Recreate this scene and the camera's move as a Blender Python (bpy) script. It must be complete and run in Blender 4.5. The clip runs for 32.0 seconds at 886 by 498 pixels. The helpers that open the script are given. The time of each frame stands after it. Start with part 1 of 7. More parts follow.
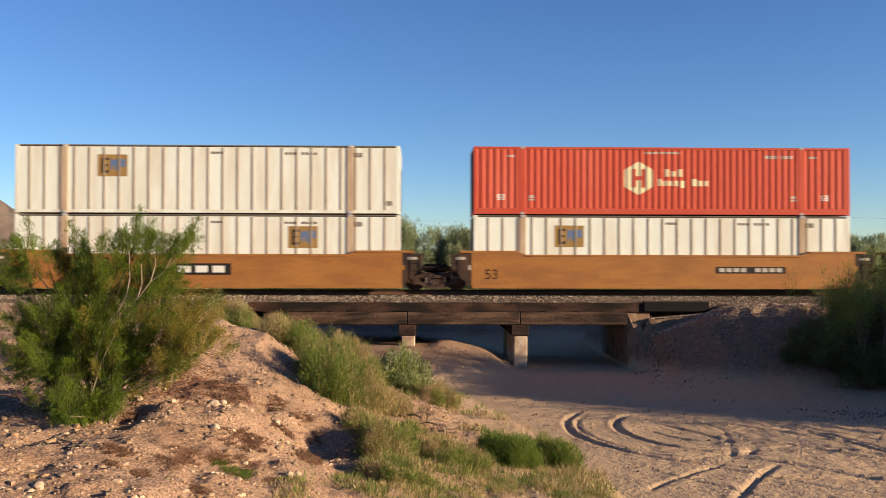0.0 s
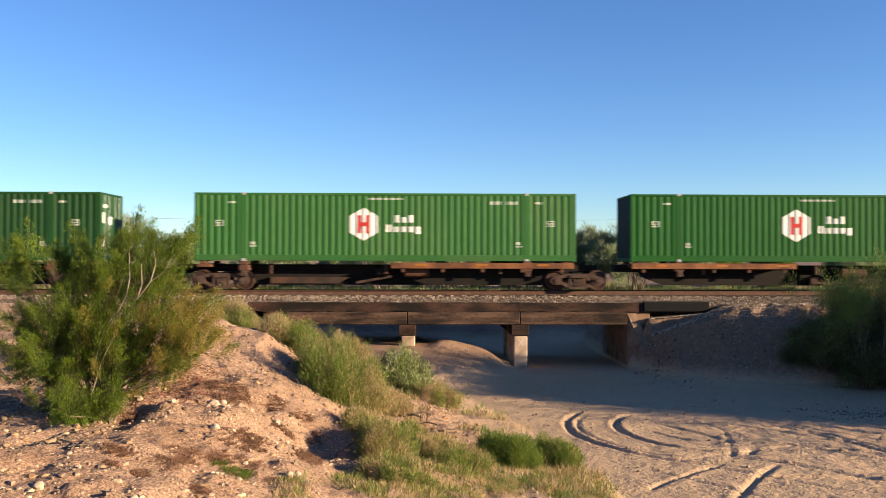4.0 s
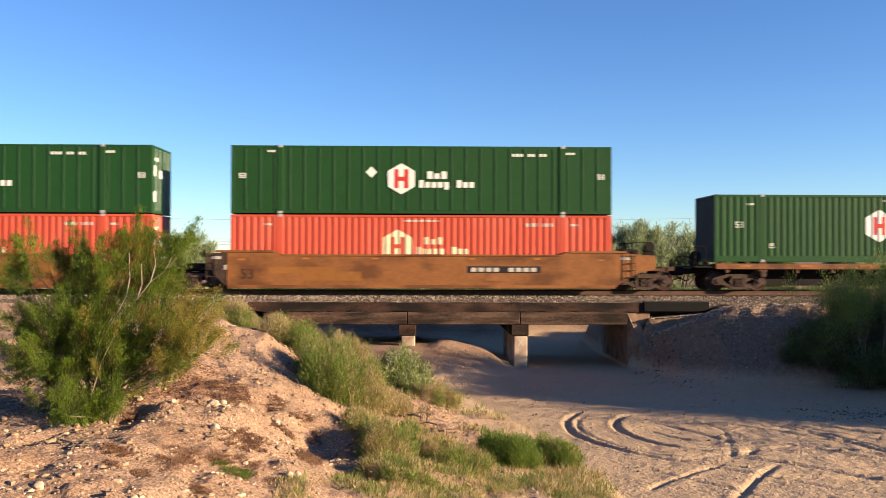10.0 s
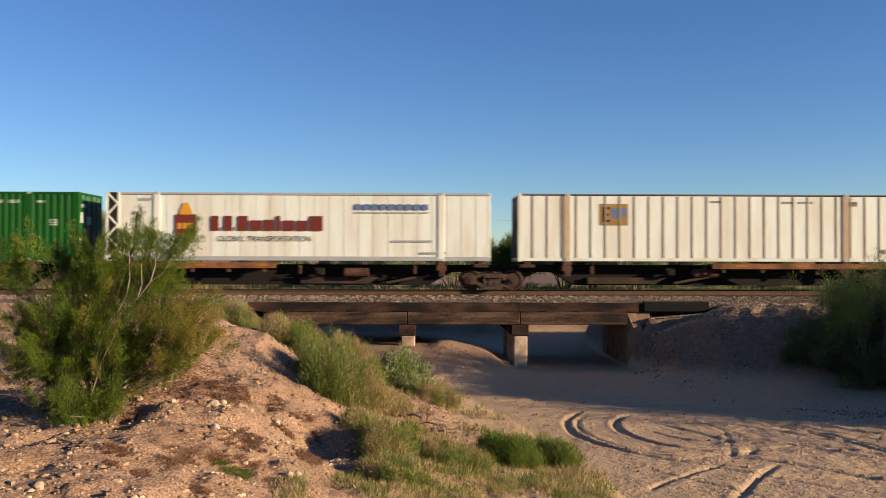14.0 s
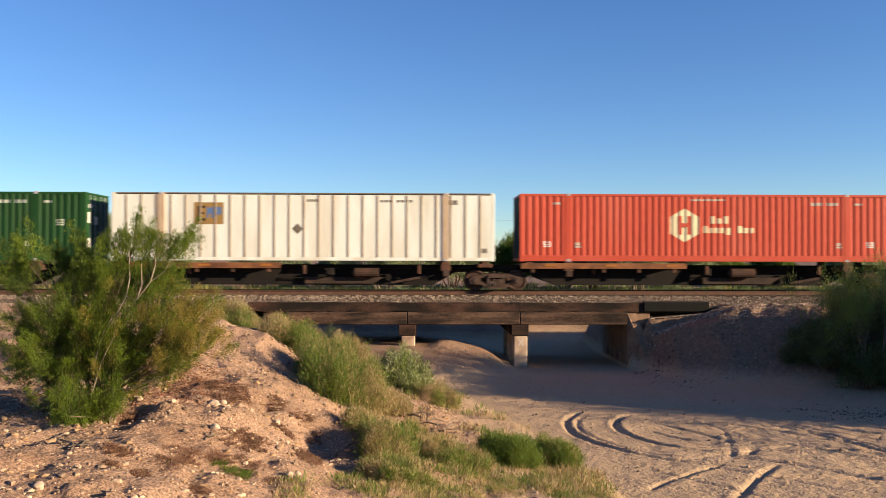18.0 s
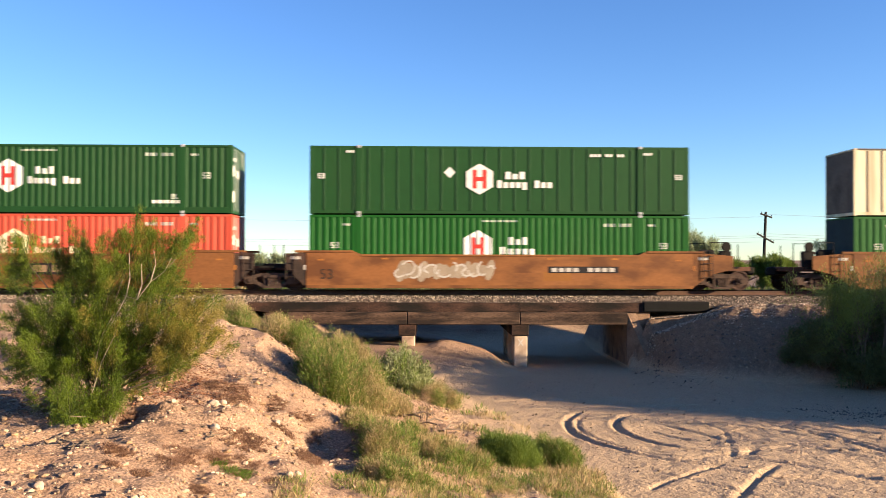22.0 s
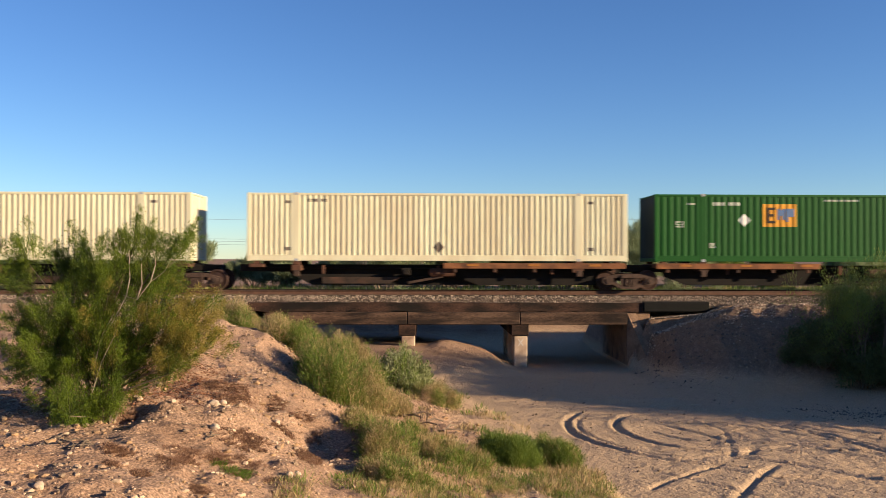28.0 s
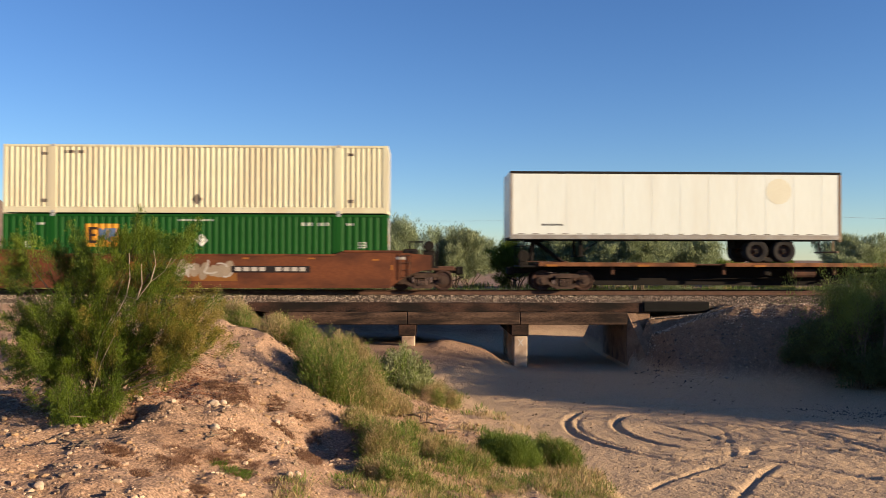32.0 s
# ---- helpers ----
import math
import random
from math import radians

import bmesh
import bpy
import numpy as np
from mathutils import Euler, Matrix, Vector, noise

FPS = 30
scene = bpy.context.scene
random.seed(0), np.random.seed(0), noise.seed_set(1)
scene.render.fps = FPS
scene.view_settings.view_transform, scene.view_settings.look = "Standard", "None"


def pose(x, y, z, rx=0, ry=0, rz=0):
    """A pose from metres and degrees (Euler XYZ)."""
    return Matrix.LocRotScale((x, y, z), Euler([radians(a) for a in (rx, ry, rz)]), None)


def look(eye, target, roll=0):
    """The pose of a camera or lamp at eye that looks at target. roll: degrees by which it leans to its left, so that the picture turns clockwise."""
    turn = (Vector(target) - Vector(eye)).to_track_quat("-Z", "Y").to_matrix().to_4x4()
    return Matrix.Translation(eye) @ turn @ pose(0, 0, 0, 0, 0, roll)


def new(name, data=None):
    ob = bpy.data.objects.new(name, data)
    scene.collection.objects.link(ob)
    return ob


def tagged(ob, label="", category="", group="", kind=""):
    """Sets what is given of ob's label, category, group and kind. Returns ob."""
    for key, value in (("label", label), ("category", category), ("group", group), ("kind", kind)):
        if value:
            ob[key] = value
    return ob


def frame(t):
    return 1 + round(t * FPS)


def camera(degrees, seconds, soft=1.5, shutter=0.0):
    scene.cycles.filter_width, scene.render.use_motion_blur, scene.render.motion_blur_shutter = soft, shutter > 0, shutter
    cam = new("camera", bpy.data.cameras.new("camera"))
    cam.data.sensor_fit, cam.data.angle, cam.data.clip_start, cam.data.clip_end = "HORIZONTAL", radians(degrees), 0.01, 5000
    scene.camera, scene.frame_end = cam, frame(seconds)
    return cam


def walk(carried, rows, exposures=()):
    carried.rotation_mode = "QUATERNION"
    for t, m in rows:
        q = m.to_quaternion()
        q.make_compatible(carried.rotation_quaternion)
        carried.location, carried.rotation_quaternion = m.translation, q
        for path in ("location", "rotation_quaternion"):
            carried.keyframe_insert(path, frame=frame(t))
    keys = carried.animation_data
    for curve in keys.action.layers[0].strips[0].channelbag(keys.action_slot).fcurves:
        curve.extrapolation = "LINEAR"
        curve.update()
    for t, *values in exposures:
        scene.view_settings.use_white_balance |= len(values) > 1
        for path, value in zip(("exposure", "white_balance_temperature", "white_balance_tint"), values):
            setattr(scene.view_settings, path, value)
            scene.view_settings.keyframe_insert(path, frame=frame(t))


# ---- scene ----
cam = camera(54.52, 32.0, soft=0.8, shutter=0.18)
EYE = (0.0, -36.47, 1.358)
CAM_POSE = Matrix.Translation(EYE) @ Euler((radians(90 + 0.678), 0, radians(-1.236))).to_matrix().to_4x4() @ pose(0, 0, 0, 0, 0, 0.142)
walk(cam, [(0.0, CAM_POSE), (32.0, CAM_POSE)], exposures=[(0.0, 1.15), (1.0, 1.32), (2.0, 1.62), (3.0, 1.49), (6.0, 1.60), (7.0, 1.60), (8.0, 1.50), (9.0, 1.45), (10.0, 1.60), (11.0, 1.60), (12.0, 1.30), (13.0, 1.08), (14.0, 1.02), (16.5, 1.55), (17.0, 1.55), (18.0, 1.32), (19.0, 1.30), (20.0, 1.40), (21.0, 1.40), (22.0, 1.82), (23.0, 1.78), (24.0, 1.74), (25.0, 1.68), (27.5, 1.25), (28.0, 1.20), (29.0, 0.96), (30.0, 0.99), (31.0, 1.15), (32.0, 1.15)])

# ---- sky and sun ----
SUN_WAY = Vector((0.900, -0.364, 0.242)).normalized()
world = bpy.data.worlds.new("sky")
scene.world = world
world.use_nodes = True
wn = world.node_tree.nodes
sky = wn.new("ShaderNodeTexSky")
sky.sky_type = "NISHITA"
sky.sun_disc = False
sky.sun_elevation = math.asin(SUN_WAY.z)
sky.sun_rotation = math.atan2(SUN_WAY.x, SUN_WAY.y)
sky.altitude = 800
sky.air_density, sky.dust_density, sky.ozone_density = 1.0, 0.03, 4.2
deep = wn.new("ShaderNodeHueSaturation")
deep.inputs["Hue"].default_value, deep.inputs["Saturation"].default_value = 0.510, 1.09
world.node_tree.links.new(sky.outputs[0], deep.inputs["Color"])
world.node_tree.links.new(deep.outputs[0], wn["Background"].inputs[0])
wn["Background"].inputs[1].default_value = 0.070
sun = new("sun", bpy.data.lights.new("sun", "SUN"))
sun.data.energy, sun.data.angle, sun.data.color = 5.0, radians(0.5), (1.0, 0.79, 0.53)
sun.matrix_world = look(SUN_WAY * 100, (0, 0, 0))


# ---- materials ----
def mat(name, a, b=None, scale=1.5, rough=0.7, metal=0.0, bump=0.0, bscale=60.0, stain=None, sscale=0.6, samount=0.4, stretch=(1, 1, 1), vary=0.0, island=0.0, sfrom=0.5):
    """A surface of two tones mixed by a broad and a fine noise, with stains, fine relief and a little change from object to object."""
    m = bpy.data.materials.new(name)
    m.use_nodes = True
    nt = m.node_tree
    N, L = nt.nodes, nt.links
    bs = N["Principled BSDF"]
    tc = N.new("ShaderNodeTexCoord")
    mp = N.new("ShaderNodeMapping")
    mp.inputs["Scale"].default_value = stretch
    L.new(tc.outputs["Object"], mp.inputs[0])
    info = N.new("ShaderNodeObjectInfo")
    add = N.new("ShaderNodeVectorMath")
    add.operation = "MULTIPLY_ADD"
    add.inputs[1].default_value = (1, 1, 1)
    sh = N.new("ShaderNodeMath")
    sh.operation = "MULTIPLY"
    sh.inputs[1].default_value = 37.0
    L.new(info.outputs["Random"], sh.inputs[0])
    L.new(mp.outputs[0], add.inputs[0])
    L.new(sh.outputs[0], add.inputs[2])
    b = b or tuple(c * 0.8 for c in a)

    def noise_at(sc, detail=5.0):
        n = N.new("ShaderNodeTexNoise")
        n.inputs["Scale"].default_value, n.inputs["Detail"].default_value = sc, detail
        L.new(add.outputs[0], n.inputs["Vector"])
        return n

    n1, n2 = noise_at(scale), noise_at(scale * 11)
    mixn = N.new("ShaderNodeMath")
    mixn.operation = "MULTIPLY_ADD"
    mixn.inputs[1].default_value = 0.45
    L.new(n2.outputs[0], mixn.inputs[0])
    half = N.new("ShaderNodeMath")
    half.operation = "MULTIPLY"
    half.inputs[1].default_value = 0.55
    L.new(n1.outputs[0], half.inputs[0])
    L.new(half.outputs[0], mixn.inputs[2])
    ramp = N.new("ShaderNodeValToRGB")
    ramp.color_ramp.elements[0].position, ramp.color_ramp.elements[1].position = 0.36, 0.64
    ramp.color_ramp.elements[0].color, ramp.color_ramp.elements[1].color = (*b, 1), (*a, 1)
    L.new(mixn.outputs[0], ramp.inputs[0])
    out = ramp.outputs[0]
    if stain:
        n3 = noise_at(sscale, 7.0)
        r3 = N.new("ShaderNodeValToRGB")
        r3.color_ramp.elements[0].position, r3.color_ramp.elements[1].position = sfrom, sfrom + 0.2
        r3.color_ramp.elements[0].color = (0, 0, 0, 1)
        r3.color_ramp.elements[1].color = (samount, samount, samount, 1)
        L.new(n3.outputs[0], r3.inputs[0])
        mx = N.new("ShaderNodeMixRGB")
        mx.inputs[2].default_value = (*stain, 1)
        L.new(r3.outputs[0], mx.inputs[0])
        L.new(out, mx.inputs[1])
        out = mx.outputs[0]
    if vary or island:
        hs = N.new("ShaderNodeHueSaturation")
        mr = N.new("ShaderNodeMapRange")
        k = vary or island
        mr.inputs["To Min"].default_value, mr.inputs["To Max"].default_value = 1 - k, 1 + k
        if island:
            g = N.new("ShaderNodeNewGeometry")
            L.new(g.outputs["Random Per Island"], mr.inputs[0])
        else:
            L.new(info.outputs["Random"], mr.inputs[0])
        L.new(mr.outputs[0], hs.inputs["Value"])
        L.new(out, hs.inputs["Color"])
        out = hs.outputs[0]
    L.new(out, bs.inputs["Base Color"])
    bs.inputs["Roughness"].default_value, bs.inputs["Metallic"].default_value = rough, metal
    bs.inputs["Specular IOR Level"].default_value = 0.2 if rough > 0.48 else 0.4
    if bump:
        nb = noise_at(bscale, 4.0)
        bp = N.new("ShaderNodeBump")
        bp.inputs["Strength"].default_value, bp.inputs["Distance"].default_value = bump, 0.02
        L.new(nb.outputs[0], bp.inputs["Height"])
        L.new(bp.outputs[0], bs.inputs["Normal"])
    return m


def leafy(name, a, b, trans=0.22):
    """Leaves: two greens by clump and by leaf, partly letting light through."""
    m = bpy.data.materials.new(name)
    m.use_nodes = True
    N, L = m.node_tree.nodes, m.node_tree.links
    bs = N["Principled BSDF"]
    g = N.new("ShaderNodeNewGeometry")
    tc = N.new("ShaderNodeTexCoord")
    nz = N.new("ShaderNodeTexNoise")
    nz.inputs["Scale"].default_value = 2.2
    L.new(tc.outputs["Object"], nz.inputs["Vector"])
    mx = N.new("ShaderNodeMath")
    mx.operation = "MULTIPLY_ADD"
    mx.inputs[1].default_value = 0.4
    sc = N.new("ShaderNodeMath")
    sc.operation = "MULTIPLY"
    sc.inputs[1].default_value = 0.6
    L.new(nz.outputs[0], sc.inputs[0])
    L.new(g.outputs["Random Per Island"], mx.inputs[0])
    L.new(sc.outputs[0], mx.inputs[2])
    r = N.new("ShaderNodeValToRGB")
    r.color_ramp.elements[0].position, r.color_ramp.elements[1].position = 0.25, 0.75
    r.color_ramp.elements[0].color, r.color_ramp.elements[1].color = (*b, 1), (*a, 1)
    L.new(mx.outputs[0], r.inputs[0])
    L.new(r.outputs[0], bs.inputs["Base Color"])
    bs.inputs["Roughness"].default_value = 0.6
    bs.inputs["Specular IOR Level"].default_value = 0.25
    tr = N.new("ShaderNodeBsdfTranslucent")
    L.new(r.outputs[0], tr.inputs["Color"])
    mixs = N.new("ShaderNodeMixShader")
    mixs.inputs[0].default_value = trans
    L.new(bs.outputs[0], mixs.inputs[1])
    L.new(tr.outputs[0], mixs.inputs[2])
    L.new(mixs.outputs[0], N["Material Output"].inputs["Surface"])
    return m


def soil(name):
    """Orange-brown desert sand with gravel of two sizes, darker where it is earthy and on the shaded bank."""
    m = mat(name, (0.338, 0.213, 0.138), (0.235, 0.142, 0.09), scale=1.3, rough=0.95, bump=0.0, stain=(0.165, 0.088, 0.053), sscale=0.8, samount=0.42)
    N, L = m.node_tree.nodes, m.node_tree.links
    bs = N["Principled BSDF"]
    tc = N["Texture Coordinate"]
    first = bs.inputs["Base Color"].links[0].from_socket
    vor = N.new("ShaderNodeTexVoronoi")
    vor.inputs["Scale"].default_value = 17.0
    L.new(tc.outputs["Object"], vor.inputs["Vector"])
    fine = N.new("ShaderNodeTexNoise")
    fine.inputs["Scale"].default_value, fine.inputs["Detail"].default_value = 34.0, 7.0
    L.new(tc.outputs["Object"], fine.inputs["Vector"])
    clod = N.new("ShaderNodeTexNoise")
    clod.inputs["Scale"].default_value, clod.inputs["Detail"].default_value = 6.5, 5.0
    L.new(tc.outputs["Object"], clod.inputs["Vector"])
    # paler and darker grit
    grit = N.new("ShaderNodeMapRange")
    grit.inputs["From Min"].default_value, grit.inputs["From Max"].default_value = 0.34, 0.68
    grit.inputs["To Min"].default_value, grit.inputs["To Max"].default_value = 0.5, 1.42
    L.new(fine.outputs[0], grit.inputs[0])
    hs = N.new("ShaderNodeHueSaturation")
    # the bed of the wash is paler, cleaner sand than the earthy banks
    sep = N.new("ShaderNodeSeparateXYZ")
    L.new(tc.outputs["Object"], sep.inputs[0])
    low = N.new("ShaderNodeMapRange")
    low.inputs["From Min"].default_value, low.inputs["From Max"].default_value = -2.45, -2.85
    L.new(sep.outputs["Z"], low.inputs[0])
    sand = N.new("ShaderNodeMixRGB")
    sand.inputs[2].default_value = (0.48, 0.335, 0.205, 1)
    L.new(low.outputs[0], sand.inputs[0])
    half = N.new("ShaderNodeMath")
    half.operation = "MULTIPLY"
    half.inputs[1].default_value = 0.8
    L.new(low.outputs[0], half.inputs[0])
    L.new(half.outputs[0], sand.inputs[0])
    L.new(first, sand.inputs[1])
    # the cut bank beside the bridge is coloured darker, patchily, to deepen its shade
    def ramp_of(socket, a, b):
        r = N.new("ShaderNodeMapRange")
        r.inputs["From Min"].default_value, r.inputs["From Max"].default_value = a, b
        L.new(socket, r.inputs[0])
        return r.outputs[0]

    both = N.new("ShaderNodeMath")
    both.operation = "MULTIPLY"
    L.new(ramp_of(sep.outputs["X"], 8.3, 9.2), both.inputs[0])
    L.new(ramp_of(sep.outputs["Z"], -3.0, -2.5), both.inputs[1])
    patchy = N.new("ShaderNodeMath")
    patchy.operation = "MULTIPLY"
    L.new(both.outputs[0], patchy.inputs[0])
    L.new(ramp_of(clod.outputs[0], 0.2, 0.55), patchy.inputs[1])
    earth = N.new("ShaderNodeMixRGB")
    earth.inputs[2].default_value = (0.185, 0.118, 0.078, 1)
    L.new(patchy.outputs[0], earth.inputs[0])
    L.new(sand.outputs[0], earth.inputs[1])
    L.new(earth.outputs[0], hs.inputs["Color"])
    L.new(grit.outputs[0], hs.inputs["Value"])
    L.new(hs.outputs[0], bs.inputs["Base Color"])
    b1, b2, b3 = (N.new("ShaderNodeBump") for k in range(3))
    for node, src, strength, dist in ((b1, clod.outputs[0], 0.7, 0.07), (b2, vor.outputs["Distance"], 0.4, -0.02), (b3, fine.outputs[0], 0.6, 0.02)):
        node.inputs["Strength"].default_value, node.inputs["Distance"].default_value = strength, abs(dist)
        node.invert = dist < 0
        L.new(src, node.inputs["Height"])
    L.new(b1.outputs[0], b2.inputs["Normal"])
    L.new(b2.outputs[0], b3.inputs["Normal"])
    L.new(b3.outputs[0], bs.inputs["Normal"])
    return m


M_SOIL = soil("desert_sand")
M_STONE = mat("pale_stone", (0.394, 0.282, 0.190), (0.236, 0.154, 0.098), scale=6, rough=0.9, bump=0.5, bscale=40, island=0.6)
M_ROCK = mat("pale_rock", (0.492, 0.377, 0.279), (0.328, 0.230, 0.156), scale=9, rough=0.9, bump=0.5, bscale=40)
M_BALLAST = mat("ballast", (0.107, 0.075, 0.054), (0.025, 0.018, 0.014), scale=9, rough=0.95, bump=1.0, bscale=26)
M_BALSTONE = mat("ballast_stone", (0.40, 0.312, 0.235), (0.130, 0.092, 0.067), scale=9, rough=0.9, island=0.75)
M_RAIL = mat("rail_rust", (0.125, 0.066, 0.043), (0.072, 0.037, 0.025), scale=3, rough=0.8, bump=0.2)
M_TIE = mat("tie_wood", (0.082, 0.057, 0.041), (0.045, 0.033, 0.025), scale=5, rough=0.95, bump=0.6)
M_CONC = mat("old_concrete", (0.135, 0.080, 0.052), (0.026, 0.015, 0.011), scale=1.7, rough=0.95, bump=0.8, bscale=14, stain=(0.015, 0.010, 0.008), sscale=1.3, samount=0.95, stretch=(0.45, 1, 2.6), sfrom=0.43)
# the posts' paler copy of the concrete, brightened to carry the sunlight on them
M_POSTC = mat("sunlit_post_concrete", (0.508, 0.377, 0.271), (0.344, 0.238, 0.164), scale=2.2, rough=0.95, bump=0.6, bscale=18, stain=(0.131, 0.074, 0.049), sscale=1.6, samount=0.75)
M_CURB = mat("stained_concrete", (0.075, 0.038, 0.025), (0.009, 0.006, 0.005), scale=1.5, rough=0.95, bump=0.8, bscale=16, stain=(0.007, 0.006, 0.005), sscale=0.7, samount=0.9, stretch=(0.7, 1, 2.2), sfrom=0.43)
M_BLACK = mat("tarred_timber", (0.007, 0.0065, 0.006), (0.004, 0.0038, 0.0035), scale=3, rough=0.9, bump=0.4)
M_WOODPOLE = mat("dark_pole", (0.041, 0.033, 0.029), (0.025, 0.021, 0.016), scale=4, rough=0.9)
M_WIRE = mat("wire", (0.180, 0.197, 0.221), rough=0.5)
M_HILL = mat("far_hill", (0.144, 0.103, 0.083), (0.096, 0.074, 0.062), scale=0.012, rough=1.0, bump=0.8, bscale=0.05, stain=(0.062, 0.058, 0.041), sscale=0.02, samount=0.6)
# distance haze is put into this mountain's blue colour
M_HAZEHILL = mat("haze_blue_hill", (0.164, 0.189, 0.254), (0.131, 0.152, 0.213), scale=0.006, rough=1.0)
M_ORANGE = mat("orange_car_paint", (0.315, 0.138, 0.038), (0.262, 0.108, 0.030), scale=0.8, rough=0.6, stain=(0.180, 0.074, 0.029), sscale=1.3, samount=0.45, stretch=(0.5, 1, 1.5), bump=0.1, sfrom=0.43)
M_BROWN = mat("brown_car_paint", (0.240, 0.096, 0.030), (0.172, 0.066, 0.021), scale=0.9, rough=0.7, stain=(0.066, 0.024, 0.010), sscale=0.9, samount=0.8, stretch=(0.6, 1, 1.2), bump=0.1, vary=0.14, sfrom=0.43)
M_YELLOW = mat("yellow_car_paint", (0.403, 0.181, 0.037), (0.336, 0.141, 0.030), scale=0.8, rough=0.6, stain=(0.168, 0.074, 0.027), sscale=1.3, samount=0.5, stretch=(0.5, 1, 1.5), bump=0.1, sfrom=0.43)
M_RUST = mat("rusty_frame", (0.131, 0.057, 0.033), (0.066, 0.033, 0.022), scale=1.4, rough=0.85, stain=(0.025, 0.018, 0.015), sscale=1.0, samount=0.7, sfrom=0.43)
M_DARK = mat("grimy_steel", (0.015, 0.011, 0.009), (0.008, 0.007, 0.006), scale=2.0, rough=0.9)
M_TRUCK = mat("dusty_cast_steel", (0.085, 0.052, 0.038), (0.034, 0.021, 0.016), scale=4.0, rough=0.85)
M_WHEEL = mat("wheel_steel", (0.082, 0.045, 0.033), (0.041, 0.025, 0.021), scale=4.0, rough=0.6, metal=0.5)
M_AMBER = mat("amber_reflector", (0.34, 0.135, 0.028), (0.24, 0.085, 0.02), scale=3.0, rough=0.5)
M_GREEN = mat("green_container_paint", (0.006, 0.074, 0.007), (0.005, 0.062, 0.006), scale=0.5, rough=0.6, stain=(0.012, 0.052, 0.009), sscale=0.5, samount=0.4, stretch=(1, 1, 0.4), vary=0.12)
M_GREEND = mat("dark_green_container_paint", (0.011, 0.053, 0.012), (0.009, 0.043, 0.010), scale=0.5, rough=0.6, stain=(0.018, 0.040, 0.013), sscale=0.5, samount=0.4, stretch=(1, 1, 0.4), vary=0.08)
M_GREENL = mat("faded_green_container_paint", (0.028, 0.110, 0.024), (0.024, 0.093, 0.020), scale=0.5, rough=0.6, stain=(0.066, 0.105, 0.039), sscale=0.5, samount=0.4, stretch=(1, 1, 0.4), vary=0.06)
M_RED = mat("red_container_paint", (0.508, 0.051, 0.029), (0.443, 0.041, 0.025), scale=0.5, rough=0.55, stain=(0.369, 0.074, 0.049), sscale=0.5, samount=0.45, stretch=(1, 1, 0.4), vary=0.06)
M_REDF = mat("faded_red_container_paint", (0.457, 0.068, 0.037), (0.406, 0.058, 0.032), scale=0.5, rough=0.6, stain=(0.428, 0.104, 0.067), sscale=0.5, samount=0.45, stretch=(1, 1, 0.4), vary=0.06)
M_WHITE = mat("white_container_paint", (0.675, 0.70, 0.64), (0.605, 0.615, 0.545), scale=0.6, rough=0.55, stain=(0.48, 0.385, 0.27), sscale=0.9, samount=0.42, stretch=(1.6, 1, 0.25), vary=0.03, sfrom=0.43)
M_CREAM = mat("cream_container_paint", (0.64, 0.60, 0.42), (0.58, 0.53, 0.36), scale=0.6, rough=0.55, stain=(0.451, 0.328, 0.205), sscale=0.7, samount=0.35, stretch=(1.6, 1, 0.25), vary=0.03, sfrom=0.43)
M_TAN = mat("weathered_tan_panel", (0.67, 0.60, 0.41), (0.57, 0.49, 0.32), scale=0.6, rough=0.65, stain=(0.295, 0.172, 0.098), sscale=0.9, samount=0.55, stretch=(2.2, 1, 0.15), sfrom=0.43)
M_POST = mat("grimy_panel_post", (0.172, 0.139, 0.111), (0.098, 0.078, 0.061), scale=1.0, rough=0.7, stain=(0.082, 0.049, 0.033), sscale=1.2, samount=0.5)
M_TANPOST = mat("stained_lifting_post", (0.459, 0.353, 0.246), (0.344, 0.246, 0.164), scale=1.2, rough=0.7, stain=(0.246, 0.139, 0.082), sscale=1.0, samount=0.6, stretch=(1, 1, 0.3))
M_POSTRUST = mat("rust_streaked_post", (0.26, 0.19, 0.12), (0.18, 0.12, 0.075), scale=1.0, rough=0.8)
M_GPOST = mat("green_panel_post", (0.018, 0.061, 0.020), (0.013, 0.045, 0.015), rough=0.6)
M_LOGOW = mat("white_lettering", (0.656, 0.640, 0.599), (0.590, 0.566, 0.517), scale=2.0, rough=0.6)
M_LOGOR = mat("red_emblem", (0.451, 0.037, 0.029), (0.394, 0.033, 0.025), rough=0.6)
M_LOGOO = mat("amber_emblem", (0.590, 0.271, 0.025), (0.508, 0.221, 0.025), scale=2.0, rough=0.6)
M_LOGOOD = mat("faded_amber_emblem", (0.295, 0.180, 0.057), (0.221, 0.131, 0.049), scale=2.0, rough=0.7)
M_LOGOB = mat("blue_emblem", (0.082, 0.139, 0.271), (0.107, 0.148, 0.246), rough=0.6)
M_LOGOK = mat("dark_emblem", (0.041, 0.023, 0.015), (0.033, 0.020, 0.013), rough=0.6)
M_MAROON = mat("maroon_lettering", (0.139, 0.025, 0.021), (0.115, 0.025, 0.016), rough=0.6)
M_GREY = mat("grey_trim", (0.344, 0.344, 0.353), (0.287, 0.287, 0.295), scale=1.5, rough=0.5)
M_PLATE = mat("black_plate", (0.021, 0.016, 0.015), (0.016, 0.013, 0.012), rough=0.6)
M_GRAF = mat("sprayed_paint", (0.451, 0.410, 0.361), (0.377, 0.328, 0.279), scale=2.0, rough=0.7)
M_GRAFP = mat("purple_sprayed_paint", (0.246, 0.066, 0.098), (0.213, 0.057, 0.082), scale=2.0, rough=0.7)
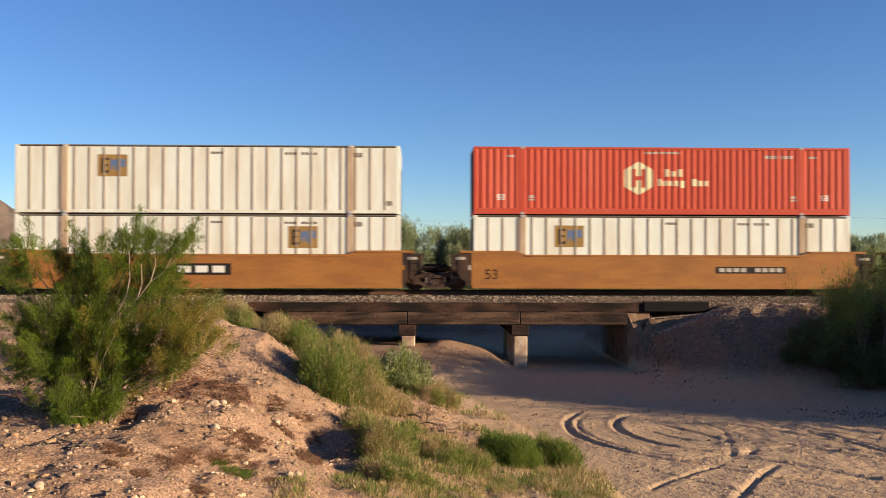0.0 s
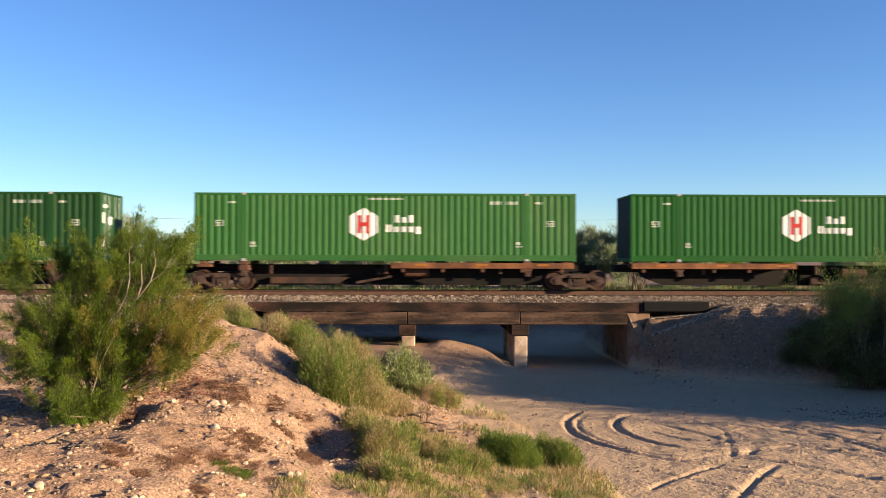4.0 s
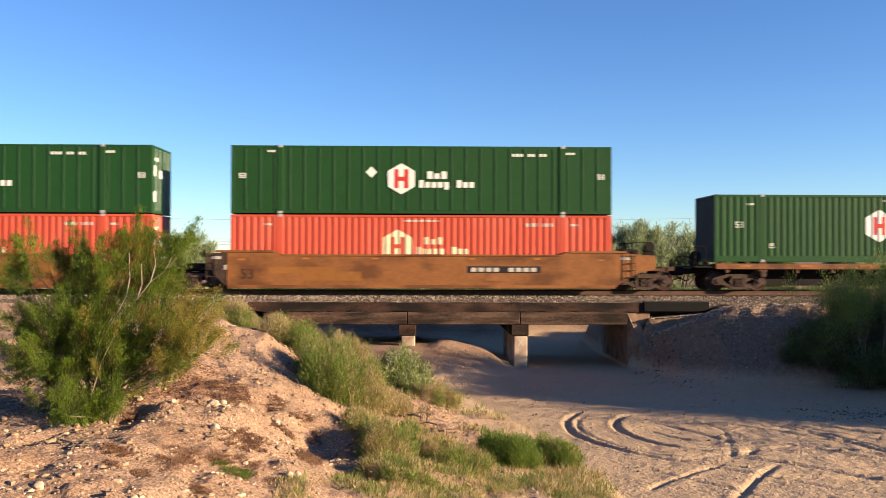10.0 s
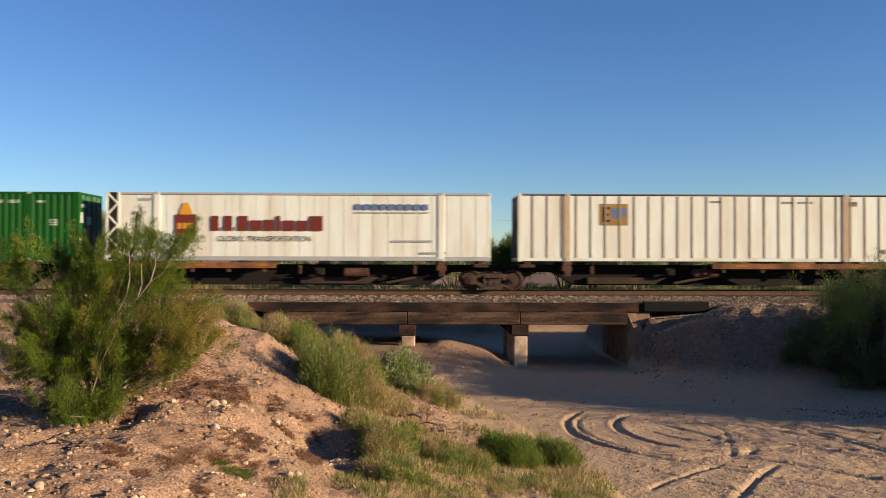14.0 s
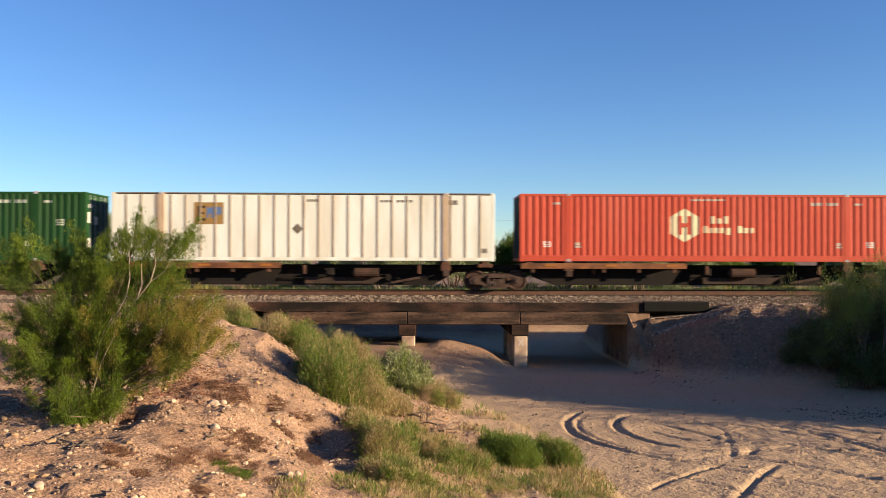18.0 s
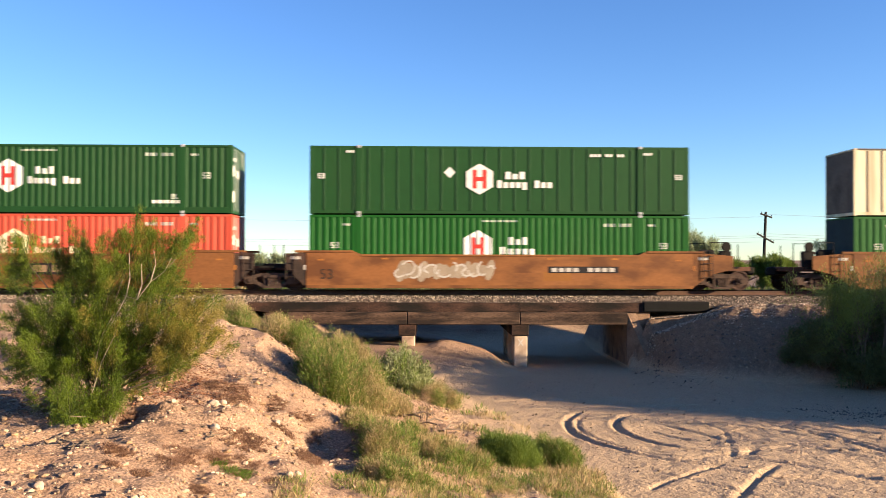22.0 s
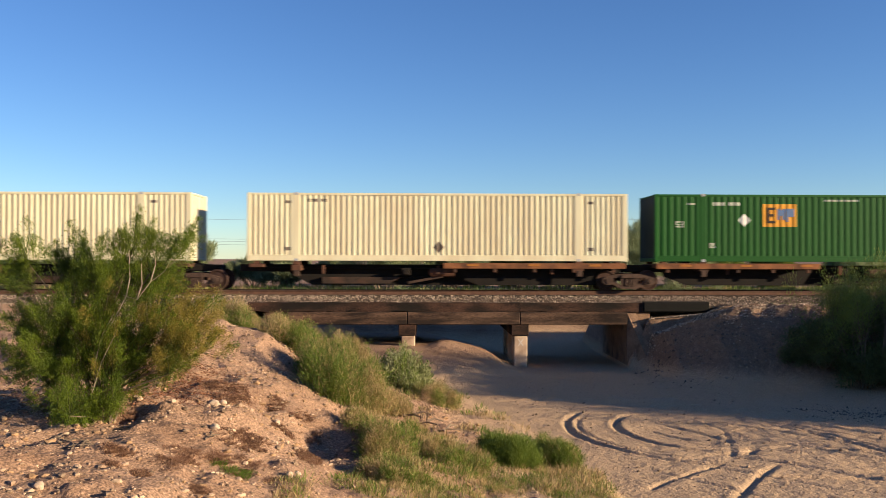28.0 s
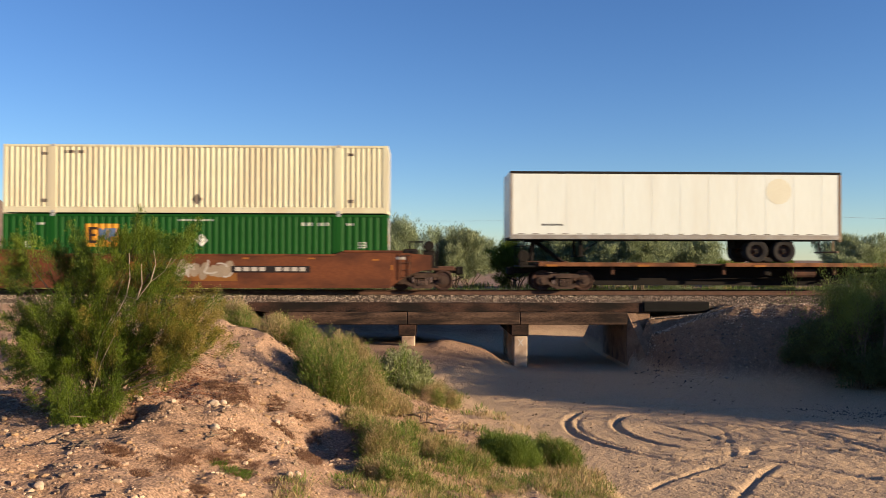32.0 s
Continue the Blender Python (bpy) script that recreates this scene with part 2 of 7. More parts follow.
M_TYRE = mat("tyre_rubber", (0.029, 0.026, 0.025), (0.021, 0.018, 0.016), scale=4, rough=0.9)
M_TRAILER = mat("white_trailer_panel", (0.70, 0.725, 0.67), (0.64, 0.66, 0.60), scale=0.5, rough=0.45, stain=(0.54, 0.51, 0.42), sscale=0.5, samount=0.4, stretch=(2, 1, 0.3))
M_ALU = mat("grey_aluminium_rail", (0.344, 0.320, 0.287), (0.246, 0.213, 0.180), scale=2, rough=0.5, metal=0.4)
M_BARK = mat("grey_brown_bark", (0.180, 0.135, 0.094), (0.107, 0.078, 0.057), scale=6, rough=0.95)
M_TWIG = mat("pale_dry_twig", (0.221, 0.166, 0.117), (0.148, 0.104, 0.074), scale=6, rough=0.95)
M_CREO = leafy("creosote_leaf", (0.140, 0.188, 0.011), (0.015, 0.037, 0.003), 0.18)
M_CREOY = leafy("dry_creosote_leaf", (0.255, 0.20, 0.034), (0.12, 0.10, 0.018))
M_BROOM = leafy("broom_green", (0.178, 0.232, 0.036), (0.060, 0.100, 0.015), 0.3)
M_STRAW = leafy("straw", (0.44, 0.325, 0.16), (0.27, 0.185, 0.085))
M_SAGE = leafy("grey_green_leaf", (0.30, 0.33, 0.18), (0.14, 0.17, 0.09), 0.3)
M_PALE = leafy("pale_narrow_leaf", (0.36, 0.37, 0.19), (0.15, 0.165, 0.07), 0.3)
M_MESQ = leafy("mesquite_leaf", (0.31, 0.35, 0.185), (0.16, 0.195, 0.10), 0.35)
# dark scrub green, also used to put shade into the trackside weeds
M_DARKLEAF = leafy("dark_scrub_shade_leaf", (0.115, 0.14, 0.05), (0.042, 0.058, 0.022), 0.15)
M_RUSTLEAF = leafy("dead_brown_leaf", (0.27, 0.15, 0.092), (0.14, 0.074, 0.046))
M_LITTER = leafy("reddish_litter", (0.26, 0.12, 0.062), (0.12, 0.052, 0.03), 0.1)
M_CLOD = mat("earth_clod", (0.361, 0.230, 0.127), (0.238, 0.143, 0.078), scale=8, rough=0.95, bump=0.4, bscale=60, island=0.2)
M_SHOOT = mat("green_twig", (0.05, 0.058, 0.014), (0.03, 0.03, 0.012), scale=6, rough=0.9)
M_RUSTLIT = mat("orange_rust", (0.26, 0.105, 0.042), (0.15, 0.06, 0.028), scale=1.6, rough=0.85, stain=(0.05, 0.025, 0.017), sscale=1.3, samount=0.7, sfrom=0.43)
M_GRIME = mat("grimy_brown_steel", (0.05, 0.032, 0.024), (0.022, 0.015, 0.012), scale=2.0, rough=0.85, stain=(0.11, 0.05, 0.03), sscale=1.5, samount=0.5)
M_FEATHER = leafy("feathery_leaf", (0.22, 0.27, 0.06), (0.10, 0.14, 0.03), 0.35)
M_WING = mat("brown_concrete", (0.30, 0.19, 0.12), (0.16, 0.095, 0.06), scale=2.0, rough=0.95, bump=0.6, bscale=18, stain=(0.06, 0.036, 0.025), sscale=1.6, samount=0.8)
M_LOGOC = mat("cream_lettering", (0.66, 0.57, 0.36), (0.58, 0.49, 0.30), scale=2.0, rough=0.6)
M_PATCH = mat("repainted_patch", (0.232, 0.095, 0.022), (0.189, 0.073, 0.017), scale=1.2, rough=0.7, stain=(0.103, 0.043, 0.017), sscale=1.5, samount=0.6)
M_GRAFD = mat("faded_sprayed_paint", (0.27, 0.17, 0.095), (0.20, 0.12, 0.065), scale=2.0, rough=0.7)
M_REDBROWN = mat("red_brown_car_paint", (0.175, 0.058, 0.022), (0.12, 0.038, 0.016), scale=0.9, rough=0.7, stain=(0.05, 0.018, 0.011), sscale=0.9, samount=0.8, stretch=(0.6, 1, 1.2), bump=0.1, sfrom=0.43)
# end walls turned from the sun: shade mixed into stained and dark paint
M_ENDWALL = mat("shade_stained_end_wall", (0.16, 0.115, 0.085), (0.09, 0.062, 0.046), scale=1.2, rough=0.7, stain=(0.05, 0.032, 0.024), sscale=1.0, samount=0.7)
M_ENDDARK = mat("shade_dark_end_wall", (0.028, 0.04, 0.042), (0.018, 0.026, 0.028), scale=1.2, rough=0.7)
M_SLAT = mat("brown_panel_post", (0.36, 0.28, 0.20), (0.25, 0.185, 0.13), scale=1.4, rough=0.7, stain=(0.17, 0.10, 0.06), sscale=1.2, samount=0.5)
M_SPRAY = mat("grey_sprayed_paint", (0.30, 0.235, 0.17), (0.22, 0.165, 0.115), scale=2.0, rough=0.7)
M_RUBBLE = mat("dark_rubble", (0.20, 0.15, 0.115), (0.07, 0.052, 0.042), scale=9, rough=0.9, island=0.6)
M_BAREWOOD = mat("bleached_wood", (0.33, 0.26, 0.20), (0.20, 0.15, 0.115), scale=7, rough=0.9)
M_REDFADE = mat("faded_red_paint", (0.40, 0.10, 0.04), (0.36, 0.14, 0.04), scale=5.0, rough=0.7)
M_MARK = mat("weathered_white_marking", (0.44, 0.45, 0.39), (0.34, 0.35, 0.29), scale=3.0, rough=0.7)


# ---- building helpers ----
RINGS = {}


class Form:
    """Vertices and faces of one part."""

    def __init__(self):
        self.v, self.f = [], []

    def add(self, verts, faces):
        n = len(self.v)
        self.v += [tuple(p) for p in verts]
        self.f += [tuple(i + n for i in q) for q in faces]
        return self

    def box(self, x0, x1, y0, y1, z0, z1, c=0.0):
        """A block, its edges chamfered by c."""
        if c <= 0:
            p = [(x, y, z) for x in (x0, x1) for y in (y0, y1) for z in (z0, z1)]
            return self.add(p, [(0, 1, 3, 2), (4, 6, 7, 5), (0, 4, 5, 1), (2, 3, 7, 6), (0, 2, 6, 4), (1, 5, 7, 3)])
        c = min(c, (x1 - x0) * 0.45, (y1 - y0) * 0.45, (z1 - z0) * 0.45)
        bm = bmesh.new()
        p = [bm.verts.new(q) for q in [(x, y, z) for x in (x0, x1) for y in (y0, y1) for z in (z0, z1)]]
        for q in [(0, 1, 3, 2), (4, 6, 7, 5), (0, 4, 5, 1), (2, 3, 7, 6), (0, 2, 6, 4), (1, 5, 7, 3)]:
            bm.faces.new([p[i] for i in q])
        bmesh.ops.bevel(bm, geom=bm.edges[:], offset=c, segments=1, affect="EDGES")
        bm.verts.index_update()
        self.add([w.co[:] for w in bm.verts], [[w.index for w in fc.verts] for fc in bm.faces])
        bm.free()
        return self

    def prism(self, outline, y0, y1):
        """An outline in x, z drawn out from y0 to y1."""
        n = len(outline)
        v = [(x, y0, z) for x, z in outline] + [(x, y1, z) for x, z in outline]
        f = [tuple(range(n)), tuple(range(2 * n - 1, n - 1, -1))]
        f += [(i, i + n, (i + 1) % n + n, (i + 1) % n) for i in range(n)]
        return self.add(v, f)

    def tube(self, a, b, r0, r1=None, n=8):
        """A round bar from a to b."""
        r1 = r0 if r1 is None else r1
        a, b = Vector(a), Vector(b)
        d = (b - a).normalized()
        s = d.orthogonal().normalized()
        t = d.cross(s)
        if n not in RINGS:
            ring = [(math.cos(2 * math.pi * i / n), math.sin(2 * math.pi * i / n)) for i in range(n)]
            RINGS[n] = ring, [(i, (i + 1) % n, (i + 1) % n + n, i + n) for i in range(n)] + [tuple(range(n - 1, -1, -1)), tuple(range(n, 2 * n))]
        ring, f = RINGS[n]
        ax, ay, az = a
        bx, by, bz = b
        sx, sy, sz = s
        tx, ty, tz = t
        k = len(self.v)
        self.v += [(ax + (sx * c + tx * q) * r0, ay + (sy * c + ty * q) * r0, az + (sz * c + tz * q) * r0) for c, q in ring]
        self.v += [(bx + (sx * c + tx * q) * r1, by + (sy * c + ty * q) * r1, bz + (sz * c + tz * q) * r1) for c, q in ring]
        self.f += [tuple([i + k for i in q]) for q in f]
        return self

    def lathe(self, profile, y_axis_at, n=20):
        """Rings of (radius, y) round an axis along y through (x, z)."""
        cx, cz = y_axis_at
        v = [(cx + r * math.cos(2 * math.pi * i / n), y, cz + r * math.sin(2 * math.pi * i / n)) for r, y in profile for i in range(n)]
        f = [(k * n + i, k * n + (i + 1) % n, (k + 1) * n + (i + 1) % n, (k + 1) * n + i) for k in range(len(profile) - 1) for i in range(n)]
        return self.add(v, f)

    def mesh(self, name, material):
        me = bpy.data.meshes.new(name)
        me.from_pydata(self.v, [], self.f)
        me.materials.append(material)
        me.validate()
        me.update()
        return me


MESHES = {}


def shared(key, name, material, make):
    """One mesh for all the parts that are alike."""
    k = (key, material.name)
    if k not in MESHES:
        fm = Form()
        make(fm)
        MESHES[k] = fm.mesh(name, material)
    return MESHES[k]


def part(name, form, material, parent=None, label="", at=None):
    """Links a form (or a mesh made before) as one object, under a thing or a part."""
    ob = new(name, form if isinstance(form, bpy.types.Mesh) else form.mesh(name, material))
    if parent:
        ob.parent = parent
    if at:
        ob.matrix_basis = at
    if label:
        ob["label"] = label
    if name in ("lettering", "markings", "graffiti", "plate_bars", "end_marking", "length_number"):
        ob["kind"] = "stuff"
    return ob


def smooth(ob):
    ob.data.polygons.foreach_set("use_smooth", [True] * len(ob.data.polygons))
    return ob


def value_noise(x, y, seed=0):
    """Smooth noise from -1 to 1 at the places x, y."""
    def rnd(i, j):
        q = np.sin(i * 127.1 + j * 311.7 + seed * 74.7) * 43758.5453
        return (q - np.floor(q)) * 2 - 1
    i, j = np.floor(x), np.floor(y)
    u, w = x - i, y - j
    u, w = u * u * (3 - 2 * u), w * w * (3 - 2 * w)
    return (rnd(i, j) * (1 - u) + rnd(i + 1, j) * u) * (1 - w) + (rnd(i, j + 1) * (1 - u) + rnd(i + 1, j + 1) * u) * w


def step(a, b, x):
    q = np.clip((x - a) / (b - a), 0, 1)
    return q * q * (3 - 2 * q)


# ---- the land ----
TRACK_Y = 1.295
BED = -3.1


def arc_rut(x, y, cx, cy, r, a0, a1, wide=0.14, deep=0.07):
    """A wheel rut along an arc: a furrow with a raised rim."""
    d = np.hypot(x - cx, y - cy) - r
    ang = np.degrees(np.arctan2(y - cy, x - cx)) % 360
    on = step(a0 - 6, a0, ang) * (1 - step(a1, a1 + 6, ang))
    return on * (-deep * np.exp(-(d / wide) ** 2) + 0.25 * deep * (np.exp(-((d - 2.1 * wide) / wide) ** 2) + np.exp(-((d + 2.1 * wide) / wide) ** 2)))


def line_rut(x, y, x0, y0, x1, y1, wide=0.13, deep=0.05):
    lx, ly = x1 - x0, y1 - y0
    ln = math.hypot(lx, ly)
    s = ((x - x0) * lx + (y - y0) * ly) / ln
    d = ((x - x0) * ly - (y - y0) * lx) / ln + 0.15 * np.sin(s * 0.7)
    on = step(-0.5, 0.3, s) * (1 - step(ln - 0.3, ln + 0.5, s))
    return on * (-deep * np.exp(-(d / wide) ** 2) + 0.2 * deep * (np.exp(-((d - 2 * wide) / wide) ** 2) + np.exp(-((d + 2 * wide) / wide) ** 2)))


def land(x, y):
    """The height of the ground."""
    x, y = np.asarray(x, float), np.asarray(y, float)
    edge = np.interp(y, [-60, -24, -20.5, -18, -12.8, -9.5, -1, 6, 40], [4.2, 3.7, 3.6, 3.4, 2.3, 1.4, -0.6, -2.0, -4.0])
    edge = edge + 0.25 * value_noise(y * 0.55, y * 0 + 3.3, 5)
    s = edge - x
    left = np.interp(s, [0, 0.35, 2.4, 5.3, 6.8, 8.5, 12], [BED, BED + 0.22, -2.55, -1.75, -1.15, -0.92, -0.9])
    left = left + 0.85 * np.exp(-(((x + 5.3) / 3.4) ** 2 + ((y + 16.0) / 3.2) ** 2))
    left = left + 0.6 * step(-31, -37, y) * step(-1, 3, s)
    rough = 0.09 * value_noise(x * 0.8, y * 0.8, 1) + 0.07 * value_noise(x * 2.1, y * 2.1, 2) + 0.05 * value_noise(x * 4.6, y * 4.6, 3) - 0.05 * np.abs(value_noise(x * 2.9 + 4, y * 2.3, 15)) + 0.018 * np.abs(value_noise(x * 4.1 + 9, y * 4.1, 4))
    left = left - 0.40 * np.exp(-(((x + 1.65) / 0.62) ** 2 + ((y + 21.75) / 0.85) ** 2))
    left = left + rough * step(0.3, 3, s)
    # a small gullied scarp along the bank
    left = left - 0.16 * step(0.0, 0.35, y + 23.55 + 0.35 * value_noise(x * 1.3, x * 0, 6)) * step(-6, -4.6, x) * (1 - step(-2.9, -2.2, x)) * (1 - step(0.35, 2.2, y + 23.5)) * -1
    # the sand rises towards the left-hand pier
    bed = BED + 0.03 * value_noise(x * 0.35, y * 0.35, 7) + 0.90 * step(4.6, -0.8, x) * step(-8, -1, y)
    bed = bed + 0.46 * np.exp(-(((x - 1.7) / 1.4) ** 4 + ((y + 0.9) / 1.3) ** 2)) + 0.2 * np.exp(-(((x - 2.2) / 2.2) ** 2 + ((y + 3.4) / 0.8) ** 2))
    toe = np.interp(x, [-60, 8.4, 9.0, 9.7, 11, 12.7, 20, 40], [-1.0, -1.2, -2.6, -4.6, -5.8, -6.6, -8.5, -10])
    right = np.interp(y - toe, [-1.0, 0, 0.8, 2.4, 3.4, 4.5], [BED, BED + 0.15, BED + 0.7, -1.1, -0.45, -0.5])
    right = np.minimum(right, np.interp(x, [8.3, 8.8, 9.3, 10.6, 11.6, 12.5], [-3.0, -2.7, -1.65, -1.18, -0.84, -0.44]) + 0.0 * y)
    far_right = BED + 2.3 * step(17, 26, x - 0.25 * (y + 20))
    z = np.where(s > 0, np.maximum(left, bed), bed)
    z = np.maximum(z, far_right * step(10, 17, x) + BED * (1 - step(10, 17, x)))
    z = np.where(x > 8.3, np.maximum(z, right + (0.12 * value_noise(x * 0.8, y * 0.8, 9) - 0.14 * np.abs(value_noise(x * 1.5 + 0.5 * y, y * 0.9, 14)) + 0.06 * value_noise(x * 2.3, y * 2.3, 10) + 0.05 * value_noise(x * 5.3, y * 5.3, 13)) * step(BED + 0.05, BED + 0.7, right) * (1 - 0.7 * step(-3.4, -2.2, y) * (1 - step(10.8, 11.8, x)))), z)
    # the railway bank, open at the bridge
    hole = step(-7.5, -6.9, x) * (1 - step(8.2, 8.6, x))
    bank = -0.48 - 0.5 * np.clip(np.abs(y - TRACK_Y) - 3.2, 0, 9)
    bank = np.where((x > 8.2) & (x < 30) & (y < 0), np.where(y > -1.6, np.interp(x, [8.3, 8.75, 9.2, 11.5, 12.4], [-3.0, -2.0, -1.06, -0.86, -0.48]), -9.0), bank)
    z = np.where(hole < 0.5, np.maximum(z, bank), z)
    z = np.where((hole < 0.5) & (np.abs(y - TRACK_Y) < 2.9), np.minimum(z, -0.48), z)
    # beyond the track
    plain = -0.9 + 0.25 * value_noise(x * 0.06, y * 0.06, 11)
    wash = step(-8.0, -5.0, x) * (1 - step(13.0, 20.0, x))
    beyond = plain * (1 - wash) + (BED + 0.15) * wash
    turn = step(4.0, 6.0, x)
    rise = step(0, 1, (y - 8.5 - 4.1 * turn) / (3.4 + 1.0 * turn))
    beyond = plain * rise + beyond * (1 - rise)
    w = step(5.0, 9.0, y)
    z = z * (1 - w) + np.where(hole < 0.5, np.maximum(beyond, bank), beyond) * w
    open_bed = step(0.2, 0.8, -s) * (y < 0)
    z = z + (0.016 * value_noise(x * 1.9, y * 1.9, 20) + 0.010 * value_noise(x * 3.3, y * 3.3, 21) + 0.006 * value_noise(x * 6.5, y * 6.5, 22)) * open_bed
    # a trampled, churned stretch of sand
    churn = step(6.2, 8.0, x + 0.35 * (y + 14)) * step(-10.5, -12.5, y)
    z = z + (0.022 * np.abs(value_noise(x * 3.6 + 2, y * 2.2, 23)) - 0.022 * np.abs(value_noise(x * 2.4, y * 4.4 + 5, 24))) * open_bed * (0.3 + 0.7 * churn)
    ruts = arc_rut(x, y, 8.2, -13.9, 4.4, 150, 252, 0.075, 0.07) + arc_rut(x, y, 8.2, -13.9, 3.1, 143, 258, 0.085, 0.08)
    ruts = ruts + arc_rut(x, y, 8.2, -13.9, 4.1, 158, 246, 0.05, 0.045) + arc_rut(x, y, 8.3, -13.6, 2.45, 196, 262, 0.05, 0.045)
    ruts = ruts + line_rut(x, y, 4.4, -19.8, 6.5, -18.0, 0.06, 0.05) + line_rut(x, y, 5.8, -20.6, 7.6, -18.2, 0.07, 0.06)
    ruts = ruts + line_rut(x, y, 5.6, -17.5, 8.8, -16.2, 0.07, 0.025) + line_rut(x, y, 6.3, -16.35, 9.3, -16.5, 0.07, 0.03)
    ruts = ruts + arc_rut(x, y, 7.0, -16.2, 0.75, 300, 420, 0.09, 0.05)
    for a, b, c, d in ((9.3, -13.4, 10.7, -16.8), (9.55, -13.4, 10.95, -16.8), (8.6, -12.1, 10.1, -14.1), ):
        ruts = ruts + line_rut(x, y, a, b, c, d, 0.06, 0.06)
    ruts = ruts + line_rut(x, y, 7.4, -12.6, 7.75, -14.3, 0.05, 0.04) + line_rut(x, y, 7.75, -14.3, 6.8, -17.2, 0.07, 0.028)
    for k, (a, b, c, d) in enumerate(((7.6, -12.7, 10.9, -16.6), (8.7, -11.9, 12.0, -15.2), (6.5, -13.4, 7.4, -15.6), (9.6, -12.4, 13.0, -15.0), (7.9, -15.0, 10.9, -18.4), (7.0, -17.0, 9.6, -19.6), (10.2, -14.0, 12.4, -17.4), (5.9, -12.2, 9.2, -13.0), (7.0, -12.9, 12.6, -13.9), (7.4, -13.5, 12.4, -15.4), (8.0, -14.2, 12.2, -16.4), (9.0, -15.6, 12.0, -18.6), (6.0, -17.9, 8.0, -20.0), (3.2, -11.0, 8.4, -10.2), (2.6, -9.4, 8.8, -9.0), (4.0, -12.6, 10.4, -10.6), (9.4, -11.4, 13.4, -13.2), (7.2, -18.8, 10.6, -19.6), (5.0, -18.6, 6.2, -20.4))):
        ruts = ruts + line_rut(x, y, a, b, c, d, 0.06 + 0.015 * (k % 3), 0.048 + 0.015 * (k % 2))
    return z + ruts * open_bed


SHEET = {}


def land_at(x, y):
    """The height of the ground sheet at one place."""
    gx, gy, Z = SHEET["grid"]
    i = min(max(int(np.searchsorted(gx, x)) - 1, 0), len(gx) - 2)
    j = min(max(int(np.searchsorted(gy, y)) - 1, 0), len(gy) - 2)
    u, w = (x - gx[i]) / (gx[i + 1] - gx[i]), (y - gy[j]) / (gy[j + 1] - gy[j])
    return float((Z[j, i] * (1 - u) + Z[j, i + 1] * u) * (1 - w) + (Z[j + 1, i] * (1 - u) + Z[j + 1, i + 1] * u) * w)


def spread(fine0, fine1, dx, far, grow=1.16):
    """Places along one axis, close together from fine0 to fine1 and wider and wider out to far."""
    p = list(np.arange(fine0, fine1 + dx / 2, dx))
    q, d = p[-1], dx
    while q < far:
        d *= grow
        q += d
        p.append(q)
    q, d = p[0], dx
    low = []
    while q > -far:
        d *= grow
        q -= d
        low.append(q)
    return np.array(low[::-1] + p)


def make_ground():
    gx, gy = spread(-13, 16.5, 0.075, 4500), spread(-29.5, 1, 0.075, 4500)
    X, Y = np.meshgrid(gx, gy)
    Z = land(X, Y)
    SHEET["grid"] = gx, gy, Z
    nx, ny = len(gx), len(gy)
    v = np.stack([X, Y, Z], -1).reshape(-1, 3)
    i = np.arange(nx * ny).reshape(ny, nx)
    f = np.stack([i[:-1, :-1], i[:-1, 1:], i[1:, 1:], i[1:, :-1]], -1).reshape(-1, 4)
    me = bpy.data.meshes.new("ground")
    me.vertices.add(len(v))
    me.vertices.foreach_set("co", v.ravel())
    me.loops.add(f.size)
    me.loops.foreach_set("vertex_index", f.ravel().astype(np.int32))
    me.polygons.add(len(f))
    me.polygons.foreach_set("loop_start", np.arange(0, f.size, 4, dtype=np.int32))
    me.materials.append(M_SOIL)
    me.update(calc_edges=True)
    me.validate()
    ob = smooth(new("ground", me))
    return tagged(ob, "pinkish desert sand and gravel of a dry wash with wheel ruts", "ground", kind="structure")


make_ground()


def hill(name, label, cx, cy, wide, deep, high, seed, material, peaks):
    """A far hill: a rough ridge."""
    n, m = 60, 16
    u, w = np.meshgrid(np.linspace(-1, 1, n), np.linspace(-1, 1, m))
    base = sum(h * np.exp(-((u - c) / r) ** 2) for c, r, h in peaks)
    z = high * base * (1 - w ** 2) * (1 + 0.16 * value_noise(u * 9, w * 5, seed) + 0.08 * value_noise(u * 25, w * 12, seed + 1)) - 3
    fm = Form()
    v = np.stack([cx + u * wide, cy + w * deep, z], -1).reshape(-1, 3)
    i = np.arange(n * m).reshape(m, n)
    f = np.stack([i[:-1, :-1], i[:-1, 1:], i[1:, 1:], i[1:, :-1]], -1).reshape(-1, 4)
    fm.v, fm.f = [tuple(p) for p in v], [tuple(q) for q in f]
    tagged(smooth(part(name, fm, material)), label, "hill", kind="structure")


hill("backdrop", "bare reddish rocky hill with sparse scrub", -458, 900, 125, 90, 72, 3, M_HILL, [(-0.05, 0.35, 0.85), (0.1, 0.1, 0.12), (0.4, 0.25, 0.3)])
hill("backdrop", "mountain far beyond the plain, coloured blue for haze", -462, 3600, 130, 150, 31, 5, M_HAZEHILL, [(-0.15, 0.25, 0.85), (0.3, 0.35, 0.4)])


